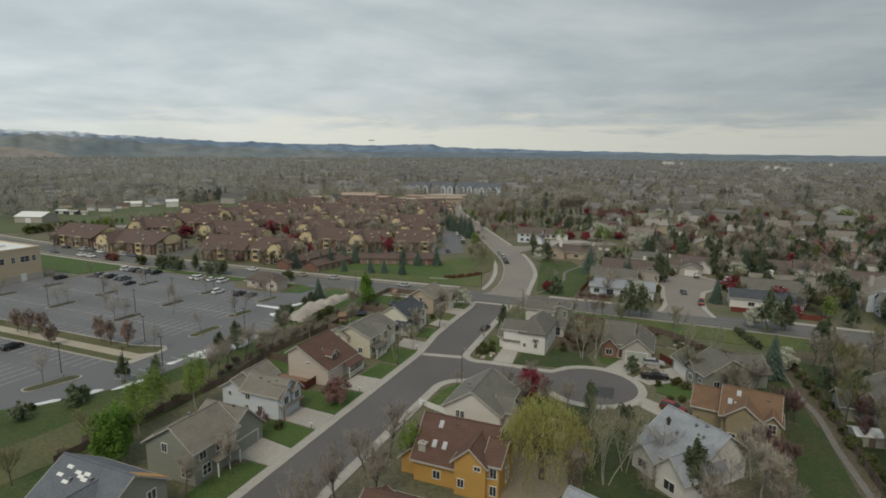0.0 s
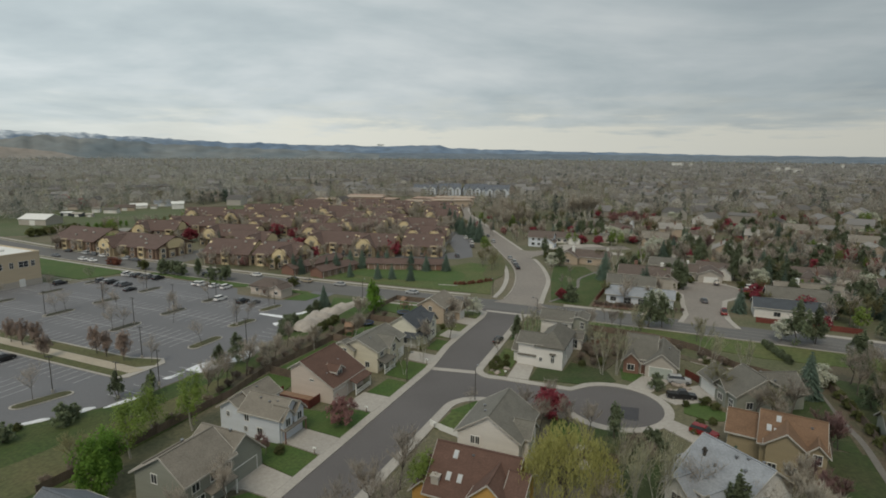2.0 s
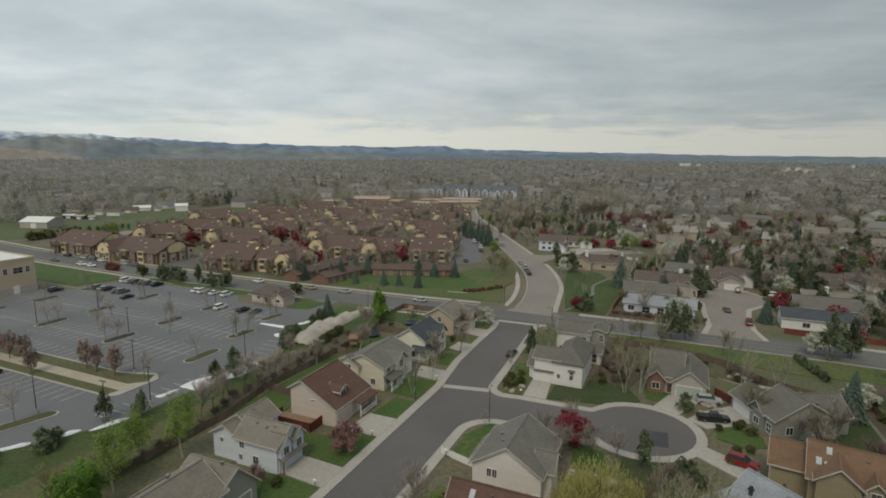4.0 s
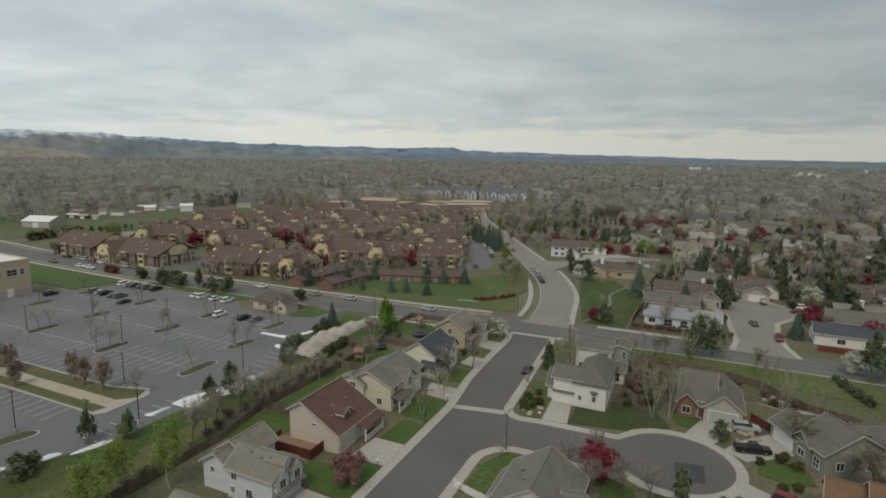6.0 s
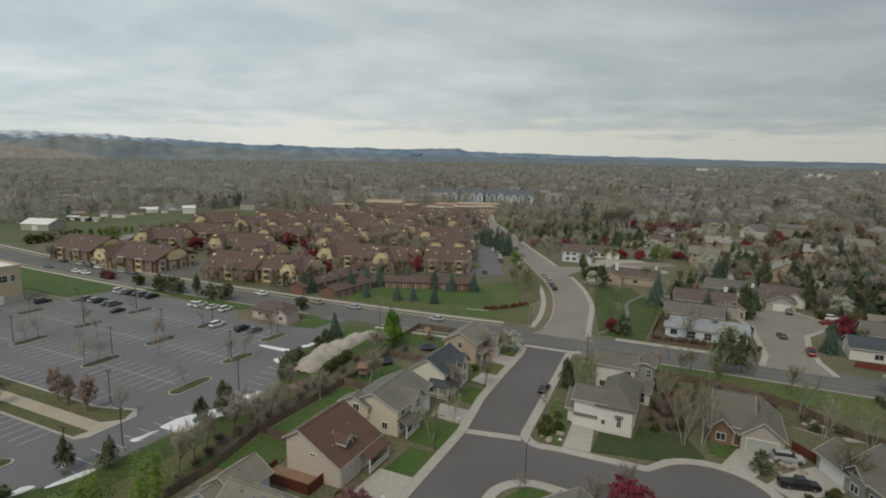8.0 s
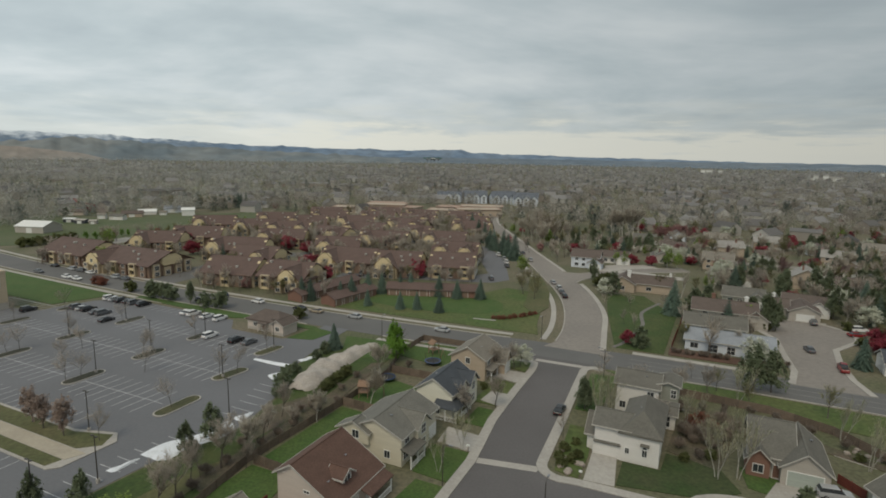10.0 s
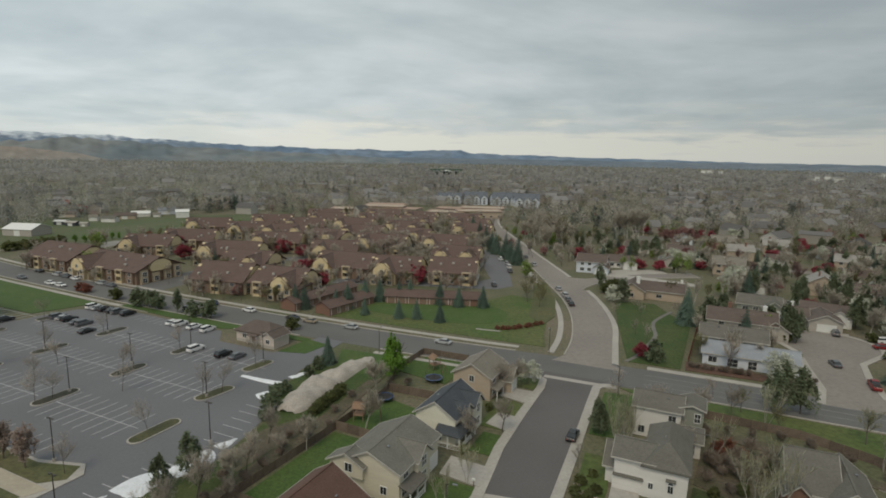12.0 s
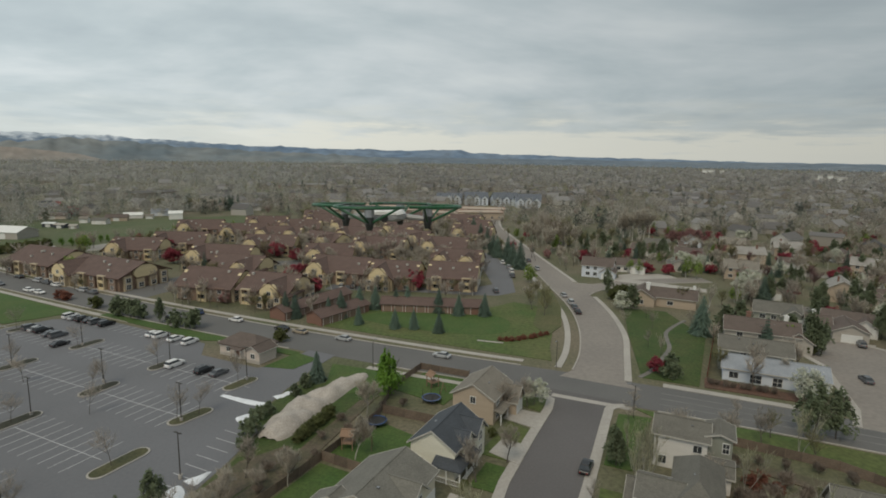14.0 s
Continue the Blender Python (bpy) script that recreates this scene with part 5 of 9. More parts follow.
# across the avenue
house(-16.2, 201.2, "long pale blue and white house with a light grey roof", WALL_BLUE, ROOF_PALE,
      [("a", (-4.0, 3.0, 0.4, 4.9, 4.4, 3.0), (-10.2, 10.2), 0), ("a", (3.0, 5.2, 7.0, 7.4, 10.8, 5.2), (-11.0, 4.0), 0, {"roof": ROOF_GREY, "wall": WALL_SAGE})],
      [("S", -8, 0.8, 1.8, 1.4, -4.0), ("S", -3.6, 0.3, 2.2, 1.9, -4.0), ("S", 0.6, 0.3, 1.8, 1.9, -4.0), ("S", 5.8, 0.8, 1.8, 1.4, -4.0), ("S", -6, 4.2, 1.3, 0.8, 3.0)], [vent(-4, 5, 6.6), vent(2, 1, 5.0), vent(-7, 6, 7.2)])
house(-17.0, 228.5, "two-storey house with a brown-grey roof", WALL_STONE, ROOF_UMBER, [("a", (-4.0, 4.6, 0.3, 7.2, 4.6, 4.6), (-8.6, 8.8), 0), ("b", (5.0, 3.2, 8.4, 5.6, 11.8, 3.2), (-3.6, 5.4), 0)], [("S", -5, 2.8, 1.4, 1.3, -4.0), ("S", 0, 2.8, 1.4, 1.3, -4.0)], [chimney(-3, 1, 5, 8.6, WALL_BRICK), vent(3, -1, 6.4), vent(0, -2, 5.9), chimney(6, 2.5, 4, 8.2, M_WHITE, 0.5)])
house(6.0, 246.5, "pale garage-fronted house at the dead end", WALL_STONE, ROOF_UMBER, [("b", (-4.2, 3.2, 0, 5.2, 4.2, 3.2), (-4.4, 6), 0), ("a", (-1, 3.2, 2.5, 5.4, 6, 3.2), (-10, -4.0), 0)], [("S", 0.2, 0.12, 4.6, 2.2, -4.4, "garage_door", M_WHITE), ("S", -7.0, 0.8, 1.6, 1.3, -1.0)], [chimney(-8, 3, 4, 6.6, M_WHITE, 0.4)])
house(27.5, 203.0, "long house with dark and grey roofs behind a red fence", WALL_WHITE, ROOF_DARK,
      [("a", (-4.0, 3.2, 0.0, 5.2, 4.0, 3.2), (-11, 9), 0), ("a", (3.6, 5.0, 7.2, 7.6, 10.8, 5.0), (-7, 12), 0, {"roof": ROOF_GREY, "wall": WALL_STONE}), ("a", (10, 5.2, 13.5, 8.0, 17, 5.2), (-4, 14), 0, {"roof": ROOF_TAN, "wall": WALL_TAN})],
      [("S", -5, 0.8, 1.8, 1.3, -4.0), ("S", 1, 0.4, 1.6, 1.9, -4.0), ("S", 6, 0.8, 1.8, 1.3, -4.0), ("S", 4, 5.2, 1.2, 0.8, 3.6)], [chimney(2, 12.5, 6.5, 9.4, M_WHITE, 0.5), vent(-2, 6.4, 7.2)])
house(62.0, 214.0, "pale blue gabled house with a tan roof", WALL_BLUE, ROOF_TAN, [("b", (-7, 5.6, 0, 9.6, 7, 5.6), (-4, 8), 0), ("a", (-10, 4.8, -7.5, 7.0, -4.2, 4.8), (-5, 9), 0, {"roof": ROOF_GREY, "wall": WALL_BLUE})], [("S", -3, 4.0, 1.5, 1.3, -4), ("S", 2, 4.0, 1.5, 1.3, -4), ("S", 0, 1.0, 2.2, 1.6, -10), ("S", 5, 1.0, 1.6, 1.4, -10)], [chimney(-5, 2, 6, 10, WALL_STONE)])
house(38.6, 124.6, "grey-walled two-storey house beyond the path", WALL_SAGE, ROOF_GREY, [("b", (-5, 5.2, 0, 8.0, 5, 5.2), (-6, 6), 0), ("a", (-3, 3.0, 0, 5.0, 3, 3.0), (-10, -4.6), 0)], [("W", -2, 3.2, 1.2, 1.3, -5.0), ("W", 2.5, 3.2, 1.2, 1.3, -5.0), ("W", -3, 0.8, 1.4, 1.4, -5.0), ("S", 0, 3.2, 1.3, 1.3, -6.0)], [vent(-2, 0, 7.0)])
house(-46.2, 262.0, "tan gabled house with a brown-grey roof", WALL_TAN, ROOF_UMBER, [("b", (-8.5, 3.2, -4.2, 5.8, 0.2, 3.2), (-6, 5), 0), ("a", (-3.4, 3.4, 0.6, 5.8, 5, 3.4), (-2, 13), 0)], [("S", -4.2, 0.9, 1.8, 1.3, -6.0), ("S", 5, 0.9, 1.8, 1.3, -3.4), ("S", -6.6, 1.0, 0.9, 1.0, -6.0)], [chimney(-2.5, -1, 4, 7.2, M_WHITE, 0.6), chimney(12, 1, 4, 7.0, M_WHITE, 0.4)])
# small hall beside the car park entrance
house(-132.0, 160.2, "low pale beige hall with a brown-grey hipped roof", WALL_PINK, ROOF_UMBER, [("hip", -6.6, 5.2, -3.4, 3.4, 3.2, 5.2), ("b", (3.2, 3.0, 5.2, 4.2, 7.2, 3.0), (-4.6, 1), 0)],
      [("S", -0.5, 0.1, 1.6, 2.2, -3.4, "door", WALL_BRICK), ("S", -3.8, 1.2, 1.2, 1.1, -3.4), ("S", 5.2, 1.2, 1.2, 1.1, -4.6)],
      [lambda h: part("stone_base", Shape().box(-6.66, 3.16, -3.46, -3.4, 0, 0.8).box(3.14, 7.26, -4.66, -4.6, 0, 0.8).mesh("stone_base", WALL_STONE), h), lean_roof([(-2, -3.3, 2.9), (-2, -4.8, 2.6), (1.4, -4.8, 2.6), (1.4, -3.3, 2.9)], ROOF_UMBER), posts((-1.8, 1.2), -4.6, 0.05, 2.5, WALL_PINK)], name="hall", group="")


def office():
    h = thing("office_building", place(-217, 136.8, 0, -3), "tall sandstone-coloured hall with a white flat roof", "hall")
    part("wall", Shape().box(-26, 0, -26, 0, 0, 11.6).mesh("wall", WALL_OFFICE), h)
    part("roof", Shape().box(-25.6, -0.4, -25.6, -0.4, 11.3, 11.72).box(-14, -10, -9, -6, 11.7, 12.5).mesh("roof", M_WHITE), h, "white flat roof")
    rim = Shape().box(-26.1, 0.1, -26.1, -25.6, 11.3, 12.1).box(-26.1, 0.1, -0.4, 0.1, 11.3, 12.1).box(-26.1, -25.6, -25.6, -0.4, 11.3, 12.1).box(-0.4, 0.1, -25.6, -0.4, 11.3, 12.1)
    part("parapet", rim.mesh("parapet", WALL_OFFICE), h)
    part("base_course", Shape().box(-26.08, 0.08, -26.08, 0.08, 0, 2.2).mesh("base_course", WALL_STONE), h, "paler stone base course")
    for u, wide in ((-2.4, 1.2), (-5.4, 3.0), (-9.2, 1.2), (-13.5, 3.0), (-18, 1.2), (-22.5, 3.0)):
        opening(h, "E", u, 7.0, wide, 2.0, 0)
    for u in (-4, -9, -14, -19):
        opening(h, "N", u, 7.0, 2.0, 2.0, 0)
    opening(h, "E", -6.4, 0.1, 1.6, 2.6, 0.09, "door", M_WHITE)


office()


def farm_building(x, y, turn, sx, sy, eave, top, wall, roof, label, category):
    h = thing("barn", pose(x, y, 0, 0, 0, turn), label, category)
    part("wall", block_walls((-sy, eave, 0, top, sy, eave), (-sx, sx), "a", 0).mesh("wall", wall), h)
    r, t = block_roof((-sy, eave, 0, top, sy, eave), (-sx, sx), "a", 0.4)
    part("roof", r.mesh("roof", roof), h)
    opening(h, "S", 0, 0.1, min(3.5, sx * 0.8), eave * 0.75, -sy, "garage_door", M_WHITE)


for a, b, turn, sx, sy, eave, top, wall, roof, label, category in (
        (-387, 240, -12, 9.5, 7, 4.0, 6.6, WALL_STONE, M_WHITE, "pale farm shed with a white metal roof", "shed"),
        (-391, 351, 20, 4.6, 3.4, 4.6, 6.2, M_WHITE, M_WHITE, "white barn at the edge of the field", "barn"),
        (-531, 338, -8, 6, 4.2, 4.0, 7.6, WALL_BARN, ROOF_DARK, "red barn with a dark roof among trees", "barn"),
        (-521, 341, 80, 4, 3.4, 4.0, 7.4, WALL_BARN, WALL_BARN, "red gabled barn wing among trees", "barn"),
        (-478, 318, 30, 6, 4.5, 4.5, 7.5, WALL_BLUE, ROOF_GREY, "grey-blue farmhouse among trees", "house"),
        (-464, 307, 6, 9, 4, 2.6, 4.4, WALL_PINK, ROOF_UMBER, "long low brown-roofed shed by the field", "shed"),
        (-419, 278, 0, 3.6, 2.6, 2.4, 3.0, ROOF_DARK, M_WHITE, "open dark shelter with a white roof", "shed"),
        (-407, 278, -4, 3.4, 2.6, 2.4, 3.0, ROOF_DARK, WALL_STONE, "open dark shelter with a pale roof", "shed"),
        (-397.5, 280, 8, 2.2, 2.0, 2.2, 2.8, WALL_STONE, WALL_STONE, "small pale animal shelter", "shed"),
        (-421.5, 302, 10, 2.6, 2.4, 3.2, 4.4, WALL_WHITE, ROOF_TAN, "small white shed by the field", "shed"),
        (-407, 304, -6, 5.0, 2.6, 3.0, 4.2, WALL_WHITE, ROOF_GREY, "low white stable by the field", "stable"),
        (-416, 322, 14, 7, 3.4, 2.8, 4.6, WALL_TAN, ROOF_UMBER, "low brown stable by the field", "stable"),
        (-422, 339, 18, 6.4, 3.0, 2.6, 4.2, WALL_WHITE, M_WHITE, "long low white shed by the field", "shed"),
        (-408.5, 342.5, 10, 2.4, 2.0, 2.4, 3.4, WALL_WHITE, ROOF_TAN, "small cream shed by the field", "shed"),
        (-421, 362, 12, 6.5, 4, 3.4, 5.4, WALL_BLUE, ROOF_PALE, "pale grey house at the wood's edge", "house"),
        (-396, 432, 10, 9, 5, 4, 6, WALL_WHITE, ROOF_PALE, "long pale shed by the field", "shed")):
    farm_building(*xy(a, b), turn, sx, sy, eave, top, wall, roof, label, category)

ROOF_ADOBE = shingles("pinkish_tan_tiles", (0.40, 0.285, 0.225))


def long_block(a, b, turn, wide, deep, eave, top, wall, roof, label, storeys=1):
    """A wide low-roofed building with a row of windows on each storey and a hipped roof."""
    h = thing("long_building", place(a, b, 0, turn), label, "building")
    part("wall", Shape().box(-wide, wide, -deep, deep, 0, eave).mesh("wall", wall), h)
    part("roof", hip_roof(-wide, wide, -deep, deep, eave, top - eave, 0.9).mesh("roof", roof), h)
    n = int(wide / 2.6)
    for k in range(storeys):
        for i in range(n):
            opening(h, "S", -wide + (i + 0.5) * 2 * wide / n, 0.9 + 2.9 * k, 1.8, 1.4, -deep)


def far_block(bearing, r, wide, deep, high, label):
    x, y, _ = far_point(bearing, 0, r)
    h = thing("distant_block", pose(x, y, 0, 0, 0, -bearing), label, "building")
    part("wall", Shape().box(-wide / 2, wide / 2, -deep / 2, deep / 2, 0, high).mesh("wall", M_WHITE), h)
    part("roof", Shape().box(-wide / 2 - 1, wide / 2 + 1, -deep / 2 - 1, deep / 2 + 1, high, high + 2).mesh("roof", M_TRIM), h)


far_block(36.0, 1900, 11, 20, 13.5, "white block standing over distant trees")
far_block(36.7, 1905, 13, 20, 14.5, "white block standing over distant trees")
far_block(37.4, 1900, 30, 30, 9.5, "low pale block among distant trees")
far_block(27.9, 2600, 46, 40, 13, "long white hall among distant trees")
far_block(29.0, 2620, 14, 30, 12.5, "white hall among distant trees")
far_block(40.6, 2600, 12, 20, 15, "small white block among distant trees")

for a, b, turn, wd, dp, e, t in ((-302, 446, 24, 15, 9, 5.0, 8.4), (-283, 470, 16, 18, 10, 6.4, 10.6), (-262, 468, 4, 13, 9, 5.4, 8.6), (-292, 488, 20, 16, 9, 6.0, 9.6), (-222, 468, 14, 15, 10, 5.0, 8.6), (-200, 484, 30, 18, 10, 5.6, 9.4), (-206, 508, 20, 18, 10, 6.0, 9.8), (-228, 492, 10, 12, 9, 5.6, 9.0)):
    long_block(a, b, turn, wd, dp, e, t, WALL_TAN, ROOF_ADOBE, "wide low building with a pinkish tan roof", 1)


slab_thing("driveway", [(86, 287.6), (104, 291.6), (113, 293), (112, 300), (100, 303), (90, 299)], 0.13, M_CONCRETE, "wide pale concrete drive off the side street", "driveway")


def pale_block(a, b, turn, wide):
    """A three-storey block whose front steps out in gabled bays."""
    h = thing("long_building", place(a, b, 0, turn), "pale blue-grey gabled apartment block", "building", "pale blue apartment blocks")
    part("wall", block_walls((-7, 7.2, 0, 11.4, 7, 7.2), (-wide, wide), "a", 0).mesh("wall", WALL_BLUE), h)
    part("roof", block_roof((-7, 7.2, 0, 11.4, 7, 7.2), (-wide, wide), "a", 0.7)[0].mesh("roof", ROOF_SLATE), h)
    for x in (-wide + 4, 0, wide - 4):
        part("gable_wall", block_walls((x - 3.4, 7.2, x, 10.2, x + 3.4, 7.2), (-9.6, 0), "b", 0).mesh("gable_wall", WALL_BLUE), h)
        part("gable_roof", block_roof((x - 3.4, 7.2, x, 10.2, x + 3.4, 7.2), (-9.6, -0.5), "b", 0.5)[0].mesh("gable_roof", ROOF_SLATE), h)
        for z in (0.9, 3.2, 5.5):
            opening(h, "S", x, z, 2.2, 1.5, -9.6)
    for x in (-wide / 2 + 2, wide / 2 - 2):
        for z in (0.9, 3.2, 5.5):
            opening(h, "S", x, z, 1.8, 1.5, -7)


for a, b, turn, wd in ((-280, 600, 20, 13), (-252, 606, 28, 12), (-224, 614, 36, 13), (-196, 604, 26, 12), (-264, 634, 24, 13), (-234, 646, 30, 13), (-204, 638, 22, 12)):
    pale_block(a, b, turn, wd)

# ---- apartments ----


def gable_panel(y, z0, top, half):
    """Outline of a pale eight-sided panel that fills a gable."""
    m = (z0 + top) / 2
    return [(-half * 0.8, z0), (half * 0.8, z0), (half, z0 + (m - z0) * 0.55), (half * 0.92, m + 0.3), (half * 0.45, top - 0.5), (-half * 0.45, top - 0.5), (-half * 0.92, m + 0.3), (-half, z0 + (m - z0) * 0.55)]


def balcony_front(h, x, y, wide, storeys=2):
    """A stuccoed bay with a roofed balcony and a dark opening on each storey."""
    for u in (x - wide / 2, x + wide / 2 - 0.5):
        part("bay_pier", Shape().box(u, u + 0.5, y - 1.3, y, 0, 4.9).mesh("bay_pier", WALL_APT_TOP), h)
    part("bay_lintel", Shape().box(x - wide / 2, x + wide / 2, y - 1.3, y, 4.9, 5.3).mesh("bay_lintel", WALL_APT_TOP), h)
    for k in range(storeys):
        z = 0.1 + 2.5 * k
        cut = [(y, z), (y, z + 0.15), (y - 1.1, z + 0.15), (y - 1.1, z + 1.0), (y - 1.25, z + 1.0), (y - 1.25, z)]
        n = len(cut)
        v = [(u, p, q) for u in (x - wide / 2 + 0.5, x + wide / 2 - 0.5) for p, q in cut]
        part("balcony", Shape().add(v, [(0, 1, 2, 5), (2, 3, 4, 5), (11, 8, 7, 6), (11, 10, 9, 8)] + [((q + 1) % n, q, n + q, n + (q + 1) % n) for q in range(n)]).mesh("balcony", WALL_APT_PANEL), h, "pale balcony front")
        opening(h, "S", x, 0.3 + 2.5 * k, wide - 1.6, 1.9, y)


def apartment(a, b, turn, length, label, seed, depth=17.0, ends="L"):
    """A low wide apartment house: a long brown roof, brick walls with stuccoed bays, and pale panelled cross gables at its ends."""
    rng = random.Random(seed)
    h = thing("apartment_building", place(a, b, 0, turn), label, "apartment house", "apartment houses")
    L, D, E, T = length / 2, depth / 2, 5.2, 9.5 + rng.uniform(-0.3, 0.4)
    part("wall", block_walls((-D, E, 0, T, D, E), (-L, L), "a", 0).mesh("wall", WALL_APT), h)
    r, t = block_roof((-D, E, 0, T, D, E), (-L, L), "a", 1.1, 0.3)
    part("roof", r.mesh("roof", ROOF_APT), h)
    part("fascia", t.mesh("fascia", ROOF_BROWN), h)
    # cross gables, facing the front
    G = 5.2
    fronts = [x for k, x in (("L", -L + G - 0.8), ("R", L - G + 0.8), ("M", 0.0)) if k in ends]
    for x in fronts:
        y0 = -D - 2.6
        part("gable_wall", block_walls((x - G, 4.7, x, T - 0.5, x + G, 4.7), (y0, 0.0), "b", 0).mesh("gable_wall", WALL_APT_TOP), h, "light tan stucco")
        rr, tt = block_roof((x - G, 4.7, x, T - 0.5, x + G, 4.7), (y0, -1.0), "b", 0.9, 0.26)
        part("gable_roof", rr.mesh("gable_roof", ROOF_APT), h)
        part("fascia", tt.mesh("fascia", ROOF_BROWN), h)
        oc = gable_panel(y0, 3.4, T - 0.7, 3.5)
        m = len(oc)
        pts = [(x + u, y0 - 0.9, z) for u, z in oc] + [(x + u, y0 + 0.1, z) for u, z in oc]
        part("gable_panel", Shape().add(pts, [tuple(range(m)), tuple(range(m, 2 * m))[::-1]] + [((q + 1) % m, q, m + q, m + (q + 1) % m) for q in range(m)]).mesh("gable_panel", WALL_APT_PANEL), h, "pale yellow panel in the gable")
        for u in (-3.2, 3.2):
            part("stair_bay", Shape().box(x + u - 1.3, x + u + 1.3, y0 - 1.4, y0, 0, 4.2).mesh("stair_bay", WALL_APT_TOP), h)
            for z in (0.5, 2.7):
                opening(h, "S", x + u, z, 1.5, 1.3, y0 - 1.4)
        opening(h, "S", x, 0.3, 2.0, 2.2, y0)
        opening(h, "S", x, 4.6, 1.3, 1.2, y0 - 0.9)
    # stuccoed bays and balconies along the rest of the front
    n = max(2, int(length / 5.4))
    for i in range(n):
        x = -L + (i + 0.5) * length / n
        if any(abs(x - f) < G + 1.2 for f in fronts):
            continue
        if (i + seed) % 2:
            balcony_front(h, x, -D, 3.6)
        else:
            part("window_bay", Shape().box(x - 1.7, x + 1.7, -D - 0.9, -D + 0.1, 0.3, 5.0).mesh("window_bay", WALL_APT), h)
            for z in (0.8, 3.2):
                opening(h, "S", x, z, 1.5, 1.3, -D - 0.9)
    # the ends: a pale panel high in the gable over stuccoed stair bays
    oct_pts = gable_panel(0, 4.2, T - 0.4, 4.8)
    for s in (1, -1):
        x0, x1 = s * L, s * (L + 1.0)
        m = len(oct_pts)
        pts = [(x1, y, z) for y, z in oct_pts] + [(x0 - s * 0.1, y, z) for y, z in oct_pts]
        faces = [tuple(range(m)) if s > 0 else tuple(range(m))[::-1], tuple(range(m, 2 * m))[::-1] if s > 0 else tuple(range(m, 2 * m))]
        faces += [((q + 1) % m, q, m + q, m + (q + 1) % m) if s > 0 else (q, (q + 1) % m, m + (q + 1) % m, m + q) for q in range(m)]
        part("gable_panel", Shape().add(pts, faces).mesh("gable_panel", WALL_APT_PANEL), h, "pale yellow panel in the gable")
        for y in (-0.72 * D, -0.22 * D, 0.3 * D, 0.75 * D):
            hi = 5.2 if abs(y) > 5 else 3.6
            part("stair_bay", Shape().box(min(x0, x1), max(x0, x1), y - 1.5, y + 1.5, 0, hi).mesh("stair_bay", WALL_APT_TOP), h)
            if s > 0:
                for z in ((0.5, 2.9) if abs(y) > 5 else (0.6,)):
                    opening(h, "E", y, z, 1.8, 1.6, L + 1.0)
    for i in range(max(3, int(length / 6))):
        y = -rng.uniform(1.5, D - 1)
        part("roof_vent", Shape().box(-0.4, 0.4, -0.3, 0.3, 0, 0.6).box(-0.5, 0.5, -0.4, 0.4, 0.6, 0.7).mesh("roof_vent", M_TRIM), h, at=pose(rng.uniform(-L + 1, L - 1), y, T + y * (T - E) / D + 0.2, 0, 0, 0))
    return h


APTS = [(-275, 197, 2, 27, ""), (-234.5, 195.5, 1, 33, "L"), (-184.5, 199, 12, 20, ""), (-162.5, 204, 8, 18, "R"),
        (-273, 235, 24, 22, "L"), (-271, 257, 30, 24, "L"), (-222, 238, 17, 26, "L"), (-273, 301, 34, 24, "L"), (-186, 266, 26, 20, "L"), (-161, 241, 8, 23, "L"), (-138, 243, 14, 17, "L"), (-118, 252, 17, 17, ""),
        (-129, 280, 12, 20, "LR"), (-150, 312, 14, 22, "L"), (-199, 225, 10, 20, "R"), (-155, 362, 8, 22, "L"), (-176, 326, -6, 22, "R"), (-207, 322, 12, 24, "L"), (-228, 274, 24, 24, "L"), (-306, 300, 36, 24, "L"), (-246, 300, 26, 24, "LR"), (-212, 297, -8, 22, "R"), (-176, 293, 14, 24, "L"), (-258, 332, 28, 24, "L"), (-232, 350, 14, 24, "L"), (-196, 354, 4, 24, "LR"), (-288, 336, 36, 24, "L"),
        (-266, 366, 26, 24, "L"), (-238, 386, 16, 24, "L"), (-204, 384, 6, 24, "R"), (-168, 392, 4, 22, "L"), (-288, 392, 30, 22, "L"), (-250, 416, 18, 24, "L"), (-216, 412, 10, 22, "L"), (-184, 418, 4, 22, "R")]
for i, (a, b, turn, ln, ends) in enumerate(APTS):
    apartment(a, b, turn, ln, "low brown brick apartment house with pale yellow gables", i, 20.0 if i < 2 else 16.0, ends)


def garage_row(a, b, turn, length):
    h = thing("garage_row", place(a, b, 0, turn), "long low red-brown garage row", "garage", "garage rows")
    part("wall", block_walls((-3.2, 2.7, 0, 4.2, 3.2, 2.7), (-length / 2, length / 2), "a", 0).mesh("wall", WALL_BRICK), h)
    r, t = block_roof((-3.2, 2.7, 0, 4.2, 3.2, 2.7), (-length / 2, length / 2), "a", 0.5)
    part("roof", r.mesh("roof", ROOF_APT), h)
    for i in range(int(length / 3.6)):
        opening(h, "S", -length / 2 + 2 + i * 3.6, 0.1, 2.6, 2.2, -3.2, "garage_door", WALL_APT)


garage_row(-145, 201, 84, 30)
garage_row(-132, 197, 80, 20)
garage_row(-110, 217, 20, 32)
# ---- trees ----


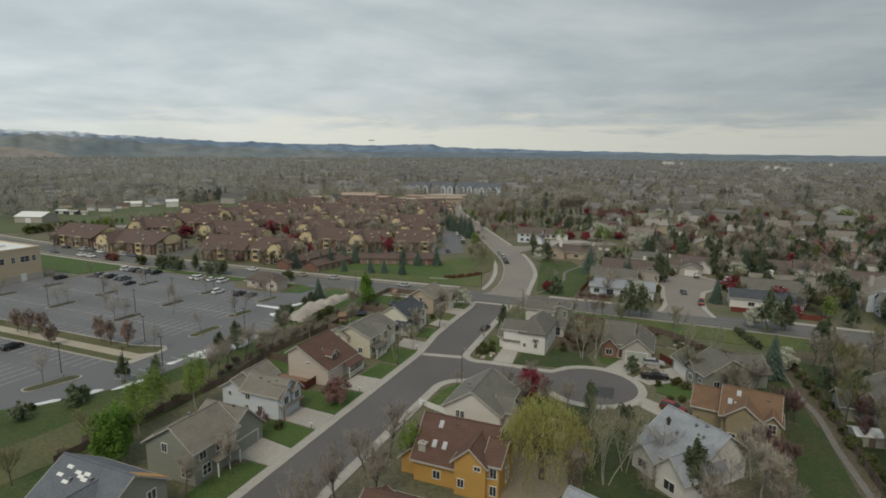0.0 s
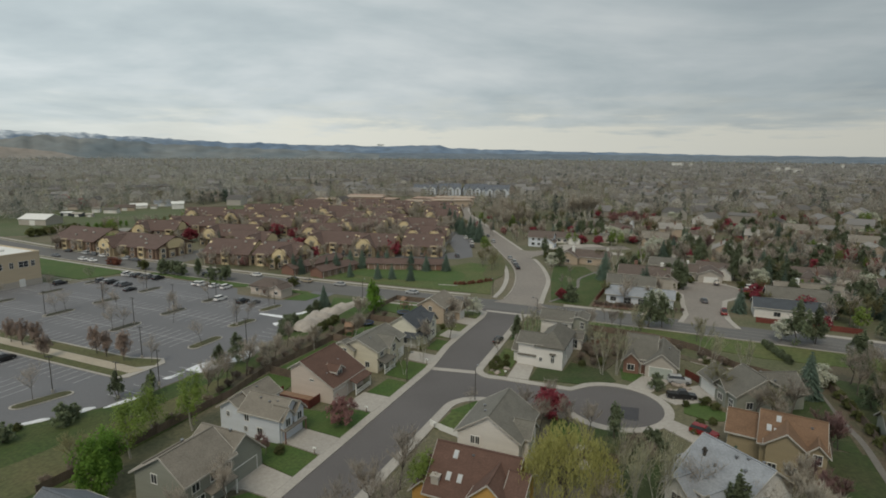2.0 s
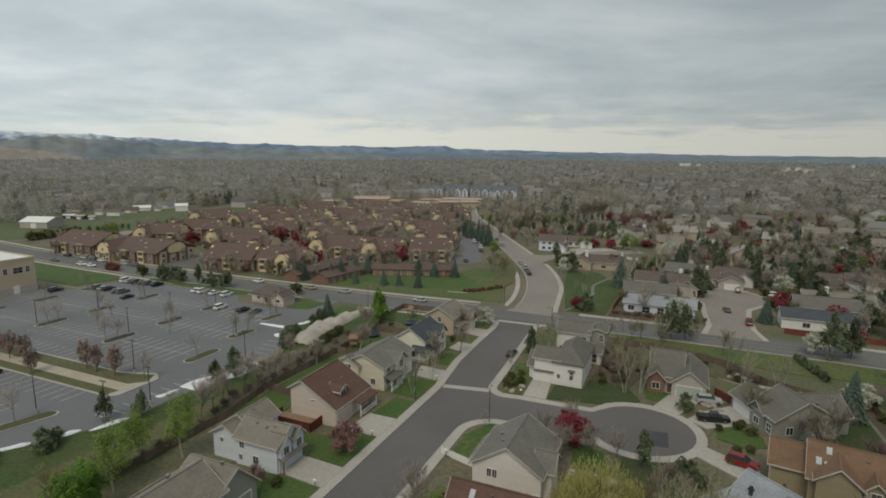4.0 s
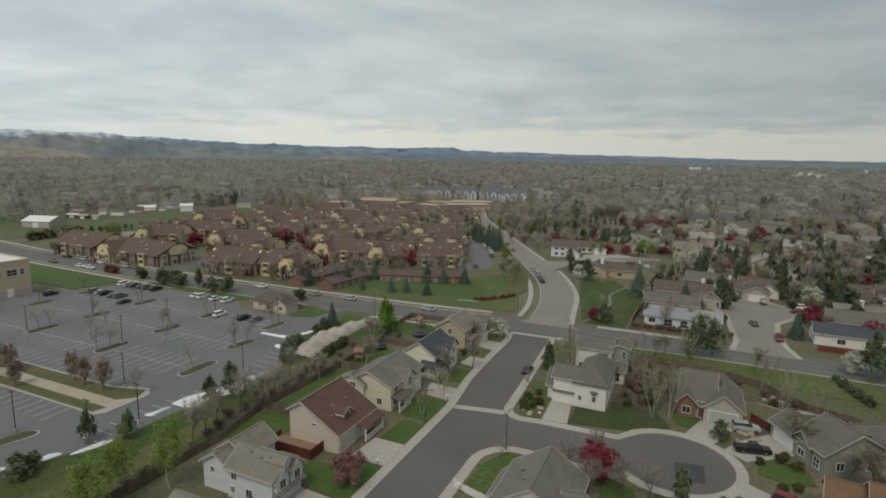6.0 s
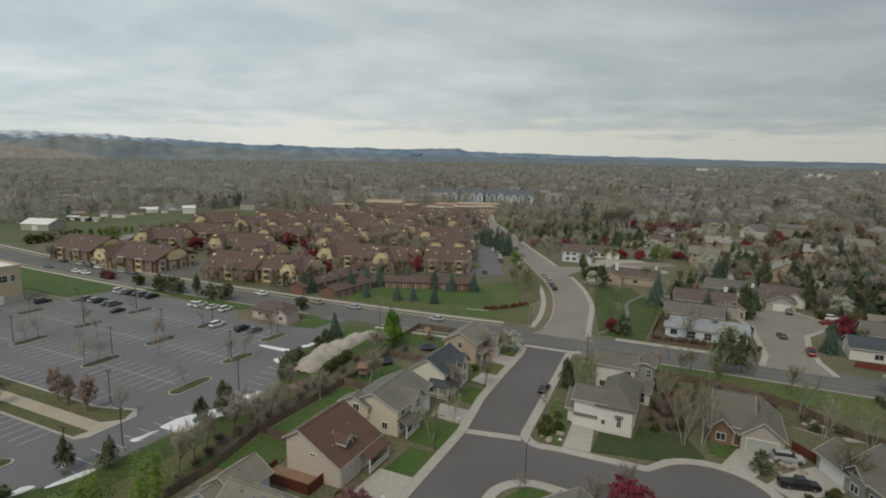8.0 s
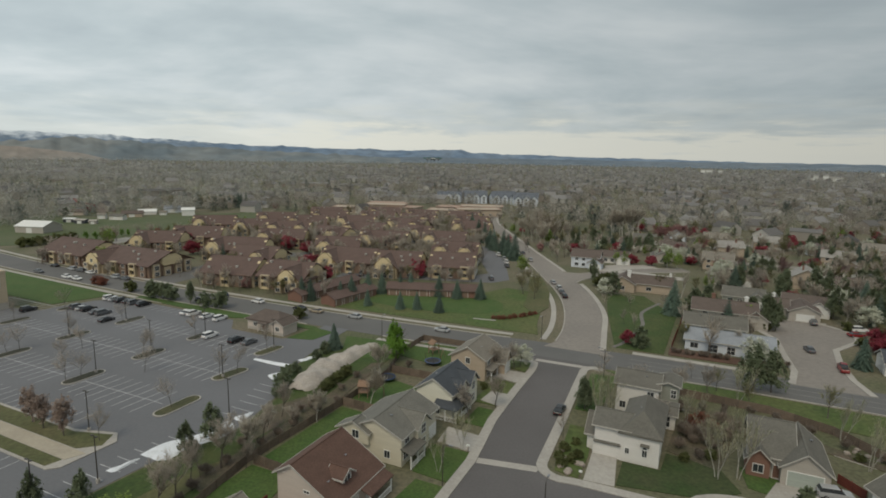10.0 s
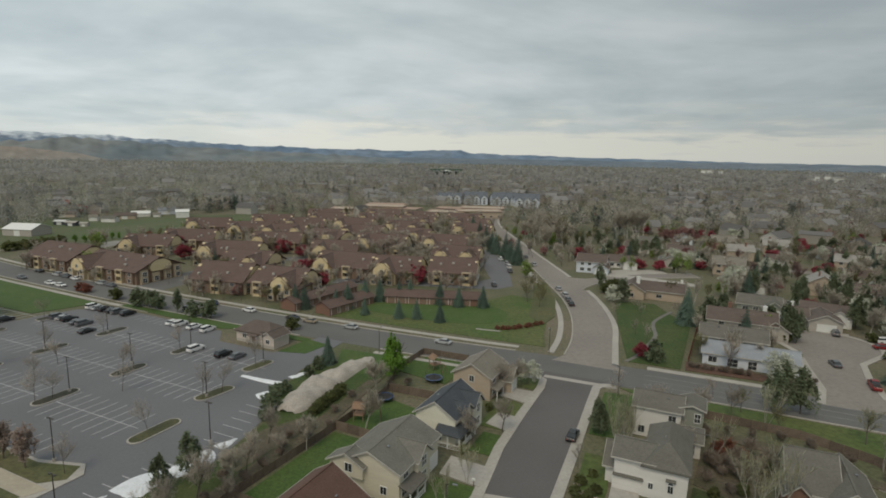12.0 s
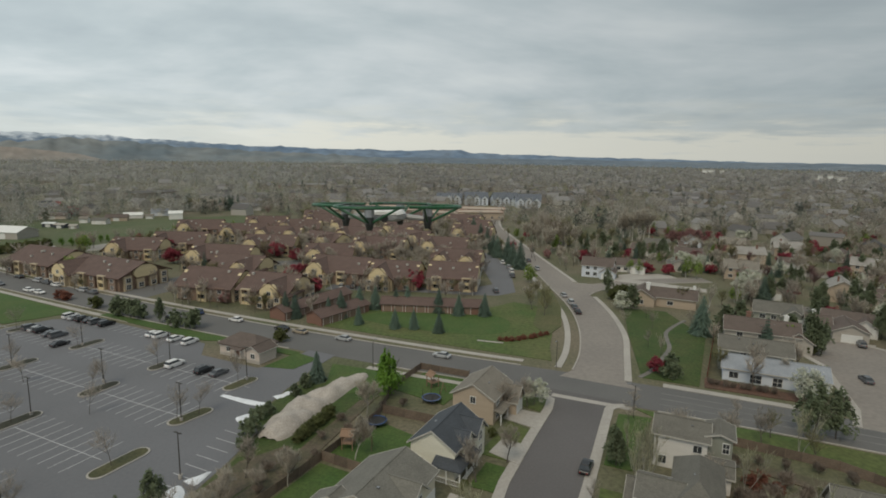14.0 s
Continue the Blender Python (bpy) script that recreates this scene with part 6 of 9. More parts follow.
def quads_mesh(name, c, u, v, mat):
    """Many small loose leaves: centres c with half sides u and v."""
    n = len(c)
    pts = np.stack([c - u - v, c + u - v, c + u + v, c - u + v], 1).reshape(-1, 3)
    me = bpy.data.meshes.new(name)
    me.vertices.add(4 * n)
    me.vertices.foreach_set("co", pts.astype(np.float32).ravel())
    me.loops.add(4 * n)
    me.loops.foreach_set("vertex_index", np.arange(4 * n, dtype=np.int32))
    me.polygons.add(n)
    me.polygons.foreach_set("loop_start", np.arange(0, 4 * n, 4, dtype=np.int32))
    me.materials.append(mat)
    me.update(calc_edges=True)
    return me


def soft_normals(me, nrm):
    """Shade loose leaves by the rounded crown that they make up; nrm: one direction for each vertex."""
    at = me.attributes.new("custom_normal", "FLOAT_VECTOR", "POINT")
    at.data.foreach_set("vector", unit(nrm).astype(np.float32).ravel())
    me.polygons.foreach_set("use_smooth", np.ones(len(me.polygons), dtype=bool))
    me.update()


def faced(tri, nrm):
    """Triangles wound so that each one's front looks the way its crown does."""
    back = (np.cross(tri[:, 1] - tri[:, 0], tri[:, 2] - tri[:, 0]) * nrm).sum(1) < 0
    tri[back] = tri[back][:, [0, 2, 1]]
    return tri


def tris_mesh(name, pts, mat):
    n = len(pts)
    me = bpy.data.meshes.new(name)
    me.vertices.add(3 * n)
    me.vertices.foreach_set("co", pts.reshape(-1, 3).astype(np.float32).ravel())
    me.loops.add(3 * n)
    me.loops.foreach_set("vertex_index", np.arange(3 * n, dtype=np.int32))
    me.polygons.add(n)
    me.polygons.foreach_set("loop_start", np.arange(0, 3 * n, 3, dtype=np.int32))
    me.materials.append(mat)
    me.update(calc_edges=True)
    return me


def unit(v):
    return v / np.maximum(np.linalg.norm(v, axis=-1, keepdims=True), 1e-6)


def grow(seed, height, spread, forks, start=0.28, gnarl=0.28, rise=0.55, trunk_r=0.17, stems=1):
    """A branching skeleton: limbs as (from, to, radius, radius, level)."""
    rng = random.Random(seed)
    limbs = []

    def shoot(p, d, length, r, level):
        steps = 3 if level < 2 else 2
        for i in range(steps):
            d = (d + Vector((rng.uniform(-1, 1), rng.uniform(-1, 1), rng.uniform(-0.3, 0.6))) * gnarl * 0.6).normalized()
            q = p + d * length / steps
            limbs.append((p, q, r, r * 0.8, level))
            p, r = q, r * 0.8
            if level < forks and (level > 0 or i > 0 or start < 0.1):
                for _ in range(3 if level == 0 else 2):
                    k = rng.uniform(0, 2 * math.pi)
                    side = Vector((math.cos(k), math.sin(k), 0)) * spread + Vector((0, 0, rise))
                    shoot(p, (d * 0.55 + side).normalized(), length * rng.uniform(0.45, 0.62), r * 0.6, level + 1)
        if level < forks:
            shoot(p, d, length * 0.55, r * 0.75, level + 1)

    for s in range(stems):
        k = 2 * math.pi * s / stems + rng.uniform(0, 1)
        lean = Vector((math.cos(k), math.sin(k), 0)) * (0.28 if stems > 1 else 0.05)
        shoot(Vector((lean.x * 1.2, lean.y * 1.2, -0.15)), (Vector((0, 0, 1)) + lean).normalized(), height * (0.62 if stems == 1 else 0.66), trunk_r, 0)
    top = max(q.z for p, q, *_ in limbs)
    k = height * 0.93 / top
    return [(p * k, q * k, r, s, lv) for p, q, r, s, lv in limbs]


def trunk_and_twigs(seed, height, spread, forks, bark, twig_mat, twigs, twig_len, twig_w, trunk_r=0.17, stems=1, rise=0.55, droop=0.0, gnarl=0.28):
    limbs = grow(seed, height, spread, forks, gnarl=gnarl, trunk_r=trunk_r, stems=stems, rise=rise)
    sh = Shape()
    for p, q, r, s, lv in limbs:
        if lv < 2:
            sh.tube(p, q, max(r, 0.03), max(s, 0.025), 5 if lv == 0 else 3)
    trunk = sh.mesh("trunk", bark)
    rng = np.random.default_rng(seed)
    ends = [(p, q, r, s) for p, q, r, s, lv in limbs if lv >= 2]
    tri = []
    for p, q, r, s in ends:
        w0 = np.array(unit(np.cross(np.array(q - p), rng.normal(size=3)))) * max(r, 0.03)
        tri.append([np.array(p) - w0, np.array(p) + w0, np.array(q)])
    base = [e for e in limbs if e[4] >= 1]
    pick = rng.integers(0, len(base), twigs)
    f = rng.uniform(0, 1, twigs)[:, None]
    P = np.array([base[i][0] for i in pick])
    Q = np.array([base[i][1] for i in pick])
    o = P * (1 - f) + Q * f
    d = unit(unit(Q - P) * 0.7 + rng.normal(size=(twigs, 3)) * 0.75 + np.array([0, 0, 0.25 - droop]))
    ln = rng.uniform(0.5, 1.3, (twigs, 1)) * twig_len
    side = unit(np.cross(d, o - np.array([0, 0, height * 0.5]) + np.array([0, 0, height * 0.6]) + rng.normal(size=(twigs, 3)) * height * 0.12)) * twig_w
    t = np.stack([o - side, o + side, o + d * ln], 1)
    t = np.concatenate([np.array(tri).reshape(-1, 3, 3), t]) if tri else t
    c = t.mean(1)
    out = unit(c - np.array([0, 0, height * 0.5])) * 0.5 + np.array([0, 0, 0.75]) + rng.normal(size=c.shape) * 0.3
    crown = tris_mesh("crown", faced(t, out), twig_mat)
    soft_normals(crown, np.repeat(out, 3, 0))
    return trunk, crown


def lobes(rng, n, shape):
    """Points on the skins of many small clumps that fill a crown of the given shape."""
    k = 64
    c = unit(rng.normal(size=(k, 3))) * rng.uniform(0.1, 0.9, (k, 1)) ** 0.6
    r = rng.uniform(0.16, 0.32, k)
    i = rng.integers(0, k, n)
    p = c[i] + unit(rng.normal(size=(n, 3))) * r[i][:, None] * rng.uniform(0.25, 1.1, (n, 1))
    return shape(p)


def leafy(seed, height, wide, low, n, size, bark, leaf, trunk_r=0.16, stems=1, taper=0.0):
    rng = np.random.default_rng(seed)
    lift = (height - low) / 2
    p = lobes(rng, n, lambda q: q * np.array([wide, wide, lift]) * np.where(q[:, 2:3] > 0, np.array([0.86, 0.86, 1.0]), 1.0) + np.array([0, 0, low + lift]))
    if taper:
        k = 1 - taper * np.clip((p[:, 2:3] - low) / (height - low), 0, 1)
        p[:, :2] *= k
    s = rng.uniform(0.6, 1.3, (n, 1)) * size
    out = unit((p - np.array([0, 0, low + lift * 0.8])) / np.array([wide, wide, lift])) * 0.55 + np.array([0, 0, 0.75]) + rng.normal(size=(n, 3)) * 0.4
    lie = unit(unit(out) + rng.normal(size=(n, 3)) * 0.32)
    u = unit(np.cross(lie, rng.normal(size=(n, 3))))
    v = np.cross(lie, u)
    crown = quads_mesh("crown", p, u * s, v * s * 0.7, leaf)
    soft_normals(crown, np.repeat(out, 4, 0))
    sh = Shape()
    for a, b, r, t, lv in grow(seed, height * 0.9, 0.6, 2, trunk_r=trunk_r, stems=stems):
        if lv < 2:
            sh.tube(a, b, max(r, 0.03), max(t, 0.02), 5)
    return sh.mesh("trunk", bark), crown


def weeping(seed, height, spread, strands, leaf, bark):
    """A willow: limbs arching out of a short trunk, with long hanging strands of leaf."""
    rng = np.random.default_rng(seed)
    ang = rng.uniform(0, 2 * math.pi, strands)
    out = np.sqrt(rng.uniform(0.02, 1, strands))
    top = height * (1.0 - 0.42 * out ** 2.2) * rng.uniform(0.74, 1.0, strands)
    drop = height * rng.uniform(0.16, 0.52, strands) * (0.5 + 0.5 * out)
    n = 13
    s = np.linspace(0, 1, n)[None]
    r = spread * (out[:, None] * (0.9 + 0.12 * s)) * (1 + 0.12 * np.sin(ang * 5 + seed))[:, None]
    p = np.stack([np.cos(ang)[:, None] * r, np.sin(ang)[:, None] * r, np.maximum(top[:, None] - drop[:, None] * s ** 1.2, 0.6)], -1).reshape(-1, 3)
    p += rng.normal(size=p.shape) * np.array([0.16, 0.16, 0.22])
    m = len(p)
    u = unit(rng.normal(size=(m, 3)) * np.array([0.35, 0.35, 0.2]) + np.array([0, 0, 1.0])) * rng.uniform(0.12, 0.26, (m, 1))
    v = unit(np.cross(u, rng.normal(size=(m, 3)))) * 0.03
    crown = quads_mesh("crown", p, u, v, leaf)
    sh = Shape()
    for a, b, r0, t0, lv in grow(seed, height * 0.8, 0.9, 2, trunk_r=0.3):
        if lv < 3:
            sh.tube(a, b, max(r0, 0.03), max(t0, 0.02), 6)
    return sh.mesh("trunk", bark), crown


def conifer(seed, height, wide, bark, leaf, layers=17, round_top=False):
    rng = np.random.default_rng(seed)
    tri = []
    for i in range(layers):
        z = height * (0.05 + 0.93 * i / layers)
        s = 1 - i / layers
        reach = wide * ((s ** 0.8) if not round_top else math.sqrt(max(0.05, 1 - (i / layers * 1.5 - 0.5) ** 2)))
        n = int(9 + 8 * s)
        for j in range(n):
            k = 2 * math.pi * (j + rng.uniform(-0.3, 0.3)) / n + i * 0.7
            r = reach * rng.uniform(0.72, 1.12)
            d = np.array([math.cos(k), math.sin(k), 0])
            q = np.array([-math.sin(k), math.cos(k), 0])
            root = np.array([0, 0, z + height * 0.035])
            for m in range(5):
                f0 = m / 5
                f1 = f0 + rng.uniform(0.28, 0.42)
                c0 = root + d * r * f0 + np.array([0, 0, -0.28 * r * f0 ** 1.5])
                c1 = root + d * r * min(f1, 1.08) + np.array([0, 0, -0.30 * r * f1 ** 1.5 + rng.uniform(-0.1, 0.16)])
                wd = (0.10 + 0.17 * r * (1 - f0 * 0.6)) * rng.uniform(0.8, 1.2)
                sw = rng.uniform(-0.6, 0.6) * wd
                tri.append([c0 - q * wd * 0.7 + np.array([0, 0, -0.06]), c0 + q * wd * 0.7 + np.array([0, 0, -0.06]), c1 + q * sw])
                tri.append([c0 - q * wd, c0 + np.array([0, 0, 0.16]), c1 - q * wd * 0.9 + np.array([0, 0, -0.22])])
                tri.append([c0 + q * wd, c1 + q * wd * 0.9 + np.array([0, 0, -0.22]), c0 + np.array([0, 0, 0.16])])
    return Shape().tube((0, 0, -0.15), (0, 0, height * 0.96), 0.16, 0.03, 6).mesh("trunk", bark), tris_mesh("crown", np.array(tri), leaf)


L_TWIG = leaf_material("grey_brown_twigs", (0.44, 0.395, 0.34), (0.335, 0.295, 0.25), 0.2)
L_TWIG_PALE = leaf_material("pale_twigs", (0.54, 0.495, 0.42), (0.43, 0.39, 0.33), 0.15)
L_ASPEN = leaf_material("aspen_catkin_twigs", (0.43, 0.42, 0.29), (0.33, 0.32, 0.22), 0.15)
L_DUSK = leaf_material("dusky_purple_twigs", (0.30, 0.195, 0.185), (0.22, 0.14, 0.135), 0.15)
L_TWIG_BUD = leaf_material("budding_twigs", (0.29, 0.285, 0.14), (0.21, 0.19, 0.11), 0.2)
L_GREEN = leaf_material("fresh_green_leaves", (0.18, 0.31, 0.055), (0.125, 0.235, 0.04), 0.12)
L_LIME = leaf_material("young_yellow_green_leaves", (0.26, 0.345, 0.09), (0.19, 0.265, 0.065), 0.12)
L_WILLOW = leaf_material("willow_catkins", (0.43, 0.415, 0.15), (0.33, 0.32, 0.115), 0.1)
L_RED = leaf_material("crimson_leaves", (0.36, 0.075, 0.10), (0.27, 0.055, 0.075), 0.2)
L_PLUM = leaf_material("dusky_pink_blossom", (0.38, 0.215, 0.205), (0.28, 0.15, 0.145), 0.15)
L_BLOSSOM = leaf_material("white_blossom", (0.66, 0.66, 0.58), (0.48, 0.50, 0.40), 0.1)
L_SPRUCE = leaf_material("blue_green_needles", (0.155, 0.215, 0.17), (0.11, 0.16, 0.125), 0.22)
L_PINE = leaf_material("dark_green_needles", (0.185, 0.22, 0.135), (0.14, 0.17, 0.10), 0.2)
L_RUST = leaf_material("rusty_leaves", (0.37, 0.295, 0.25), (0.30, 0.235, 0.20), 0.12)
L_SHRUB = leaf_material("brown_shrub_twigs", (0.31, 0.26, 0.215), (0.235, 0.195, 0.16), 0.2)
L_DOGWOOD = leaf_material("red_brown_twigs", (0.27, 0.11, 0.075), (0.20, 0.085, 0.06), 0.15)
L_OLIVE = leaf_material("olive_shrub_leaves", (0.16, 0.175, 0.07), (0.105, 0.12, 0.048), 0.25)

# every kind stands ten metres high as built, and is scaled where it stands
KINDS = {
    "bare": ([trunk_and_twigs(s, 10, 0.75, 3, M_BARK, L_TWIG, 1350, 1.0, 0.03) for s in (1, 2, 3, 4)], "bare grey-brown deciduous tree with fine twigs", "tree"),
    "bud": ([trunk_and_twigs(s, 10, 0.8, 3, M_BARK, L_TWIG_BUD, 1200, 0.9, 0.03) for s in (11, 12)], "deciduous tree with yellow-green buds on bare twigs", "tree"),
    "aspen": ([trunk_and_twigs(s, 10, 0.32, 2, M_PALE_BARK, L_ASPEN, 620, 0.9, 0.028, 0.07, 3, 0.9) for s in (21, 22)], "pale-barked aspen clump with bare upright limbs", "tree"),
    "pale": ([trunk_and_twigs(s, 10, 0.7, 3, M_PALE_BARK, L_TWIG_PALE, 2600, 1.0, 0.045, 0.15) for s in (25, 26, 27)], "pale bare tree with a haze of fine twigs", "tree"),
    "thin": ([trunk_and_twigs(s, 10, 0.85, 3, M_BARK, L_TWIG, 700, 1.2, 0.014, 0.09, rise=0.45, gnarl=0.12) for s in (31, 32, 33)], "slender young bare tree", "tree"),
    "green": ([leafy(s, 10, 3.1, 0.6, 3800, 0.13, M_BARK, L_GREEN) for s in (41, 42)], "tree in fresh bright green leaf", "tree"),
    "lime": ([leafy(s, 10, 2.8, 1.6, 3000, 0.095, M_PALE_BARK, L_LIME) for s in (51, 52)], "tree in young yellow-green leaf", "tree"),
    "willow": ([weeping(s, 10, 4.6, 480, L_WILLOW, M_BARK) for s in (61, 62)], "broad willow hazed with yellow catkins", "tree"),
    "red": ([leafy(s, 10, 6.4, 0.8, 5200, 0.25, M_BARK, L_RED) for s in (71, 72)], "round tree in full crimson leaf", "tree"),
    "plum": ([leafy(s, 10, 5.6, 1.0, 2600, 0.22, M_BARK, L_PLUM) for s in (81, 82)], "rounded plum tree in dusky pink blossom", "tree"),
    "blossom": ([leafy(s, 10, 5.4, 1.6, 2600, 0.22, M_BARK, L_BLOSSOM) for s in (91, 92)], "pear tree covered in white blossom", "tree"),
    "spruce": ([conifer(s, 10, 3.1, M_BARK, L_SPRUCE, 15) for s in (101, 102, 103)], "dense blue-green spruce tree on open ground", "tree"),
    "pine": ([leafy(s, 10, 4.0, 0.4, 2400, 0.19, M_BARK, L_PINE, taper=0.6) for s in (111, 112, 113)], "broad dark green pine tree", "tree"),
    "column_pine": ([leafy(s, 10, 2.6, 0.4, 1900, 0.19, M_BARK, L_PINE, taper=0.4) for s in (115, 116)], "tall narrow dark green pine tree", "tree"),
    "dusky": ([trunk_and_twigs(s, 10, 0.85, 3, M_BARK, L_DUSK, 2200, 0.9, 0.04) for s in (85, 86)], "spreading tree with dusky purple-brown buds", "tree"),
    "rust": ([leafy(s, 10, 2.7, 1.7, 2000, 0.17, M_BARK, L_RUST) for s in (121, 122)], "small upright tree in rusty leaf", "tree"),
    "cone_green": ([leafy(s, 10, 3.7, 0.3, 4200, 0.14, M_BARK, L_GREEN, taper=0.72) for s in (45, 46)], "dense pyramid-shaped tree in fresh green leaf", "tree"),
    "dogwood": ([leafy(s, 10, 8.0, 0.0, 1100, 0.5, M_BARK, L_DOGWOOD) for s in (145, 146)], "low red-brown twiggy shrub in the park lawn", "shrub"),
    "shrub": ([trunk_and_twigs(s, 10, 1.0, 2, M_BARK, L_SHRUB, 1500, 3.2, 0.16, 0.14, 4, 0.35) for s in (141, 142, 143)], "low brown leafless garden shrub", "shrub"),
    "bush": ([leafy(s, 10, 6.5, 0.0, 1100, 0.6, M_BARK, L_OLIVE) for s in (151, 152)], "round olive-green shrub in a garden", "shrub"),
    "juniper": ([leafy(s, 10, 4.8, 0.1, 1300, 0.42, M_BARK, L_PINE) for s in (161, 162)], "dense dark evergreen garden shrub", "shrub"),
}
# lighter builds of the same kinds, for the groves
LIGHT = {
    "bare": [trunk_and_twigs(s, 10, 0.85, 2, M_BARK, L_TWIG, 520, 1.25, 0.075) for s in (201, 202, 203, 204)],
    "bud": [trunk_and_twigs(s, 10, 0.85, 2, M_BARK, L_TWIG_BUD, 560, 1.15, 0.08) for s in (211, 212)],
    "aspen": [trunk_and_twigs(s, 10, 0.4, 2, M_PALE_BARK, L_TWIG_PALE, 500, 1.0, 0.05, 0.13, 3, 0.9) for s in (221, 222)],
    "pale": [trunk_and_twigs(s, 10, 0.7, 2, M_PALE_BARK, L_TWIG_PALE, 520, 1.15, 0.07) for s in (225, 226, 227)],
    "thin": [trunk_and_twigs(s, 10, 0.6, 2, M_BARK, L_TWIG, 420, 1.1, 0.045, 0.12) for s in (231, 232)],
    "lime": [leafy(s, 10, 3.6, 1.2, 700, 0.3, M_PALE_BARK, L_LIME) for s in (251, 252)],
    "red": [leafy(s, 10, 5.6, 1.0, 700, 0.44, M_BARK, L_RED) for s in (271, 272)],
    "plum": [leafy(s, 10, 5.2, 1.0, 700, 0.42, M_BARK, L_PLUM) for s in (281, 282)],
    "blossom": [leafy(s, 10, 5.4, 1.0, 800, 0.42, M_BARK, L_BLOSSOM) for s in (291, 292)],
    "spruce": [conifer(s, 10, 2.5, M_BARK, L_SPRUCE, 11) for s in (301, 302)],
    "pine": [leafy(s, 10, 4.0, 0.3, 560, 0.4, M_BARK, L_PINE, taper=0.62) for s in (311, 312)],
    "rust": [leafy(s, 10, 4.0, 1.0, 600, 0.4, M_BARK, L_RUST) for s in (321,)],
}
tree_rng = random.Random(77)


def tree(kind, a, b, h, z=0.0, world=False):
    meshes, label, category = KINDS[kind]
    tr, cr = meshes[tree_rng.randrange(len(meshes))]
    x, y = (a, b) if world else xy(a, b)
    t = thing("tree" if category == "tree" else "shrub", pose(x, y, z, 0, 0, tree_rng.uniform(0, 360)), label, category, category + "s")
    k = h / 10
    t.scale = (k * tree_rng.uniform(0.92, 1.08), k * tree_rng.uniform(0.92, 1.08), k)
    part("trunk", tr, t)
    part("crown", cr, t)


def poly_arrays(me):
    co = np.empty(3 * len(me.vertices), np.float32)
    me.vertices.foreach_get("co", co)
    lv = np.empty(len(me.loops), np.int32)
    me.loops.foreach_get("vertex_index", lv)
    ls = np.empty(len(me.polygons), np.int32)
    me.polygons.foreach_get("loop_start", ls)
    nrm = None
    if "custom_normal" in me.attributes:
        nrm = np.empty(3 * len(me.vertices), np.float32)
        me.attributes["custom_normal"].data.foreach_get("vector", nrm)
        nrm = nrm.reshape(-1, 3)
    return co.reshape(-1, 3), lv, ls, nrm


class Grove:
    """Many trees joined into one mesh for each look of trunk and crown."""

    def __init__(self):
        self.got = {}

    def tree(self, kind, x, y, h, full=False):
        meshes = KINDS[kind][0] if full else LIGHT[kind]
        k = h / 10
        turn = tree_rng.uniform(0, 2 * math.pi)
        c, s = math.cos(turn) * k, math.sin(turn) * k
        m = np.array([[c, -s, 0], [s, c, 0], [0, 0, k]], np.float32)
        for me in meshes[tree_rng.randrange(len(meshes))]:
            co, lv, ls, nrm = poly_arrays(me)
            self.got.setdefault((kind, me.name.split(".")[0], me.materials[0].name), []).append((co @ m.T + np.array([x, y, 0], np.float32), lv, ls, None if nrm is None else nrm @ m.T))

    def build(self, where):
        for (kind, what, mat), rows in self.got.items():
            nv = nl = 0
            cos, lvs, lss, nrms = [], [], [], []
            for co, lv, ls, nrm in rows:
                if nrm is not None:
                    nrms.append(nrm)
                cos.append(co)
                lvs.append(lv + nv)
                lss.append(ls + nl)
                nv += len(co)
                nl += len(lv)
            me = bpy.data.meshes.new("grove")
            me.vertices.add(nv)
            me.vertices.foreach_set("co", np.concatenate(cos).ravel())
            me.loops.add(nl)
            me.loops.foreach_set("vertex_index", np.concatenate(lvs))
            ls = np.concatenate(lss)
            me.polygons.add(len(ls))
            me.polygons.foreach_set("loop_start", ls)
            me.materials.append(bpy.data.materials[mat])
            me.update(calc_edges=True)
            if nrms:
                soft_normals(me, np.concatenate(nrms))
            tagged(new("grove_" + what + "s", me), KINDS[kind][1] + ", many " + where, "trees", kind="stuff")


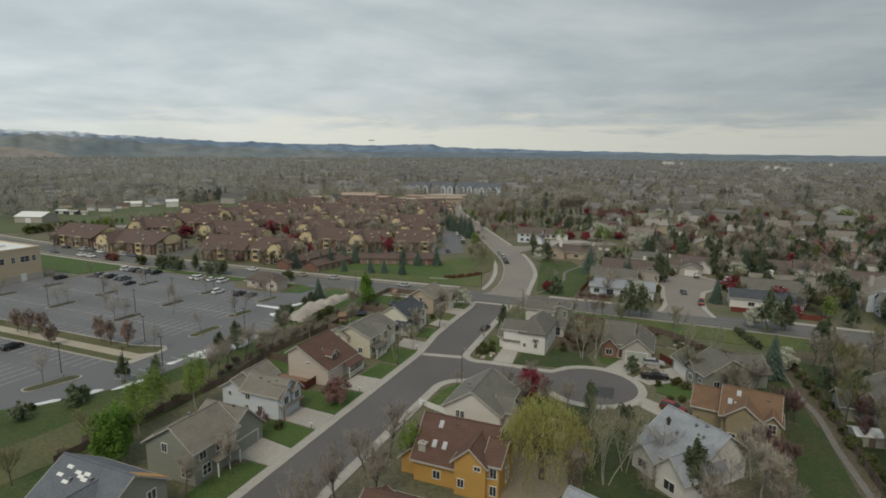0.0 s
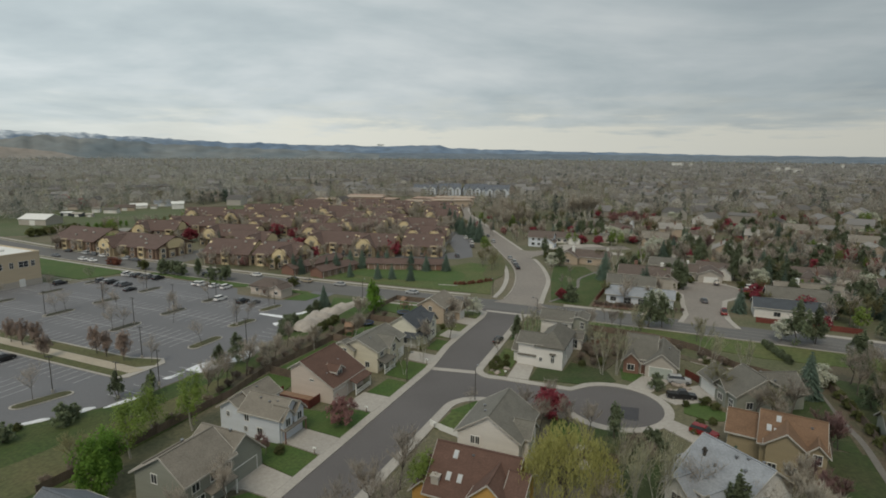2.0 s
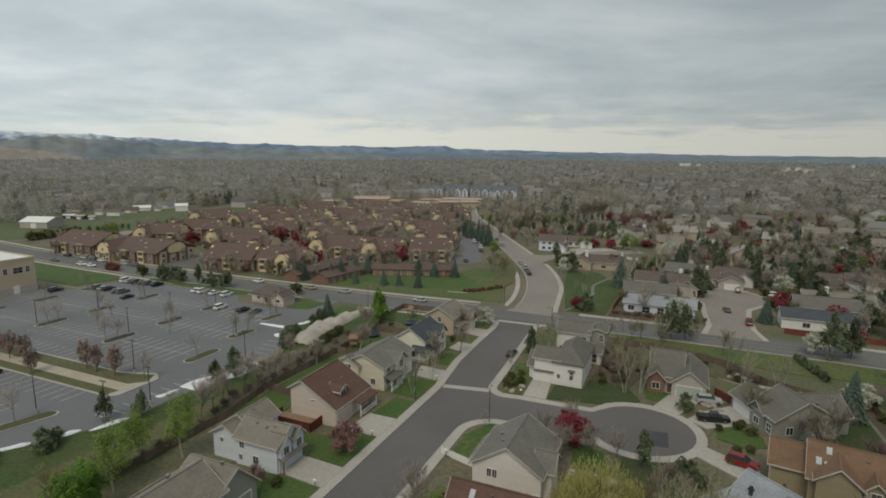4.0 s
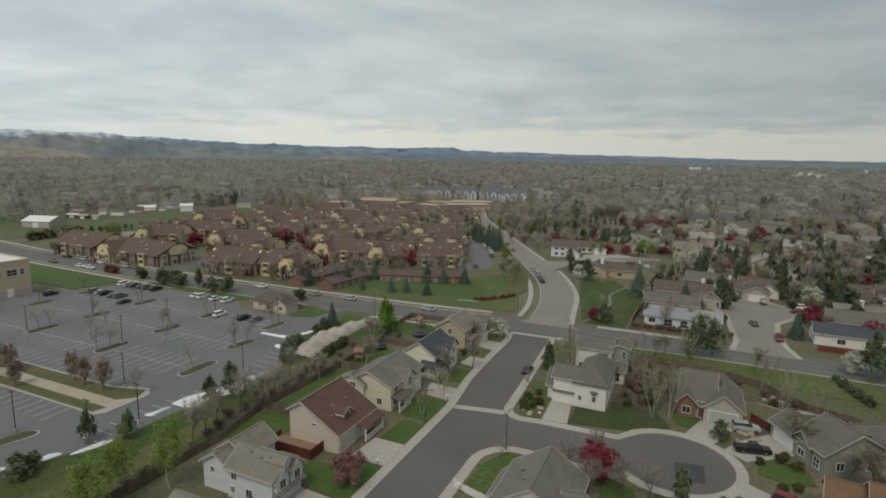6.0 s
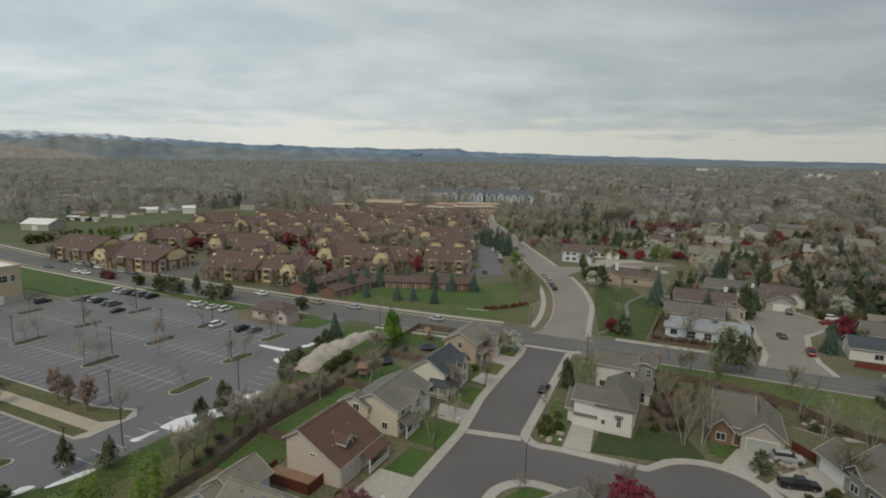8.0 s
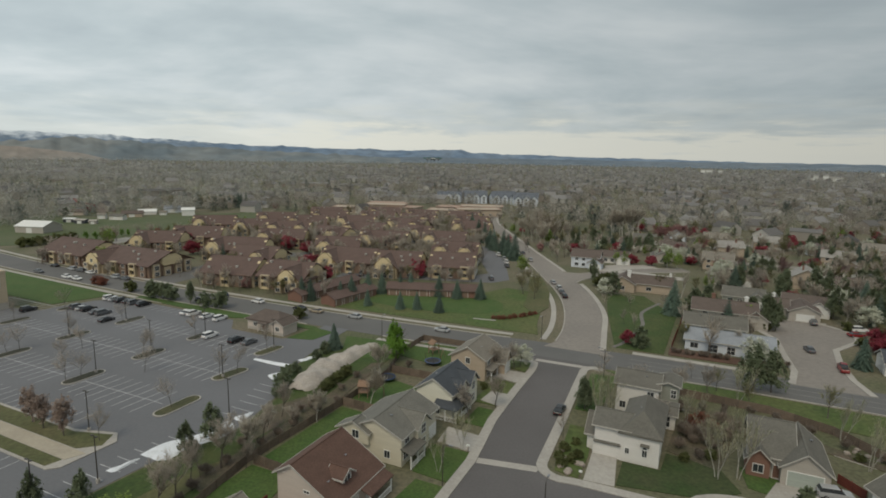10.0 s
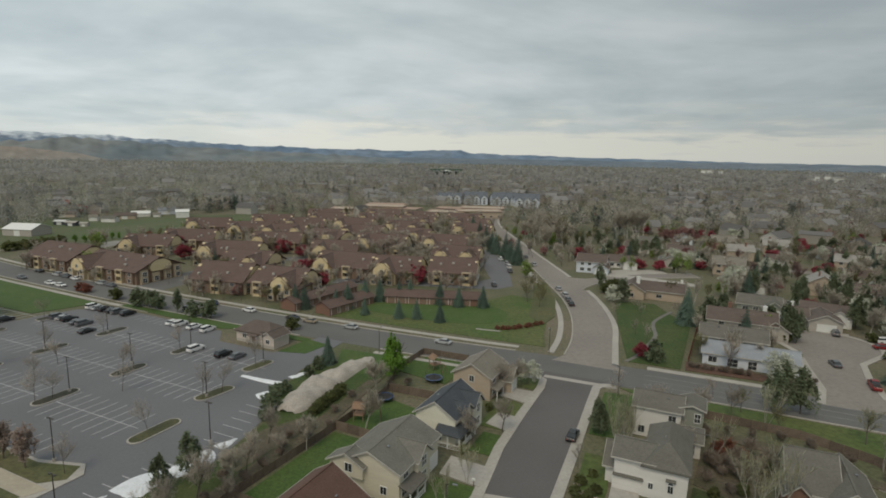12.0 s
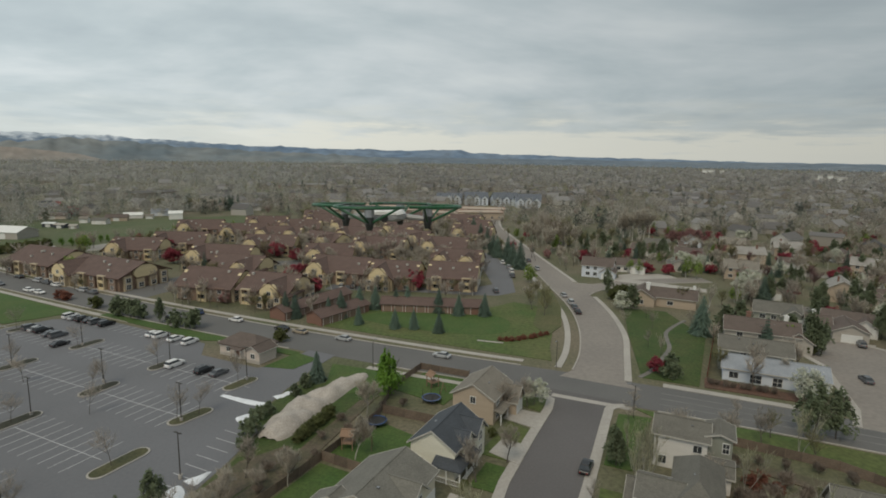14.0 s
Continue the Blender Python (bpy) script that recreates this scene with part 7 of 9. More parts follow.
# near trees: kind, height, then places
NEAR = [
    ("green", 10, [(-79.8, 62.4), (-76.5, 58)]), ("lime", 11.5, [(-80.8, 78.4)]), ("lime", 11, [(-86, 74.4), (-83, 68)]), ("lime", 9, [(-36, 76.5)]), ("cone_green", 11, [(-89.4, 154.4)]),
    ("pine", 7.4, [(-96.9, 106.3)]), ("bare", 7.5, [(-93.2, 118.8)]), ("pine", 6.4, [(-97.8, 101.6)]), ("pine", 6.6, [(-104.3, 81.8)]), ("pine", 5.6, [(-99.3, 85.4)]), ("juniper", 4.2, [(-106, 63), (-103, 71)]), ("juniper", 3.0, [(-112, 58), (-104, 73)]),
    ("rust", 7, [(-158, 93.2), (-153, 93.3), (-148, 93.1), (-131, 96.4), (-127, 96.2), (-121, 96), (-172, 93), (-178, 93), (-139, 90)]),
    ("thin", 7.6, [(-157, 117), (-162, 125), (-135, 122), (-143.5, 113), (-143.9, 128), (-144.5, 131.5), (-173, 114), (-173.5, 128.5), (-114, 112), (-117.5, 127), (-116.8, 131), (-173.6, 144), (-144.4, 144), (-120.5, 144.5), (-201.5, 130), (-201.8, 145), (-114, 98), (-118.2, 75), (-148.4, 73), (-202.4, 114), (-173.3, 117), (-143.7, 110)]),
    ("red", 5.8, [(-25.5, 109.5)]), ("plum", 6.0, [(-58.6, 91)]), ("dusky", 3.4, [(-66.2, 78), (-64, 77.4)]), ("willow", 13, [(-17.3, 81.8)]), ("willow", 9, [(-20.5, 87.5)]), ("bud", 8, [(-12, 90)]),
    ("aspen", 13, [(-8, 84.1), (-5.8, 88.8), (-10.6, 87.5)]), ("thin", 10, [(-0.9, 90.5), (8, 86), (-3, 80)]), ("pale", 9, [(11.5, 93.9), (12.5, 89)]), ("dusky", 6, [(14.5, 100.5), (14, 97.5)]), ("pine", 9, [(3.3, 86.5)]), ("bare", 9, [(6, 78), (14, 80), (-12, 80), (22, 82)]), ("spruce", 6, [(4, 98.5)]), ("bare", 7, [(-26, 103), (-21, 104), (-18, 106), (-26.5, 100)]), ("bare", 9.5, [(-40, 63), (-37, 67), (-41, 72), (-42, 58), (-40.5, 78)]),
    ("aspen", 10.5, [(-19.2, 133.8), (-16.4, 135.4)]), ("aspen", 8.5, [(1.2, 157.5), (3, 147.5), (9.5, 146), (-24.2, 149.2), (-15, 167)]), ("aspen", 9.5, [(-39.9, 148.6), (-38.4, 146.6), (-38.1, 142.6)]),
    ("juniper", 3.6, [(-8, 130.2)]), ("column_pine", 6.5, [(-13.2, 106)]), ("juniper", 2.6, [(-6.9, 106.4), (-5.2, 104.2), (-8.2, 108)]), ("shrub", 2.6, [(-9.8, 104), (-11, 100.5), (-7.4, 101)]), ("pine", 7, [(-42.8, 148.5), (-43.2, 151)]), ("pine", 10.5, [(-12.2, 174.2), (-8.6, 176)]), ("pine", 11, [(-5.3, 229), (14.7, 250.4), (14, 281)]), ("pine", 10, [(26.4, 252), (27, 262), (21, 256), (31, 246)]), ("dogwood", 1.8, [(-23.5, 152), (-21.6, 154), (-19.8, 151.4), (-22.4, 149.6)]), ("shrub", 2.6, [(-24.3, 145.4), (-22.4, 147), (-20.6, 149), (-18.3, 153.6), (-16.4, 151), (-21, 144.6), (-17.8, 147.6), (-14.6, 149), (-25.4, 156.6), (-12.6, 152)]), ("blossom", 5.5, [(-68, 162.5), (-61, 164.5)]), ("blossom", 7, [(-11, 192)]), ("column_pine", 11, [(-4.9, 228), (-3, 226.5)]), ("spruce", 9, [(12.6, 202)]),
    ("spruce", 9, [(20, 139)]), ("blossom", 6, [(22.5, 144.4)]), ("pine", 8, [(46, 188)]), ("blossom", 5, [(36, 166)]), ("juniper", 6, [(-37, 192.5)]), ("red", 3.6, [(-39.8, 194.6)]), ("spruce", 11, [(-31, 231)]),
    ("spruce", 8, [(-146, 189), (-143, 190), (-131, 197), (-130.5, 206), (-127, 210), (-121.5, 213.5), (-118, 215), (-107, 216), (-100, 216), (-92.5, 219), (-133, 193)]), ("spruce", 6, [(-122, 193), (-111, 195), (-106, 197), (-98, 197)]),
    ("juniper", 6.2, [(-190.5, 166.4), (-187, 168.2), (-182.6, 167.2)]), ("column_pine", 8, [(-173.6, 167.6)]), ("juniper", 6.0, [(-166.3, 167), (-161.5, 168)]), ("bush", 4.6, [(-204.8, 169)]), ("bush", 3.6, [(-132.6, 171)]), ("dogwood", 3.6, [(-226.4, 170.6), (-223, 170)]), ("red", 7.5, [(-270, 246), (-246.5, 231), (-218, 266), (-175.6, 234), (-129, 240.5), (-264, 316), (-248, 335)]), ("red", 6, [(-157, 217), (-178, 230), (-203, 262), (-286, 268)]),
    ("juniper", 4.6, [(-102.3, 129)]), ("juniper", 3.0, [(-105, 134.4), (-104.9, 137.6), (-106.3, 146), (-106.8, 150), (-99.8, 125.6)]),
    ("shrub", 1.9, [(-91.2, 121.5), (-90.6, 124.5), (-91.6, 108)]), ("bare", 6, [(-90, 110.5), (-88.4, 117), (-86, 103)]),
    ("shrub", 1.6, [(-87.2, 58), (-87, 62), (-87.2, 67), (-86.8, 71), (-86.9, 76), (-86.4, 80), (-86.8, 84), (-86.6, 88), (-88.4, 95), (-89.6, 102), (-88.6, 109), (-88.4, 116.6), (-88, 123), (-87.6, 129), (-87.6, 138)]), ("shrub", 1.7, [(-90, 99), (-89, 106), (-88.8, 113), (-90, 119), (-89.6, 126), (-90, 134), (-88, 92), (-91, 141), (-87, 149), (-84, 152)]), ("pale", 6, [(-91.4, 113.4), (-89.4, 107), (-86, 120.4)]), ("thin", 6, [(-91, 103), (-92.6, 110), (-90.4, 98)]), ("pale", 8, [(-81.4, 130.7), (-88.1, 145.3)]), ("bush", 2.1, [(-93.4 - 0.1 * i, 131.4 + 1.05 * i) for i in range(12)]), ("spruce", 6.5, [(-106.6, 154)]), ("bare", 9, [(-87.7, 88.8), (-90, 96), (-89.5, 101), (-89, 92.5)]),
    ("bud", 7, [(-86, 50), (-87, 62), (-84, 66), (-80, 62)]), ("bush", 1.6, [(-87, 79), (-108, 66)]),
    ("aspen", 8, [(-58.6, 115.7), (-58, 123.5)]), ("bare", 7.5, [(-61, 134), (-64.5, 158), (-62, 163), (-59.5, 65), (-61, 58), (-59, 141.5)]), ("thin", 5, [(-44, 135.5), (-42.8, 164), (-40.4, 107.5), (-24, 176.0), (-43, 175.6 - 4)]), ("bush", 1.6, [(-42, 126.5), (-41, 128), (-40.3, 130), (-42.5, 131), (-43, 128.6), (-41.4, 134)]),
    ("shrub", 1.8, [(-25, 141), (-23, 144), (-22, 139), (-20, 143), (-18, 147), (-25, 147), (-13, 161), (-9, 160), (-4, 157), (1, 154), (-18, 160), (-22, 159), (6, 151)]), ("bush", 1.7, [(-24, 137), (-20, 140), (-15.5, 150), (-14, 153), (-5, 148), (2, 150), (-62.4, 79), (-62.6, 94.6), (-62, 131.8), (-64, 148.8)]),
    ("spruce", 12, [(-163, 381), (-157, 370), (-149, 358), (-139, 342), (-130, 327), (-125, 320), (-117, 312), (-112, 305), (-106, 298)]), ("green", 4.8, [(-334.6, 235.3), (-331, 237.6), (-329.6, 240.5), (-326.6, 242.6), (-328.8, 248), (-331, 254), (-328.6, 256)]), 
    ("red", 6.5, [(20.1, 218.7), (21.6, 216)]), ("red", 5.5, [(5.4, 262)]), ("blossom", 7, [(21.8, 242.5), (-16.7, 281), (19.2, 268)]), ("pale", 9, [(16.5, 241.5), (11, 262)]), ("blossom", 6.5, [(20.4, 176.8)]), ("pine", 11.5, [(24.2, 175), (28.4, 177.5)]),
    ("column_pine", 11, [(-10, 284), (1.8, 272), (13.8, 270), (4, 276), (22, 276), (34, 276), (18, 284), (48, 274)]), ("spruce", 10, [(-12, 282), (26, 266), (38, 284)]), ("bare", 11, [(-5, 270), (10, 274), (28, 272), (40, 270), (30, 282), (-2, 280)]),
    ("bush", 5, [(-336, 204), (-336, 208), (-336, 212), (-335.6, 216), (-335.4, 220), (-335, 224), (-334.8, 228)]), ("pine", 9, [(-449, 292.5), (-481, 322)]), ("red", 8, [(-474, 326)]), ("spruce", 12, [(-442.5, 393), (-418.6, 420)]),
    ("dogwood", 1.3, [(-80, 199), (-78.6, 199.6), (-77.2, 200.2), (-76, 201.6), (-74.9, 202.9), (-73.6, 204.4), (-72.4, 206.2), (-71.4, 208), (-70.6, 210), (-73.2, 206.6), (-75.6, 203.6)]), ("bush", 1.5, [(0, 117), (2, 118.5), (-2.5, 124.4), (0.5, 126), (3, 125), (-1, 113.2), (1.4, 128)]),
    ("bare", 9, [(34, 118), (38, 126), (36, 108), (33, 98), (31, 133), (30, 150), (42, 152), (48, 160), (36, 158), (55, 150), (60, 165), (46, 126), (52, 118), (40, 100), (46, 90)]),
    ("dusky", 8, [(20.8, 117), (19, 113)]), ("dusky", 6, [(17.2, 98), (31.5, 99), (44, 112), (30, 112), (32, 120)]), ("bud", 9, [(30, 128), (31, 134), (33, 141), (29.6, 121), (36, 146), (32, 108), (34, 103), (40, 136), (46, 140)]), ("pine", 8, [(32, 126), (30.6, 138), (35, 132)]), ("bare", 8, [(31, 104), (33, 112), (35, 118), (30, 144), (38, 152), (44, 146)]), ("bare", 9, [(9.5, 123.5), (15, 127), (13, 121)]), ("bud", 8, [(3.2, 129.5), (12, 121), (45, 165), (54, 168)]), ("pine", 9, [(34, 163), (52, 132), (58, 142)]), ("bare", 6.5, [(-27, 117 - 4), (-30, 106)]),
    ("juniper", 2.2, [(16.3, 170), (16.8, 168.4), (17.3, 166.8), (17.8, 165.2), (18.3, 163.6), (18.8, 162), (19.3, 160.4), (19.8, 158.8)]), ("bush", 2.2, [(25, 146), (25.6, 141), (26.2, 136), (26.8, 131), (27.4, 126), (27.8, 121), (28, 116), (28.2, 111), (28.6, 106), (29, 101), (29.2, 96), (29.6, 91), (29.8, 86)]),
    ("bare", 7, [(-30, 158), (-27, 163), (-21, 166), (-33, 160), (-29, 147)]), ("bud", 6.5, [(-19, 171), (-13, 164), (0, 166)]), ("thin", 6, [(-52, 230), (-44, 230), (-40, 206), (-47, 240), (-34, 236), (-44, 212)]),
    ("shrub", 1.5, [(-29, 192.2), (-27.4, 192.4), (-25.8, 192.5), (-24.2, 192.4), (-22.6, 192.6), (-21, 192.5), (-19.4, 192.7), (-17.8, 192.6), (-16.2, 192.8), (-5, 194), (-3.4, 194.6)]), ("bush", 3, [(-1, 240), (16, 238), (-6, 226), (-5, 210), (17, 222)]),
]
for kind, h, places in NEAR:
    for a, b in places:
        tree(kind, a + tree_rng.uniform(-0.3, 0.3), b + tree_rng.uniform(-0.3, 0.3), h * tree_rng.uniform(0.9, 1.12))

# trees that stand out in the town across the avenue, by x and y
ACROSS = [
    ("bud", 8, [(43, 237), (45.5, 245), (46.5, 252), (44, 258), (40.5, 244)]), ("pale", 7, [(41.5, 250), (46, 262)]),
    ("blossom", 8, [(124, 311), (129, 309), (134, 313), (127, 316)]), ("blossom", 9, [(123, 262), (127, 265)]), ("blossom", 7, [(101, 338), (160, 296), (212, 330)]), ("spruce", 9, [(136, 266), (139, 271)]),
    ("red", 6.5, [(84, 331), (89, 333), (179, 321), (184, 319)]), ("red", 5, [(104, 302), (181, 292), (188, 295), (112, 299), (113, 345), (170, 340), (222, 352)]), ("lime", 7.5, [(97, 303), (99.5, 300)]), ("lime", 10, [(161, 427), (156, 430), (120, 290), (117, 293)]),
    ("column_pine", 10, [(73.6, 266.5), (121, 336), (126, 332), (117, 338), (186, 326), (108, 362), (98, 378), (200, 300)]), ("bush", 4.5, [(76.4, 262), (79, 264.5), (73, 258)]), ("pine", 9, [(150, 275), (162, 267), (168, 270), (158, 281), (190, 284), (128, 344), (133, 350)]), ("dusky", 9, [(156, 271), (173, 264), (145, 282), (176, 280), (166, 285)]),
    ("plum", 9, [(163, 388), (168, 392), (173, 388), (159, 395)]), ("plum", 7, [(140, 330), (210, 345), (230, 300), (86, 300)]),
    ("pale", 17, [(134, 410), (142, 415), (150, 418)]), ("pale", 14, [(70, 347), (76, 358), (71, 370), (83, 372), (90, 364), (77, 384), (70, 394), (88, 390)]), ("bud", 11, [(84, 354), (98, 372)]),
    ("pale", 8, [(76, 338), (74, 330), (71, 322), (80, 322), (96, 350), (112, 320)]), ("dusky", 7, [(78, 300), (83, 316), (150, 310), (160, 318), (152, 302), (205, 310), (214, 318)]),
    ("pale", 9, [(140, 296), (148, 290), (170, 300), (178, 306), (194, 312), (186, 276), (198, 284), (206, 292), (215, 284), (224, 292), (232, 310), (240, 302)]), ("pale", 9, [(144, 322), (156, 328), (176, 336), (190, 338), (202, 336), (166, 352), (150, 352)]),
]
across = Grove()
for kind, h, places in ACROSS:
    for x, y in places:
        if kind in ("red", "blossom", "lime", "spruce"):
            tree(kind, x, y, h * tree_rng.uniform(0.88, 1.12), world=True)
        else:
            across.tree(kind, x, y, h * tree_rng.uniform(0.88, 1.12), True)
across.build("across the avenue")

# ---- the neighbourhood beyond: houses and trees between them ----


def inside(poly, x, y):
    odd = False
    for (x0, y0), (x1, y1) in zip(poly, poly[1:] + poly[:1]):
        if (y0 > y) != (y1 > y) and x < (x1 - x0) * (y - y0) / (y1 - y0) + x0:
            odd = not odd
    return odd


BLOCKS = [(-296, 576), (-152, 574), (-152, 660), (-296, 660)]
COMPLEX = [(-325, 425), (-250, 430), (-180, 455), (-176, 525), (-240, 520), (-320, 505)]
FIELD = [(-222, 378), (-150, 355), (-100, 470), (-92, 540), (-178, 512), (-246, 475)]
PARKLAND = [(-140, 183), (-60, 187), (-66, 204), (-76, 240), (-96, 250), (-96, 226), (-135, 210)]


def nr_edges(y):
    lo = np.interp(y, [p[1] for p in NR_W], [p[0] for p in NR_W])
    hi = np.interp(y, [p[1] for p in NR_E], [p[0] for p in NR_E])
    return lo, hi


def open_ground(x, y, margin=4.0):
    """Where nothing built stands, beyond the avenue or past the path on the east."""
    a, b = to_ab(x, y)
    if b < 192 and not (a > 62 and b < 164 or a > 66):
        return False
    if -a > 60 and b < 192:
        return False
    if 164 < b < 192:
        return False
    if 180 < y < 640:
        lo, hi = nr_edges(y)
        if lo - margin - 2.5 < x < hi + margin:
            return False
    if 60 < x < 126 and 260 < y < 297:
        return False
    if -8 < a < 20 and b < 250 or -50 < a < -29 and b < 255:
        return False
    if -325 < a < -95 and b < 440 or inside(PARKLAND, a, b) or inside(FIELD, x, y):
        return False
    return True


town_rng = random.Random(5)
ROOFS = [ROOF_GREY, ROOF_TAN, ROOF_UMBER, ROOF_PALE_ASH, ROOF_GREY, ROOF_UMBER, ROOF_UMBER]
WALLS = [WALL_STONE, WALL_TAN, WALL_STONE, WALL_TAN, WALL_SAGE, WALL_BLUE, WALL_WHITE]
LABELS = ["stone-grey house with a grey roof", "tan house with a tan-grey roof", "stone-grey house with a brown-grey roof", "tan house with a pale grey roof", "sage-grey house with a grey roof", "pale blue house with a brown-grey roof", "white house with a brown-grey roof"]
protos = []
for i in range(7):
    two = i % 2
    e, t = (5.0, 7.8) if two else (3.0, 5.4)
    blocks = [("a", (-4.4, e, 0.2, t, 4.8, e), (-6.5, 6.0), 0), ("b", (1.2, 3.0, 4.2, 5.0, 7.2, 3.0), (-7.0, 1.0), 0)]
    wins = [("S", -4, 0.9, 1.6, 1.3, -4.4), ("S", -1, 0.9, 1.4, 1.3, -4.4), ("S", 4.2, 0.12, 4.4, 2.2, -7.0, "garage_door", M_WHITE), ("W", 0, 0.9, 1.4, 1.3, -6.5)]
    if two:
        wins += [("S", -4, 3.4, 1.3, 1.2, -4.4), ("S", -1, 3.4, 1.3, 1.2, -4.4)]
    protos.append(house(0, 0, LABELS[i] + " among trees", WALLS[i], ROOFS[i], blocks, wins, [chimney(-3, 1.5, 4, t + 0.8, WALL_BRICK, 0.4)] if i % 3 == 0 else [], group="houses beyond the avenue"))
spots = []
LANES = (279, 347, 415)


def on_lane(a, b):
    return a > -16 and any(abs(b - q) < 4.6 for q in LANES)


for q in LANES:
    sh = Shape()
    strip_shape(sh, w([(-14, q), (80, q + 0.4), (170, q), (300, q + 0.5)]), -3.6, 3.6, -0.02, 0.05)
    tagged(new("road", sh.mesh("road", M_PALE_ROAD)), "pale grey side street between houses", "road", kind="structure")
for h_a in range(-60, 640, 23):
    for h_b in range(262, 760, 34):
        a, b = h_a + town_rng.uniform(-5, 5), h_b + town_rng.uniform(-6, 6)
        x, y = xy(a, b)
        if y > 700 or x > 0.85 * y + 30 or not open_ground(x, y, 16) or town_rng.random() < 0.1:
            continue
        spots.append((x, y))
for h_a, h_b in ((88, 215), (112, 225), (90, 240), (66, 250), (40, 246), (118, 250), (88, 140), (84, 118), (92, 160), (70, 100), (140, 200), (40, 232), (-72, 300), (-62, 318)):
    spots.append(xy(h_a, h_b))
for i in range(50):
    x, y = town_rng.uniform(-520, -20), town_rng.uniform(500, 760)
    if open_ground(x, y, 10) and -x < 0.75 * y and all((x - p) ** 2 + (y - q) ** 2 > 700 for p, q in spots):
        spots.append((x, y))
used = set()
outer = [p for i, p in enumerate(spots) if math.hypot(*p) > 410 and (i % 2 or p[0] < 0.35 * p[1])]
for i, (x, y) in enumerate(p for p in spots if math.hypot(*p) <= 410):
    k = town_rng.randrange(7)
    m = pose(x, y, 0, 0, 0, -GRID + town_rng.choice((0, 90, 180, -90, 0, 0)) + town_rng.uniform(-12, 12))
    if k in used:
        copy_thing(protos[k], m)
    else:
        protos[k].matrix_basis = m
        used.add(k)

SPOTS = np.array(spots)


def clear_of_houses(x, y, r):
    return float(((SPOTS - np.array([x, y])) ** 2).sum(1).min()) > r * r


MIX = ["bare"] * 24 + ["pale"] * 12 + ["bud"] * 14 + ["aspen"] * 3 + ["spruce"] * 10 + ["pine"] * 14 + ["blossom"] * 6 + ["red"] * 4 + ["plum"] * 4 + ["lime"] * 6 + ["rust"] * 2
grove = Grove()
count = 0
while count < 520:
    y = town_rng.uniform(110, 430)
    x = town_rng.uniform(-40, 0.85 * y + 60)
    if open_ground(x, y) and clear_of_houses(x, y, 7.5) and not on_lane(*to_ab(x, y)):
        kind = town_rng.choice(MIX)
        h = {"bare": 8.0, "bud": 7.6, "aspen": 8.5, "spruce": 8, "pine": 8, "pale": 8.5, "blossom": 6, "red": 5.5, "plum": 6, "lime": 7, "rust": 6}[kind] * town_rng.uniform(0.75, 1.3)
        grove.tree(kind, x, y, h)
        count += 1
# dark conifers on the east side
for i in range(150):
    a, b = town_rng.uniform(24, 240), town_rng.uniform(200, 420)
    x, y = xy(a, b)
    if open_ground(x, y) and clear_of_houses(x, y, 6):
        grove.tree(town_rng.choice(["pine", "pine", "spruce"]), x, y, town_rng.uniform(7, 11))
# thicker planting on the east side, where crowns hide most roofs
for i in range(740):
    a, b = town_rng.uniform(28, 330), town_rng.uniform(200, 440)
    x, y = xy(a, b)
    if open_ground(x, y) and clear_of_houses(x, y, 6) and not on_lane(a, b):
        kind = town_rng.choice(["bare"] * 8 + ["pine"] * 8 + ["spruce", "spruce", "bud", "bud", "plum"])
        grove.tree(kind, x, y, {"plum": 6, "pine": 9, "spruce": 9}.get(kind, 9.5) * town_rng.uniform(0.8, 1.2))
# trees among the apartments
for a, b, turn, ln, _ in APTS:
    k = math.radians(turn)
    for i in range(8):
        u, v = town_rng.uniform(-0.5, 0.55) * ln, -10.5 - town_rng.uniform(2.0, 5.5)
        grove.tree(town_rng.choice(["thin", "thin", "bare", "pale", "pale", "bud", "thin"]), *xy(a + u * math.cos(k) - v * math.sin(k), b + u * math.sin(k) + v * math.cos(k)), town_rng.uniform(4.5, 8.0))
for i in range(330):
    a, b = town_rng.uniform(-318, -100), town_rng.uniform(186, 440)
    if all(math.hypot(a - p, b - q) > ln * 0.38 + 2 for p, q, _, ln, _ in APTS) and not inside(PARKLAND, a, b):
        kind = town_rng.choice(["bare"] * 6 + ["pale"] * 4 + ["thin"] * 3 + ["red", "plum", "spruce", "lime", "bud", "bud"])
        grove.tree(kind, *xy(a, b), {"spruce": 7, "red": 5, "plum": 5}.get(kind, 8) * town_rng.uniform(0.8, 1.25))
for i in range(420):
    a, b = town_rng.uniform(-250, -112), town_rng.uniform(252, 425)
    if a < -100 - (b - 262) * 0.62 and all(math.hypot(a - p, b - q) > ln * 0.4 for p, q, _, ln, _ in APTS):
        grove.tree(town_rng.choice(["pale", "bare", "pale", "thin", "bare"]), *xy(a, b), town_rng.uniform(7, 11))
for i in range(28):
    u = town_rng.random()
    a, b = -135 + 32 * u + town_rng.uniform(0, 9), 396 - 32 * u + town_rng.uniform(-3, 10)
    grove.tree(town_rng.choice(["pale", "bare", "pale", "bud"]), *xy(a, b), town_rng.uniform(12, 19))
for i in range(8):
    grove.tree("pale", *xy(town_rng.uniform(-82, -60), town_rng.uniform(410, 424)), town_rng.uniform(17, 22))
for i in range(16):
    grove.tree("spruce", *xy(town_rng.uniform(-420, -402), town_rng.uniform(414, 430)), town_rng.uniform(10, 15))
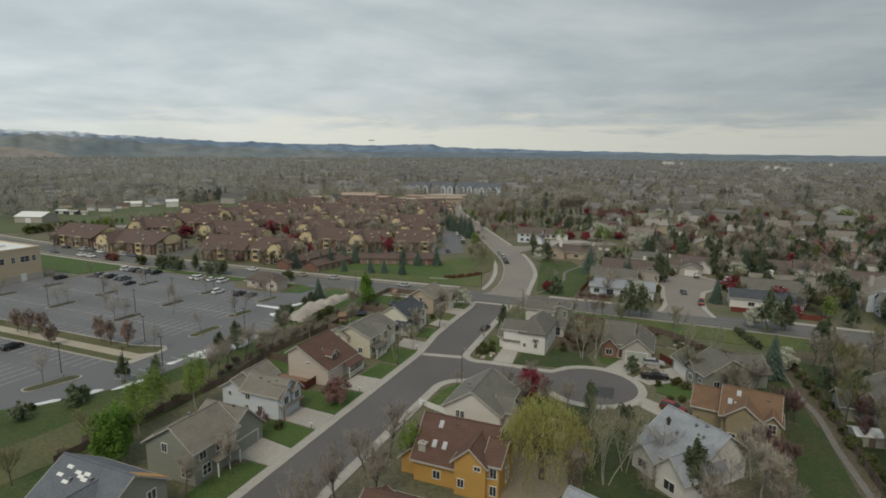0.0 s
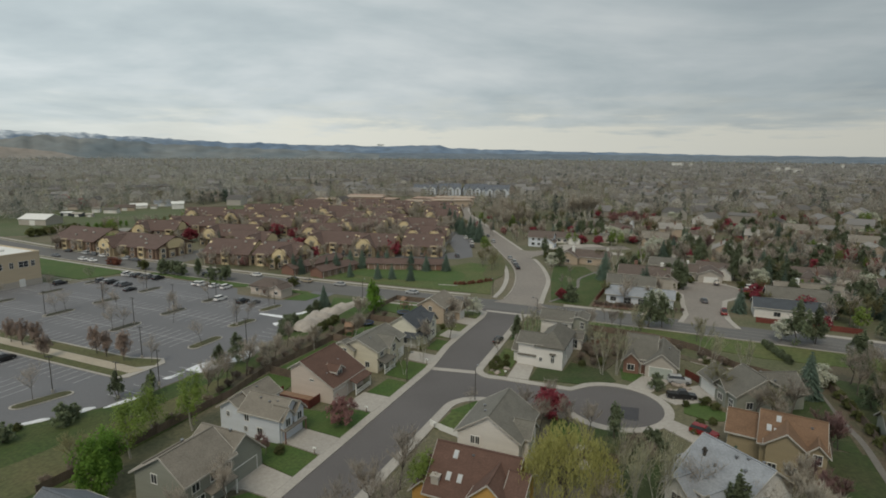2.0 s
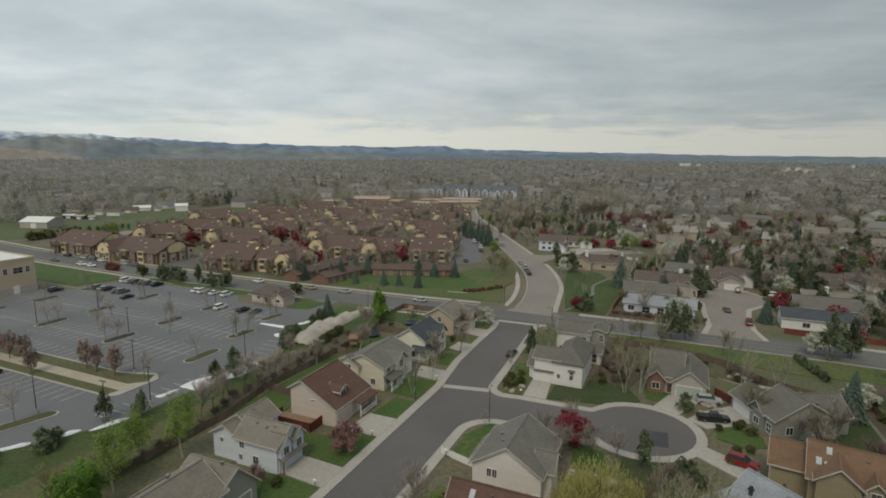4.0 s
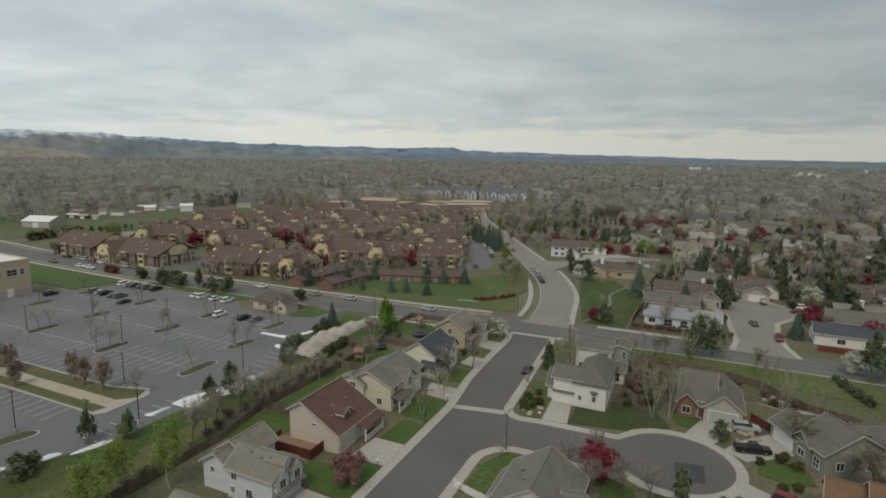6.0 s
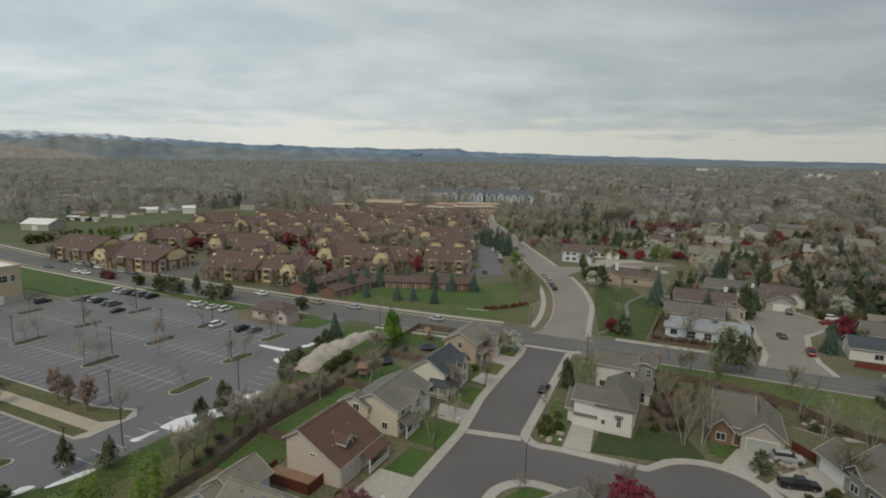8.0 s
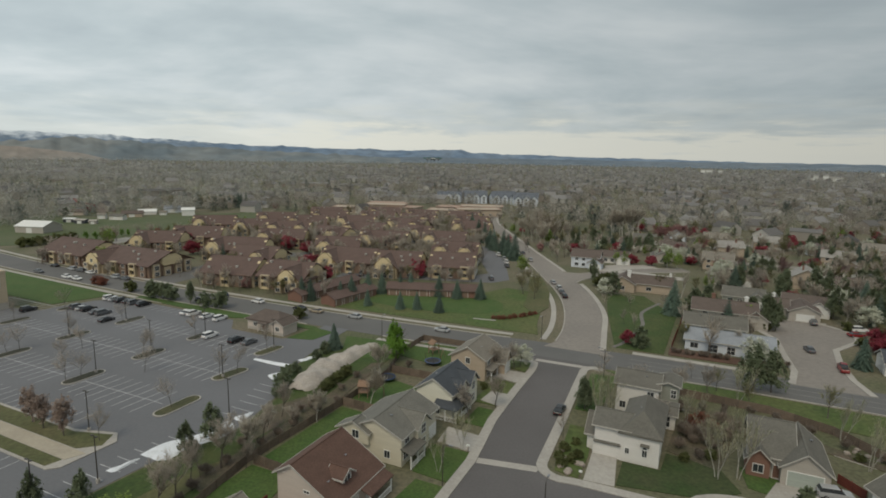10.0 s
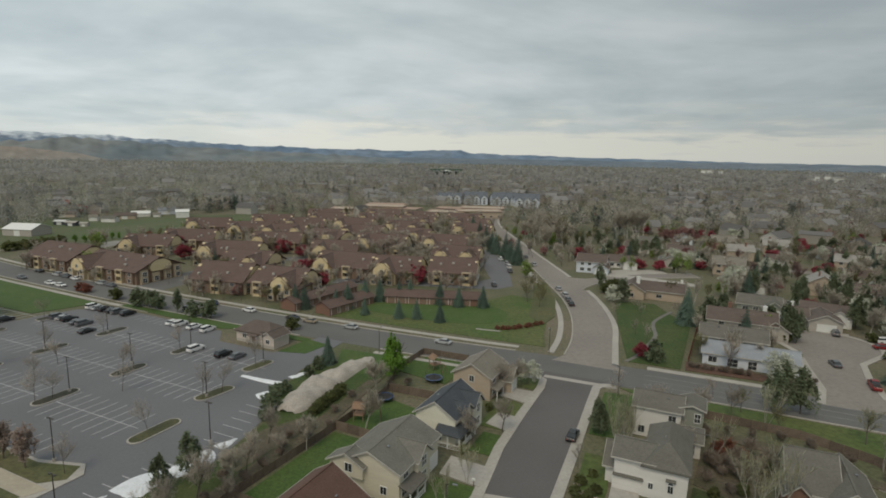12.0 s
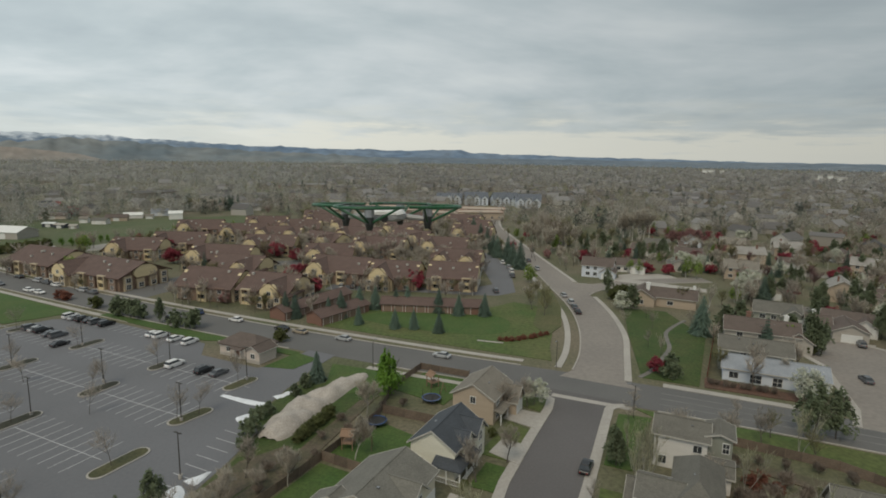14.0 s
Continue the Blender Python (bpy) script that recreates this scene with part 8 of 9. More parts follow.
for i in range(26):
    grove.tree(town_rng.choice(["pale", "pale", "bud"]), *xy(-446 + i * 1.5, 380 + i * 1.2 + town_rng.uniform(-5, 5)), town_rng.uniform(9, 14))
grove.build("in the town")

# ---- far woods: joined clumps ----
far_rng = np.random.default_rng(9)


def far_wood(name, mat, label, spots3, k, tall, kind):
    """All far trees of one look. spots3: x, y and height."""
    n = len(spots3)
    if kind == "bare":
        base = unit(far_rng.normal(size=(k, 3))) * far_rng.uniform(0.25, 1.0, (k, 1)) ** 0.6 * np.array([0.40, 0.40, 0.42]) + np.array([0, 0, 0.58])
    elif kind == "cone":
        s = far_rng.uniform(0, 1, k)
        ang = far_rng.uniform(0, 2 * math.pi, k)
        base = np.stack([np.cos(ang) * (1 - s) * 0.26, np.sin(ang) * (1 - s) * 0.26, 0.06 + 0.94 * s], 1)
    else:
        base = unit(far_rng.normal(size=(k, 3))) * far_rng.uniform(0.5, 1.0, (k, 1)) * np.array([0.46, 0.46, 0.42]) + np.array([0, 0, 0.5])
    h = spots3[:, 2][:, None, None]
    turn = far_rng.uniform(0, 2 * math.pi, n)
    c, s = np.cos(turn)[:, None], np.sin(turn)[:, None]
    p = base[None] + far_rng.normal(size=(n, k, 3)) * 0.05
    q = np.stack([p[..., 0] * c - p[..., 1] * s, p[..., 0] * s + p[..., 1] * c, p[..., 2]], -1) * h
    q[..., 0] += spots3[:, 0][:, None]
    q[..., 1] += spots3[:, 1][:, None]
    q = q.reshape(-1, 3)
    size = (np.repeat(spots3[:, 2], k) * tall)[:, None] * far_rng.uniform(0.6, 1.3, (n * k, 1))
    d = unit(far_rng.normal(size=(n * k, 3)) + (np.array([0, 0, 0.9]) if kind == "bare" else 0))
    core = np.column_stack([spots3[:, :2], spots3[:, 2] * 0.45])
    out = unit(q - np.repeat(core, k, 0)) * 0.8 + np.array([0, 0, 0.5]) + far_rng.normal(size=(n * k, 3)) * 0.15
    side = unit(np.cross(d, out + far_rng.normal(size=(n * k, 3)) * 0.25))
    wide = 0.5 if kind == "bare" else 0.8
    tri = np.stack([q - d * size * 0.6 - side * size * wide, q - d * size * 0.6 + side * size * wide, q + d * size], 1)
    me = tris_mesh(name, faced(tri, out), mat)
    soft_normals(me, np.repeat(out, 3, 0))
    tagged(new(name, me), label, "woods", kind="stuff")


# each look: tones, words, share of the woods, height
FW = {"bare": ([((0.43, 0.40, 0.345), (0.38, 0.35, 0.305)), ((0.36, 0.325, 0.28), (0.31, 0.28, 0.24)), ((0.29, 0.255, 0.22), (0.25, 0.22, 0.19))], "bare grey-brown trees filling the town", 0.44, 11),
      "pale": ([((0.49, 0.455, 0.39), (0.43, 0.40, 0.345)), ((0.42, 0.39, 0.335), (0.37, 0.345, 0.295))], "pale bare cottonwoods filling the town", 0.19, 14),
      "cone": ([((0.12, 0.145, 0.115), (0.085, 0.105, 0.085))], "dark conifers dotted over the town", 0.14, 11),
      "green": ([((0.36, 0.36, 0.19), (0.31, 0.31, 0.165)), ((0.30, 0.29, 0.19), (0.25, 0.245, 0.16))], "yellow-green budding trees over the town", 0.13, 10),
      "red": ([((0.37, 0.15, 0.155), (0.31, 0.13, 0.135)), ((0.35, 0.26, 0.25), (0.31, 0.22, 0.21))], "crimson and pink trees dotted over the town", 0.06, 6.5),
      "white": ([((0.60, 0.585, 0.53), (0.52, 0.505, 0.455))], "white blossoming trees over the town", 0.04, 6.5)}


def scatter(n, y0, y1, keep):
    y = y0 * (y1 / y0) ** far_rng.uniform(0, 1, n)
    x = far_rng.uniform(-0.95, 1.12, n) * (y + 60)
    ok = np.array([keep(p, q) for p, q in zip(x, y)])
    return np.stack([x[ok], y[ok]], 1)


def hazed(c, k, grey=(0.44, 0.442, 0.452)):
    """A tone with pale distance haze mixed into the colour."""
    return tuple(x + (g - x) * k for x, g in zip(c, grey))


WEST_HAZE = (0.46, 0.475, 0.43)  # paler haze over the western woods, put into their colour


def far_band(n, y0, y1, k, tall, keep, grey, low=1.0):
    pts = scatter(n, y0, y1, keep)
    which = far_rng.uniform(0, 1, len(pts))
    # conifers keep together in loose groups
    drift = np.array([noise.noise(Vector((x * 0.011, y * 0.006, 3.0))) for x, y in pts])
    which = np.where((which > 0.63) & (which < 0.77) & (drift < -0.12), far_rng.uniform(0, 0.63, len(pts)), which)
    which = np.where((which < 0.30) & (drift > 0.3) & (far_rng.uniform(0, 1, len(pts)) < 0.5), 0.7, which)
    lo = 0
    for key, (tones, label, share, high) in FW.items():
        sel = pts[(which >= lo) & (which < lo + share)]
        lo += share
        for q, (c, d) in enumerate(tones):
            mine = sel[q::len(tones)]
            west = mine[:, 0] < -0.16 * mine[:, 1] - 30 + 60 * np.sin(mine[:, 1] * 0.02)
            for some, c1, d1, where in ((mine[~west], c, d, ""), (mine[west], hazed(c, 0.42, WEST_HAZE), hazed(d, 0.42, WEST_HAZE), " towards the fields")):
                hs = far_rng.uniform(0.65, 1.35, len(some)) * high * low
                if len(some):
                    far_wood("far_" + key + "_trees", woods_material("far_" + key + "_wood", hazed(c1, grey), hazed(d1, grey)), label + where, np.column_stack([some, hs]), k, tall, "bare" if key in ("bare", "pale", "green") else "cone" if key == "cone" else "ball")


# the farther the band, the more haze goes into its tree colours
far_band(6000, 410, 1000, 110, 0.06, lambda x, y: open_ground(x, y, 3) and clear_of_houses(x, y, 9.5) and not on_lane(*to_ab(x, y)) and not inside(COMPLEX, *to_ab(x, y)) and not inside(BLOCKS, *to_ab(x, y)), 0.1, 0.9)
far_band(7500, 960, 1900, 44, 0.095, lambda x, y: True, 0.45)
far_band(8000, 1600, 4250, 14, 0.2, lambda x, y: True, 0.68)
left = scatter(2200, 300, 520, lambda x, y: x < -120 and open_ground(x, y, 3) and to_ab(x, y)[0] < -325 and not (to_ab(x, y)[0] > -505 and to_ab(x, y)[1] < 340) and not (to_ab(x, y)[0] > -408 and to_ab(x, y)[1] < 400))
far_wood("far_bare_trees", woods_material("farm_wood", (0.42, 0.40, 0.335), (0.35, 0.335, 0.28)), "bare trees around the farm buildings", np.column_stack([left, far_rng.uniform(6, 13, len(left))]), 100, 0.07, "bare")

# far roofs peeping out of the woods
roof_shape, wall_shape = Shape(), Shape()
for i in range(1500 + len(outer)):
    y = 640 * (2800 / 640) ** town_rng.random()
    x = town_rng.uniform(-0.9, 1.05) * y
    if i >= 1500:
        x, y = outer[i - 1500]
    if i < 1500 and x < -0.12 * y and town_rng.random() < 0.75:
        continue
    k = town_rng.uniform(0, math.pi)
    big_one = i < 1500 and town_rng.random() < 0.08
    lx, ly, e, t = (town_rng.uniform(18, 40), 10, 6, 7.5) if big_one else (town_rng.uniform(6, 9), 5, town_rng.uniform(4, 6.5), town_rng.uniform(7, 9.5))
    c, s = math.cos(k), math.sin(k)
    R = lambda u, v, z: (x + u * c - v * s, y + u * s + v * c, z)
    wall_shape.add([R(-lx, -ly, 0), R(lx, -ly, 0), R(lx, ly, 0), R(-lx, ly, 0), R(-lx, -ly, e), R(lx, -ly, e), R(lx, ly, e), R(-lx, ly, e), R(-lx, 0, t), R(lx, 0, t)],
                   [(0, 1, 5, 4), (2, 3, 7, 6), (1, 2, 6, 9, 5), (3, 0, 4, 8, 7)])
    roof_shape.add([R(-lx - 0.5, -ly - 0.6, e - 0.2), R(lx + 0.5, -ly - 0.6, e - 0.2), R(lx + 0.5, 0, t + 0.2), R(-lx - 0.5, 0, t + 0.2), R(lx + 0.5, ly + 0.6, e - 0.2), R(-lx - 0.5, ly + 0.6, e - 0.2)], [(0, 1, 2, 3), (3, 2, 4, 5)])


def island_tones(name, tones):
    m = leaf_material(name, tones[0], tones[1], 0.0, 0.85)
    return m


tagged(new("far_house_walls", wall_shape.mesh("far_house_walls", island_tones("far_walls", ((0.70, 0.68, 0.64), (0.40, 0.35, 0.30))))), "pale walls of distant houses among trees", "houses", kind="stuff")
tagged(new("far_house_roofs", roof_shape.mesh("far_house_roofs", island_tones("far_roofs", ((0.17, 0.163, 0.16), (0.42, 0.41, 0.41))))), "grey roofs of distant houses among trees", "houses", kind="stuff")

# ---- vehicles ----
PAINT = {"white": (0.7, 0.7, 0.7), "silver": (0.36, 0.37, 0.38), "black": (0.02, 0.02, 0.022), "grey": (0.11, 0.115, 0.125), "red": (0.2, 0.018, 0.02), "blue": (0.05, 0.08, 0.17), "tan": (0.32, 0.27, 0.2)}
CAR_PAINT = {k: material("car_paint_" + k, c, tuple(x * 0.93 for x in c), 0.5, 0.25, 3.0, 0.04, 0) for k, c in PAINT.items()}
M_LAMP = material("lamp_glass", (0.55, 0.53, 0.5), (0.45, 0.43, 0.4), 2, 0.2)
M_TAIL = material("tail_lamp", (0.25, 0.01, 0.01), (0.2, 0.01, 0.01), 2, 0.25)


def lofted(rings):
    """A closed body through rings of equal length."""
    n = len(rings[0])
    sh = Shape()
    v = [p for r in rings for p in r]
    f = [tuple(range(n))[::-1], tuple(range((len(rings) - 1) * n, len(rings) * n))]
    for i in range(len(rings) - 1):
        for j in range(n):
            f.append((i * n + j, i * n + (j + 1) % n, (i + 1) * n + (j + 1) % n, (i + 1) * n + j))
    return sh.add(v, f)


def car_meshes(style):
    # stations along x: place, half width, sill, shoulder height
    L = {"sedan": 2.3, "suv": 2.35, "pickup": 2.85}[style]
    hood = {"sedan": 0.92, "suv": 1.08, "pickup": 1.12}[style]
    top = {"sedan": 1.44, "suv": 1.75, "pickup": 1.85}[style]
    rings = []
    for x, wd, lo, hi in ((-L, 0.72, 0.45, hood - 0.2), (-L + 0.12, 0.84, 0.3, hood - 0.04), (-L * 0.55, 0.92, 0.24, hood + 0.02), (0, 0.93, 0.22, hood + 0.02), (L * 0.5, 0.92, 0.24, hood - 0.02), (L - 0.2, 0.84, 0.28, hood - 0.16), (L, 0.7, 0.42, hood - 0.3)):
        rings.append([(x, -wd, lo), (x, -wd * 1.02, (lo + hi) / 2), (x, -wd * 0.94, hi), (x, wd * 0.94, hi), (x, wd * 1.02, (lo + hi) / 2), (x, wd, lo)])
    body = lofted(rings)
    x0, x1, x2, x3 = {"sedan": (-1.75, -1.1, 0.35, 1.1), "suv": (-2.25, -1.95, 0.3, 1.05), "pickup": (-0.7, -0.5, 0.75, 1.4)}[style]
    glass = Shape()
    glass.add([(x0, -0.82, hood), (x3, -0.82, hood), (x3, 0.82, hood), (x0, 0.82, hood), (x1, -0.62, top - 0.07), (x2, -0.62, top - 0.07), (x2, 0.62, top - 0.07), (x1, 0.62, top - 0.07)],
              [(0, 1, 5, 4), (1, 2, 6, 5), (2, 3, 7, 6), (3, 0, 4, 7), (4, 5, 6, 7)])
    roof = Shape()
    roof.add([(x1 - 0.06, -0.66, top - 0.1), (x2 + 0.06, -0.66, top - 0.1), (x2 + 0.06, 0.66, top - 0.1), (x1 - 0.06, 0.66, top - 0.1), (x1 + 0.06, -0.56, top), (x2 - 0.06, -0.56, top), (x2 - 0.06, 0.56, top), (x1 + 0.06, 0.56, top)],
             [(0, 1, 5, 4), (1, 2, 6, 5), (2, 3, 7, 6), (3, 0, 4, 7), (4, 5, 6, 7), (3, 2, 1, 0)])
    bed = Shape().box(-L + 0.15, -0.85, -0.74, 0.74, hood + 0.015, hood + 0.05) if style == "pickup" else None
    tyre = Shape()
    n = 12
    v = [(0.34 * math.cos(2 * math.pi * i / n), y, 0.34 * math.sin(2 * math.pi * i / n)) for y in (-0.11, 0.11) for i in range(n)]
    tyre.add(v, [tuple(range(n)), tuple(range(n, 2 * n))[::-1]] + [(i, n + i, n + (i + 1) % n, (i + 1) % n) for i in range(n)])
    rim = Shape()
    v = [(0.2 * math.cos(2 * math.pi * i / n), y, 0.2 * math.sin(2 * math.pi * i / n)) for y in (-0.12, 0.12) for i in range(n)]
    rim.add(v, [tuple(range(n)), tuple(range(n, 2 * n))[::-1]] + [(i, n + i, n + (i + 1) % n, (i + 1) % n) for i in range(n)])
    head = Shape().box(L - 0.16, L - 0.05, -0.2, 0.2, hood - 0.38, hood - 0.24)
    tail = Shape().box(-L - 0.01, -L + 0.1, -0.14, 0.14, hood - 0.34, hood - 0.2)
    return dict(body=body, roof=roof, glass=glass.mesh("cabin_glass", M_PANE), tyre=tyre.mesh("tyre", M_TYRE), rim=rim.mesh("rim", M_RIM), bed=bed.mesh("load_bed", M_TYRE) if bed else None,
                head=head.mesh("headlight", M_LAMP), tail=tail.mesh("tail_light", M_TAIL), L=L, painted={})


STYLES = {k: car_meshes(k) for k in ("sedan", "suv", "pickup")}


def car(a, b, turn, color, style="sedan", label="parked on the asphalt", z=0.05, m=None):
    s = STYLES[style]
    if color not in s["painted"]:
        s["painted"][color] = (s["body"].mesh("body", CAR_PAINT[color]), s["roof"].mesh("roof_panel", CAR_PAINT[color]))
    body, roof = s["painted"][color]
    word = {"sedan": "sedan", "suv": "estate car", "pickup": "pickup truck"}[style]
    t = thing("pickup_truck" if style == "pickup" else "car", m or place(a, b, z, turn), color + " " + word + " " + label, "truck" if style == "pickup" else "car", "parked cars")
    part("body", body, t)
    part("roof_panel", roof, t)
    part("cabin_glass", s["glass"], t)
    if s["bed"]:
        part("load_bed", s["bed"], t)
    for x in (-s["L"] * 0.6, s["L"] * 0.63):
        for y in (-0.82, 0.82):
            wh = part("wheel", s["tyre"], t, at=pose(x, y, 0.34))
            part("rim", s["rim"], wh)
    for y in (-0.55, 0.55):
        part("headlight", s["head"], t, at=pose(0, y, 0))
        part("tail_light", s["tail"], t, at=pose(0, y, 0))


for i, a in enumerate((-165, -162.3, -156.8, -151.4)):
    car(a, 158.7, 90, "white", "suv" if i % 2 else "sedan", "in a car park bay")
car(-141.4, 146, 90, "white", "suv", "beside a planted island")
car(-132.5, 146.4, 90, "black", "suv", "in a car park bay")
car(-128.5, 147, 88, "grey", "sedan", "in a car park bay")
for a, b, c, st in ((-178.8, 142.4, "black", "sedan"), (-186.3, 146.4, "grey", "suv"), (-189, 146.2, "grey", "sedan"), (-193.8, 146.8, "black", "suv"), (-196.5, 146.8, "silver", "sedan"), (-199.2, 146.8, "grey", "suv"),
                    (-201, 158.6, "white", "suv"), (-198.2, 158.4, "silver", "sedan"), (-194.6, 158.4, "black", "suv"), (-191.8, 158.6, "black", "sedan"), (-189, 158.6, "grey", "suv"), (-184.6, 158.6, "black", "suv"), (-209, 138, "black", "suv")):
    car(a, b, 90, c, st, "in a car park bay")
car(-146, 87 - 2, 90, "black", "suv", "in a car park bay")
for a, b, c, st in ((-89, 180.3, "silver", "sedan"), (-118, 179.6, "silver", "sedan"), (-132, 178.9, "tan", "sedan"), (-138.5, 178.9, "black", "sedan"), (-156, 179, "white", "sedan"), (-172, 178.9, "blue", "suv"), (-172, 170.2, "black", "suv"),
                    (-246, 180.8, "white", "sedan"), (-252.5, 181.2, "grey", "suv"), (-259, 181.6, "silver", "suv"), (-272, 182.2, "black", "sedan"), (-230, 180.2, "silver", "suv"), (-224, 180, "grey", "sedan"), (-246, 171.6, "white", "sedan"), (-239.6, 171.4, "white", "sedan"), (-265, 172, "grey", "sedan")):
    car(a, b, 0 if b < 175 else 180, c, st, "parked along the avenue", 0.03)
car(-46.8, 145.2, 90, "black", "sedan", "parked by the street kerb", 0.036)
car(-3.6, 135.9, 10, "silver", "suv", "beside a concrete drive", 0.14)
car(-3.1, 127.8, 14, "black", "pickup", "on a concrete drive", 0.14)
car(0.6, 113.2, -20, "red", "suv", "on a concrete drive", 0.14)
for y, c, st in ((252, "silver", "suv"), (246, "grey", "sedan"), (262, "silver", "sedan"), (240, "black", "sedan"), (310, "silver", "suv"), (330, "grey", "sedan")):
    lo, hi = nr_edges(y)
    l2, _ = nr_edges(y + 4)
    car(0, 0, 0, c, st, "parked along the winding road", m=pose(lo + 1.5, y, 0.042, 0, 0, 90 + math.degrees(math.atan2(lo - l2, 4))))
for a, b, c in ((-107, 288, "white"), (-103.6, 279, "grey"), (-117, 305, "white"), (-111, 296, "silver"), (-100.5, 250.5, "grey"), (-150, 231, "black"), (-146.5, 232, "grey"), (-143, 233.6, "white"), (-154, 229, "silver")):
    car(a, b, 120, c, "suv", "in the apartments' car park", 0.034)
car(19.4, 238.4, 20, "white", "suv", "at the end of the dead end", 0.046)
car(8.4, 198.5, 90, "red", "pickup", "in the dead end", 0.046)
car(17.4, 232, 20, "red", "sedan", "at the end of the dead end", 0.046)
car(8.2, 240.4, 90, "grey", "suv", "in front of a garage", 0.14)
car(3.2, 210.9, 100, "grey", "sedan", "in the dead end", 0.046)

# ---- fences, lamps and garden things ----


def fence(pts, high, mat, label):
    """A board fence: posts and panels."""
    f = thing("fence", pose(0, 0, 0), label, "fence", "fences")
    for (a0, b0), (a1, b1) in zip(pts, pts[1:]):
        n = max(1, round(math.hypot(a1 - a0, b1 - b0) / 2.4))
        turn = math.degrees(math.atan2(b1 - b0, a1 - a0))
        ln = math.hypot(a1 - a0, b1 - b0) / n
        sh = Shape()
        boards = max(2, int(ln / 0.16))
        v, fc = [], []
        for k in range(boards + 1):
            x, y, top = k * ln / boards, 0.02 * (k % 2), high - 0.04 * (k % 3 == 1)
            v += [(x, y - 0.015, 0.03), (x, y + 0.015, 0.03), (x, y + 0.015, top), (x, y - 0.015, top)]
        for k in range(boards):
            fc += [(4 * k + q, 4 * k + 4 + q, 4 * k + 4 + (q + 1) % 4, 4 * k + (q + 1) % 4) for q in range(4)]
        sh.add(v, fc + [(0, 1, 2, 3), (4 * boards + 3, 4 * boards + 2, 4 * boards + 1, 4 * boards)])
        panel, post = sh.mesh("panel", mat), Shape().box(-0.06, 0.06, -0.06, 0.06, 0, high + 0.1).mesh("post", mat)
        for i in range(n):
            q = place(a0 + (a1 - a0) * i / n, b0 + (b1 - b0) * i / n, 0, turn)
            part("panel", panel, f, at=q)
            part("post", post, f, at=q)


fence([(-86, 56), (-85, 92), (-87, 104), (-86, 128), (-86, 146), (-90, 158), (-90, 171), (-78, 171.5)], 1.55, M_WOODFENCE, "weathered brown board fence behind the gardens")
fence([(-86, 104.5), (-76, 104)], 1.8, M_WOODFENCE, "weathered brown board fence between gardens")
fence([(-86, 128.5), (-73, 128)], 1.8, M_WOODFENCE, "weathered brown board fence between gardens")
fence([(-86, 147.5), (-74, 148)], 1.8, M_WOODFENCE, "weathered brown board fence between gardens")
fence([(-78, 171.5), (-75, 163)], 1.8, M_WOODFENCE, "weathered brown board fence at the corner garden")
fence([(-30, 165), (-10, 163.5), (0, 159), (8, 150), (16, 147)], 1.7, M_WOODFENCE, "dark board fence behind the gardens")
fence([(0.4, 137.4), (-2.5, 141)], 1.6, M_REDFENCE, "short red-brown garden fence")
fence([(16.5, 193), (30, 192.6), (42, 192)], 1.6, M_REDFENCE, "red-stained board fence along the avenue")
fence([(-29.5, 196), (-29, 207), (-28, 228)], 1.7, M_REDFENCE, "red-brown garden fence beside the park")
fence([(-44, 97), (-37, 95)], 1.2, M_WHITE, "low white fence beside a lawn")
fence([(24.6, 148), (27.4, 128), (28.2, 100), (29.6, 80)], 1.6, M_WOODFENCE, "dark fence along the narrow path")
fence([(-20, 96), (-12, 98), (-10, 104)], 1.7, M_WOODFENCE, "weathered brown garden fence boards")


def lot_lamp(a, b):
    t = thing("lamp_post", place(a, b, 0.05), "tall dark car park lamp post", "lamp post", "car park lamps")
    part("base", Shape().tube((0, 0, -0.1), (0, 0, 0.7), 0.3, 0.3, 10).mesh("base", M_CONCRETE), t, "round concrete footing")
    part("pole", Shape().tube((0, 0, 0.65), (0, 0, 7.6), 0.1, 0.07, 8).mesh("pole", M_POLE), t)
    part("arm", Shape().tube((-0.4, 0, 7.5), (0.4, 0, 7.5), 0.04, 0.04, 6).mesh("arm", M_POLE), t)
    for x in (-0.5, 0.5):
        part("lamp_head", Shape().box(x - 0.22, x + 0.22, -0.14, 0.14, 7.42, 7.55).mesh("lamp_head", M_POLE), t)


for a, b in ((-101.8, 114.6), (-119, 99.2), (-146.9, 132.6), (-117.2, 127.6), (-174, 129), (-173.8, 145), (-144.2, 147), (-120.8, 147.6), (-102.5, 90), (-143.8, 116.6), (-173.4, 111), (-118.5, 78.6), (-104, 84 - 2)):
    lot_lamp(a, b)


def street_lamp(a, b, turn):
    t = thing("street_lamp", place(a, b, 0.1, turn), "slim grey street lamp with a short arm", "street lamp", "street lamps")
    part("pole", Shape().tube((0, 0, -0.1), (0, 0, 6.5), 0.09, 0.06, 8).mesh("pole", M_POLE), t)
    part("arm", Shape().tube((0, 0, 6.4), (1.2, 0, 6.7), 0.04, 0.04, 6).mesh("arm", M_POLE), t)
    part("lamp_head", Shape().box(0.9, 1.6, -0.13, 0.13, 6.64, 6.78).mesh("lamp_head", M_RIM), t)


for a, b, k in ((-56.6, 112.6, 0), (-42.2, 167.5, 180), (-40.4, 110.2, 90), (-62, 186.8, -90), (-100, 166, 90)):
    street_lamp(a, b, k)


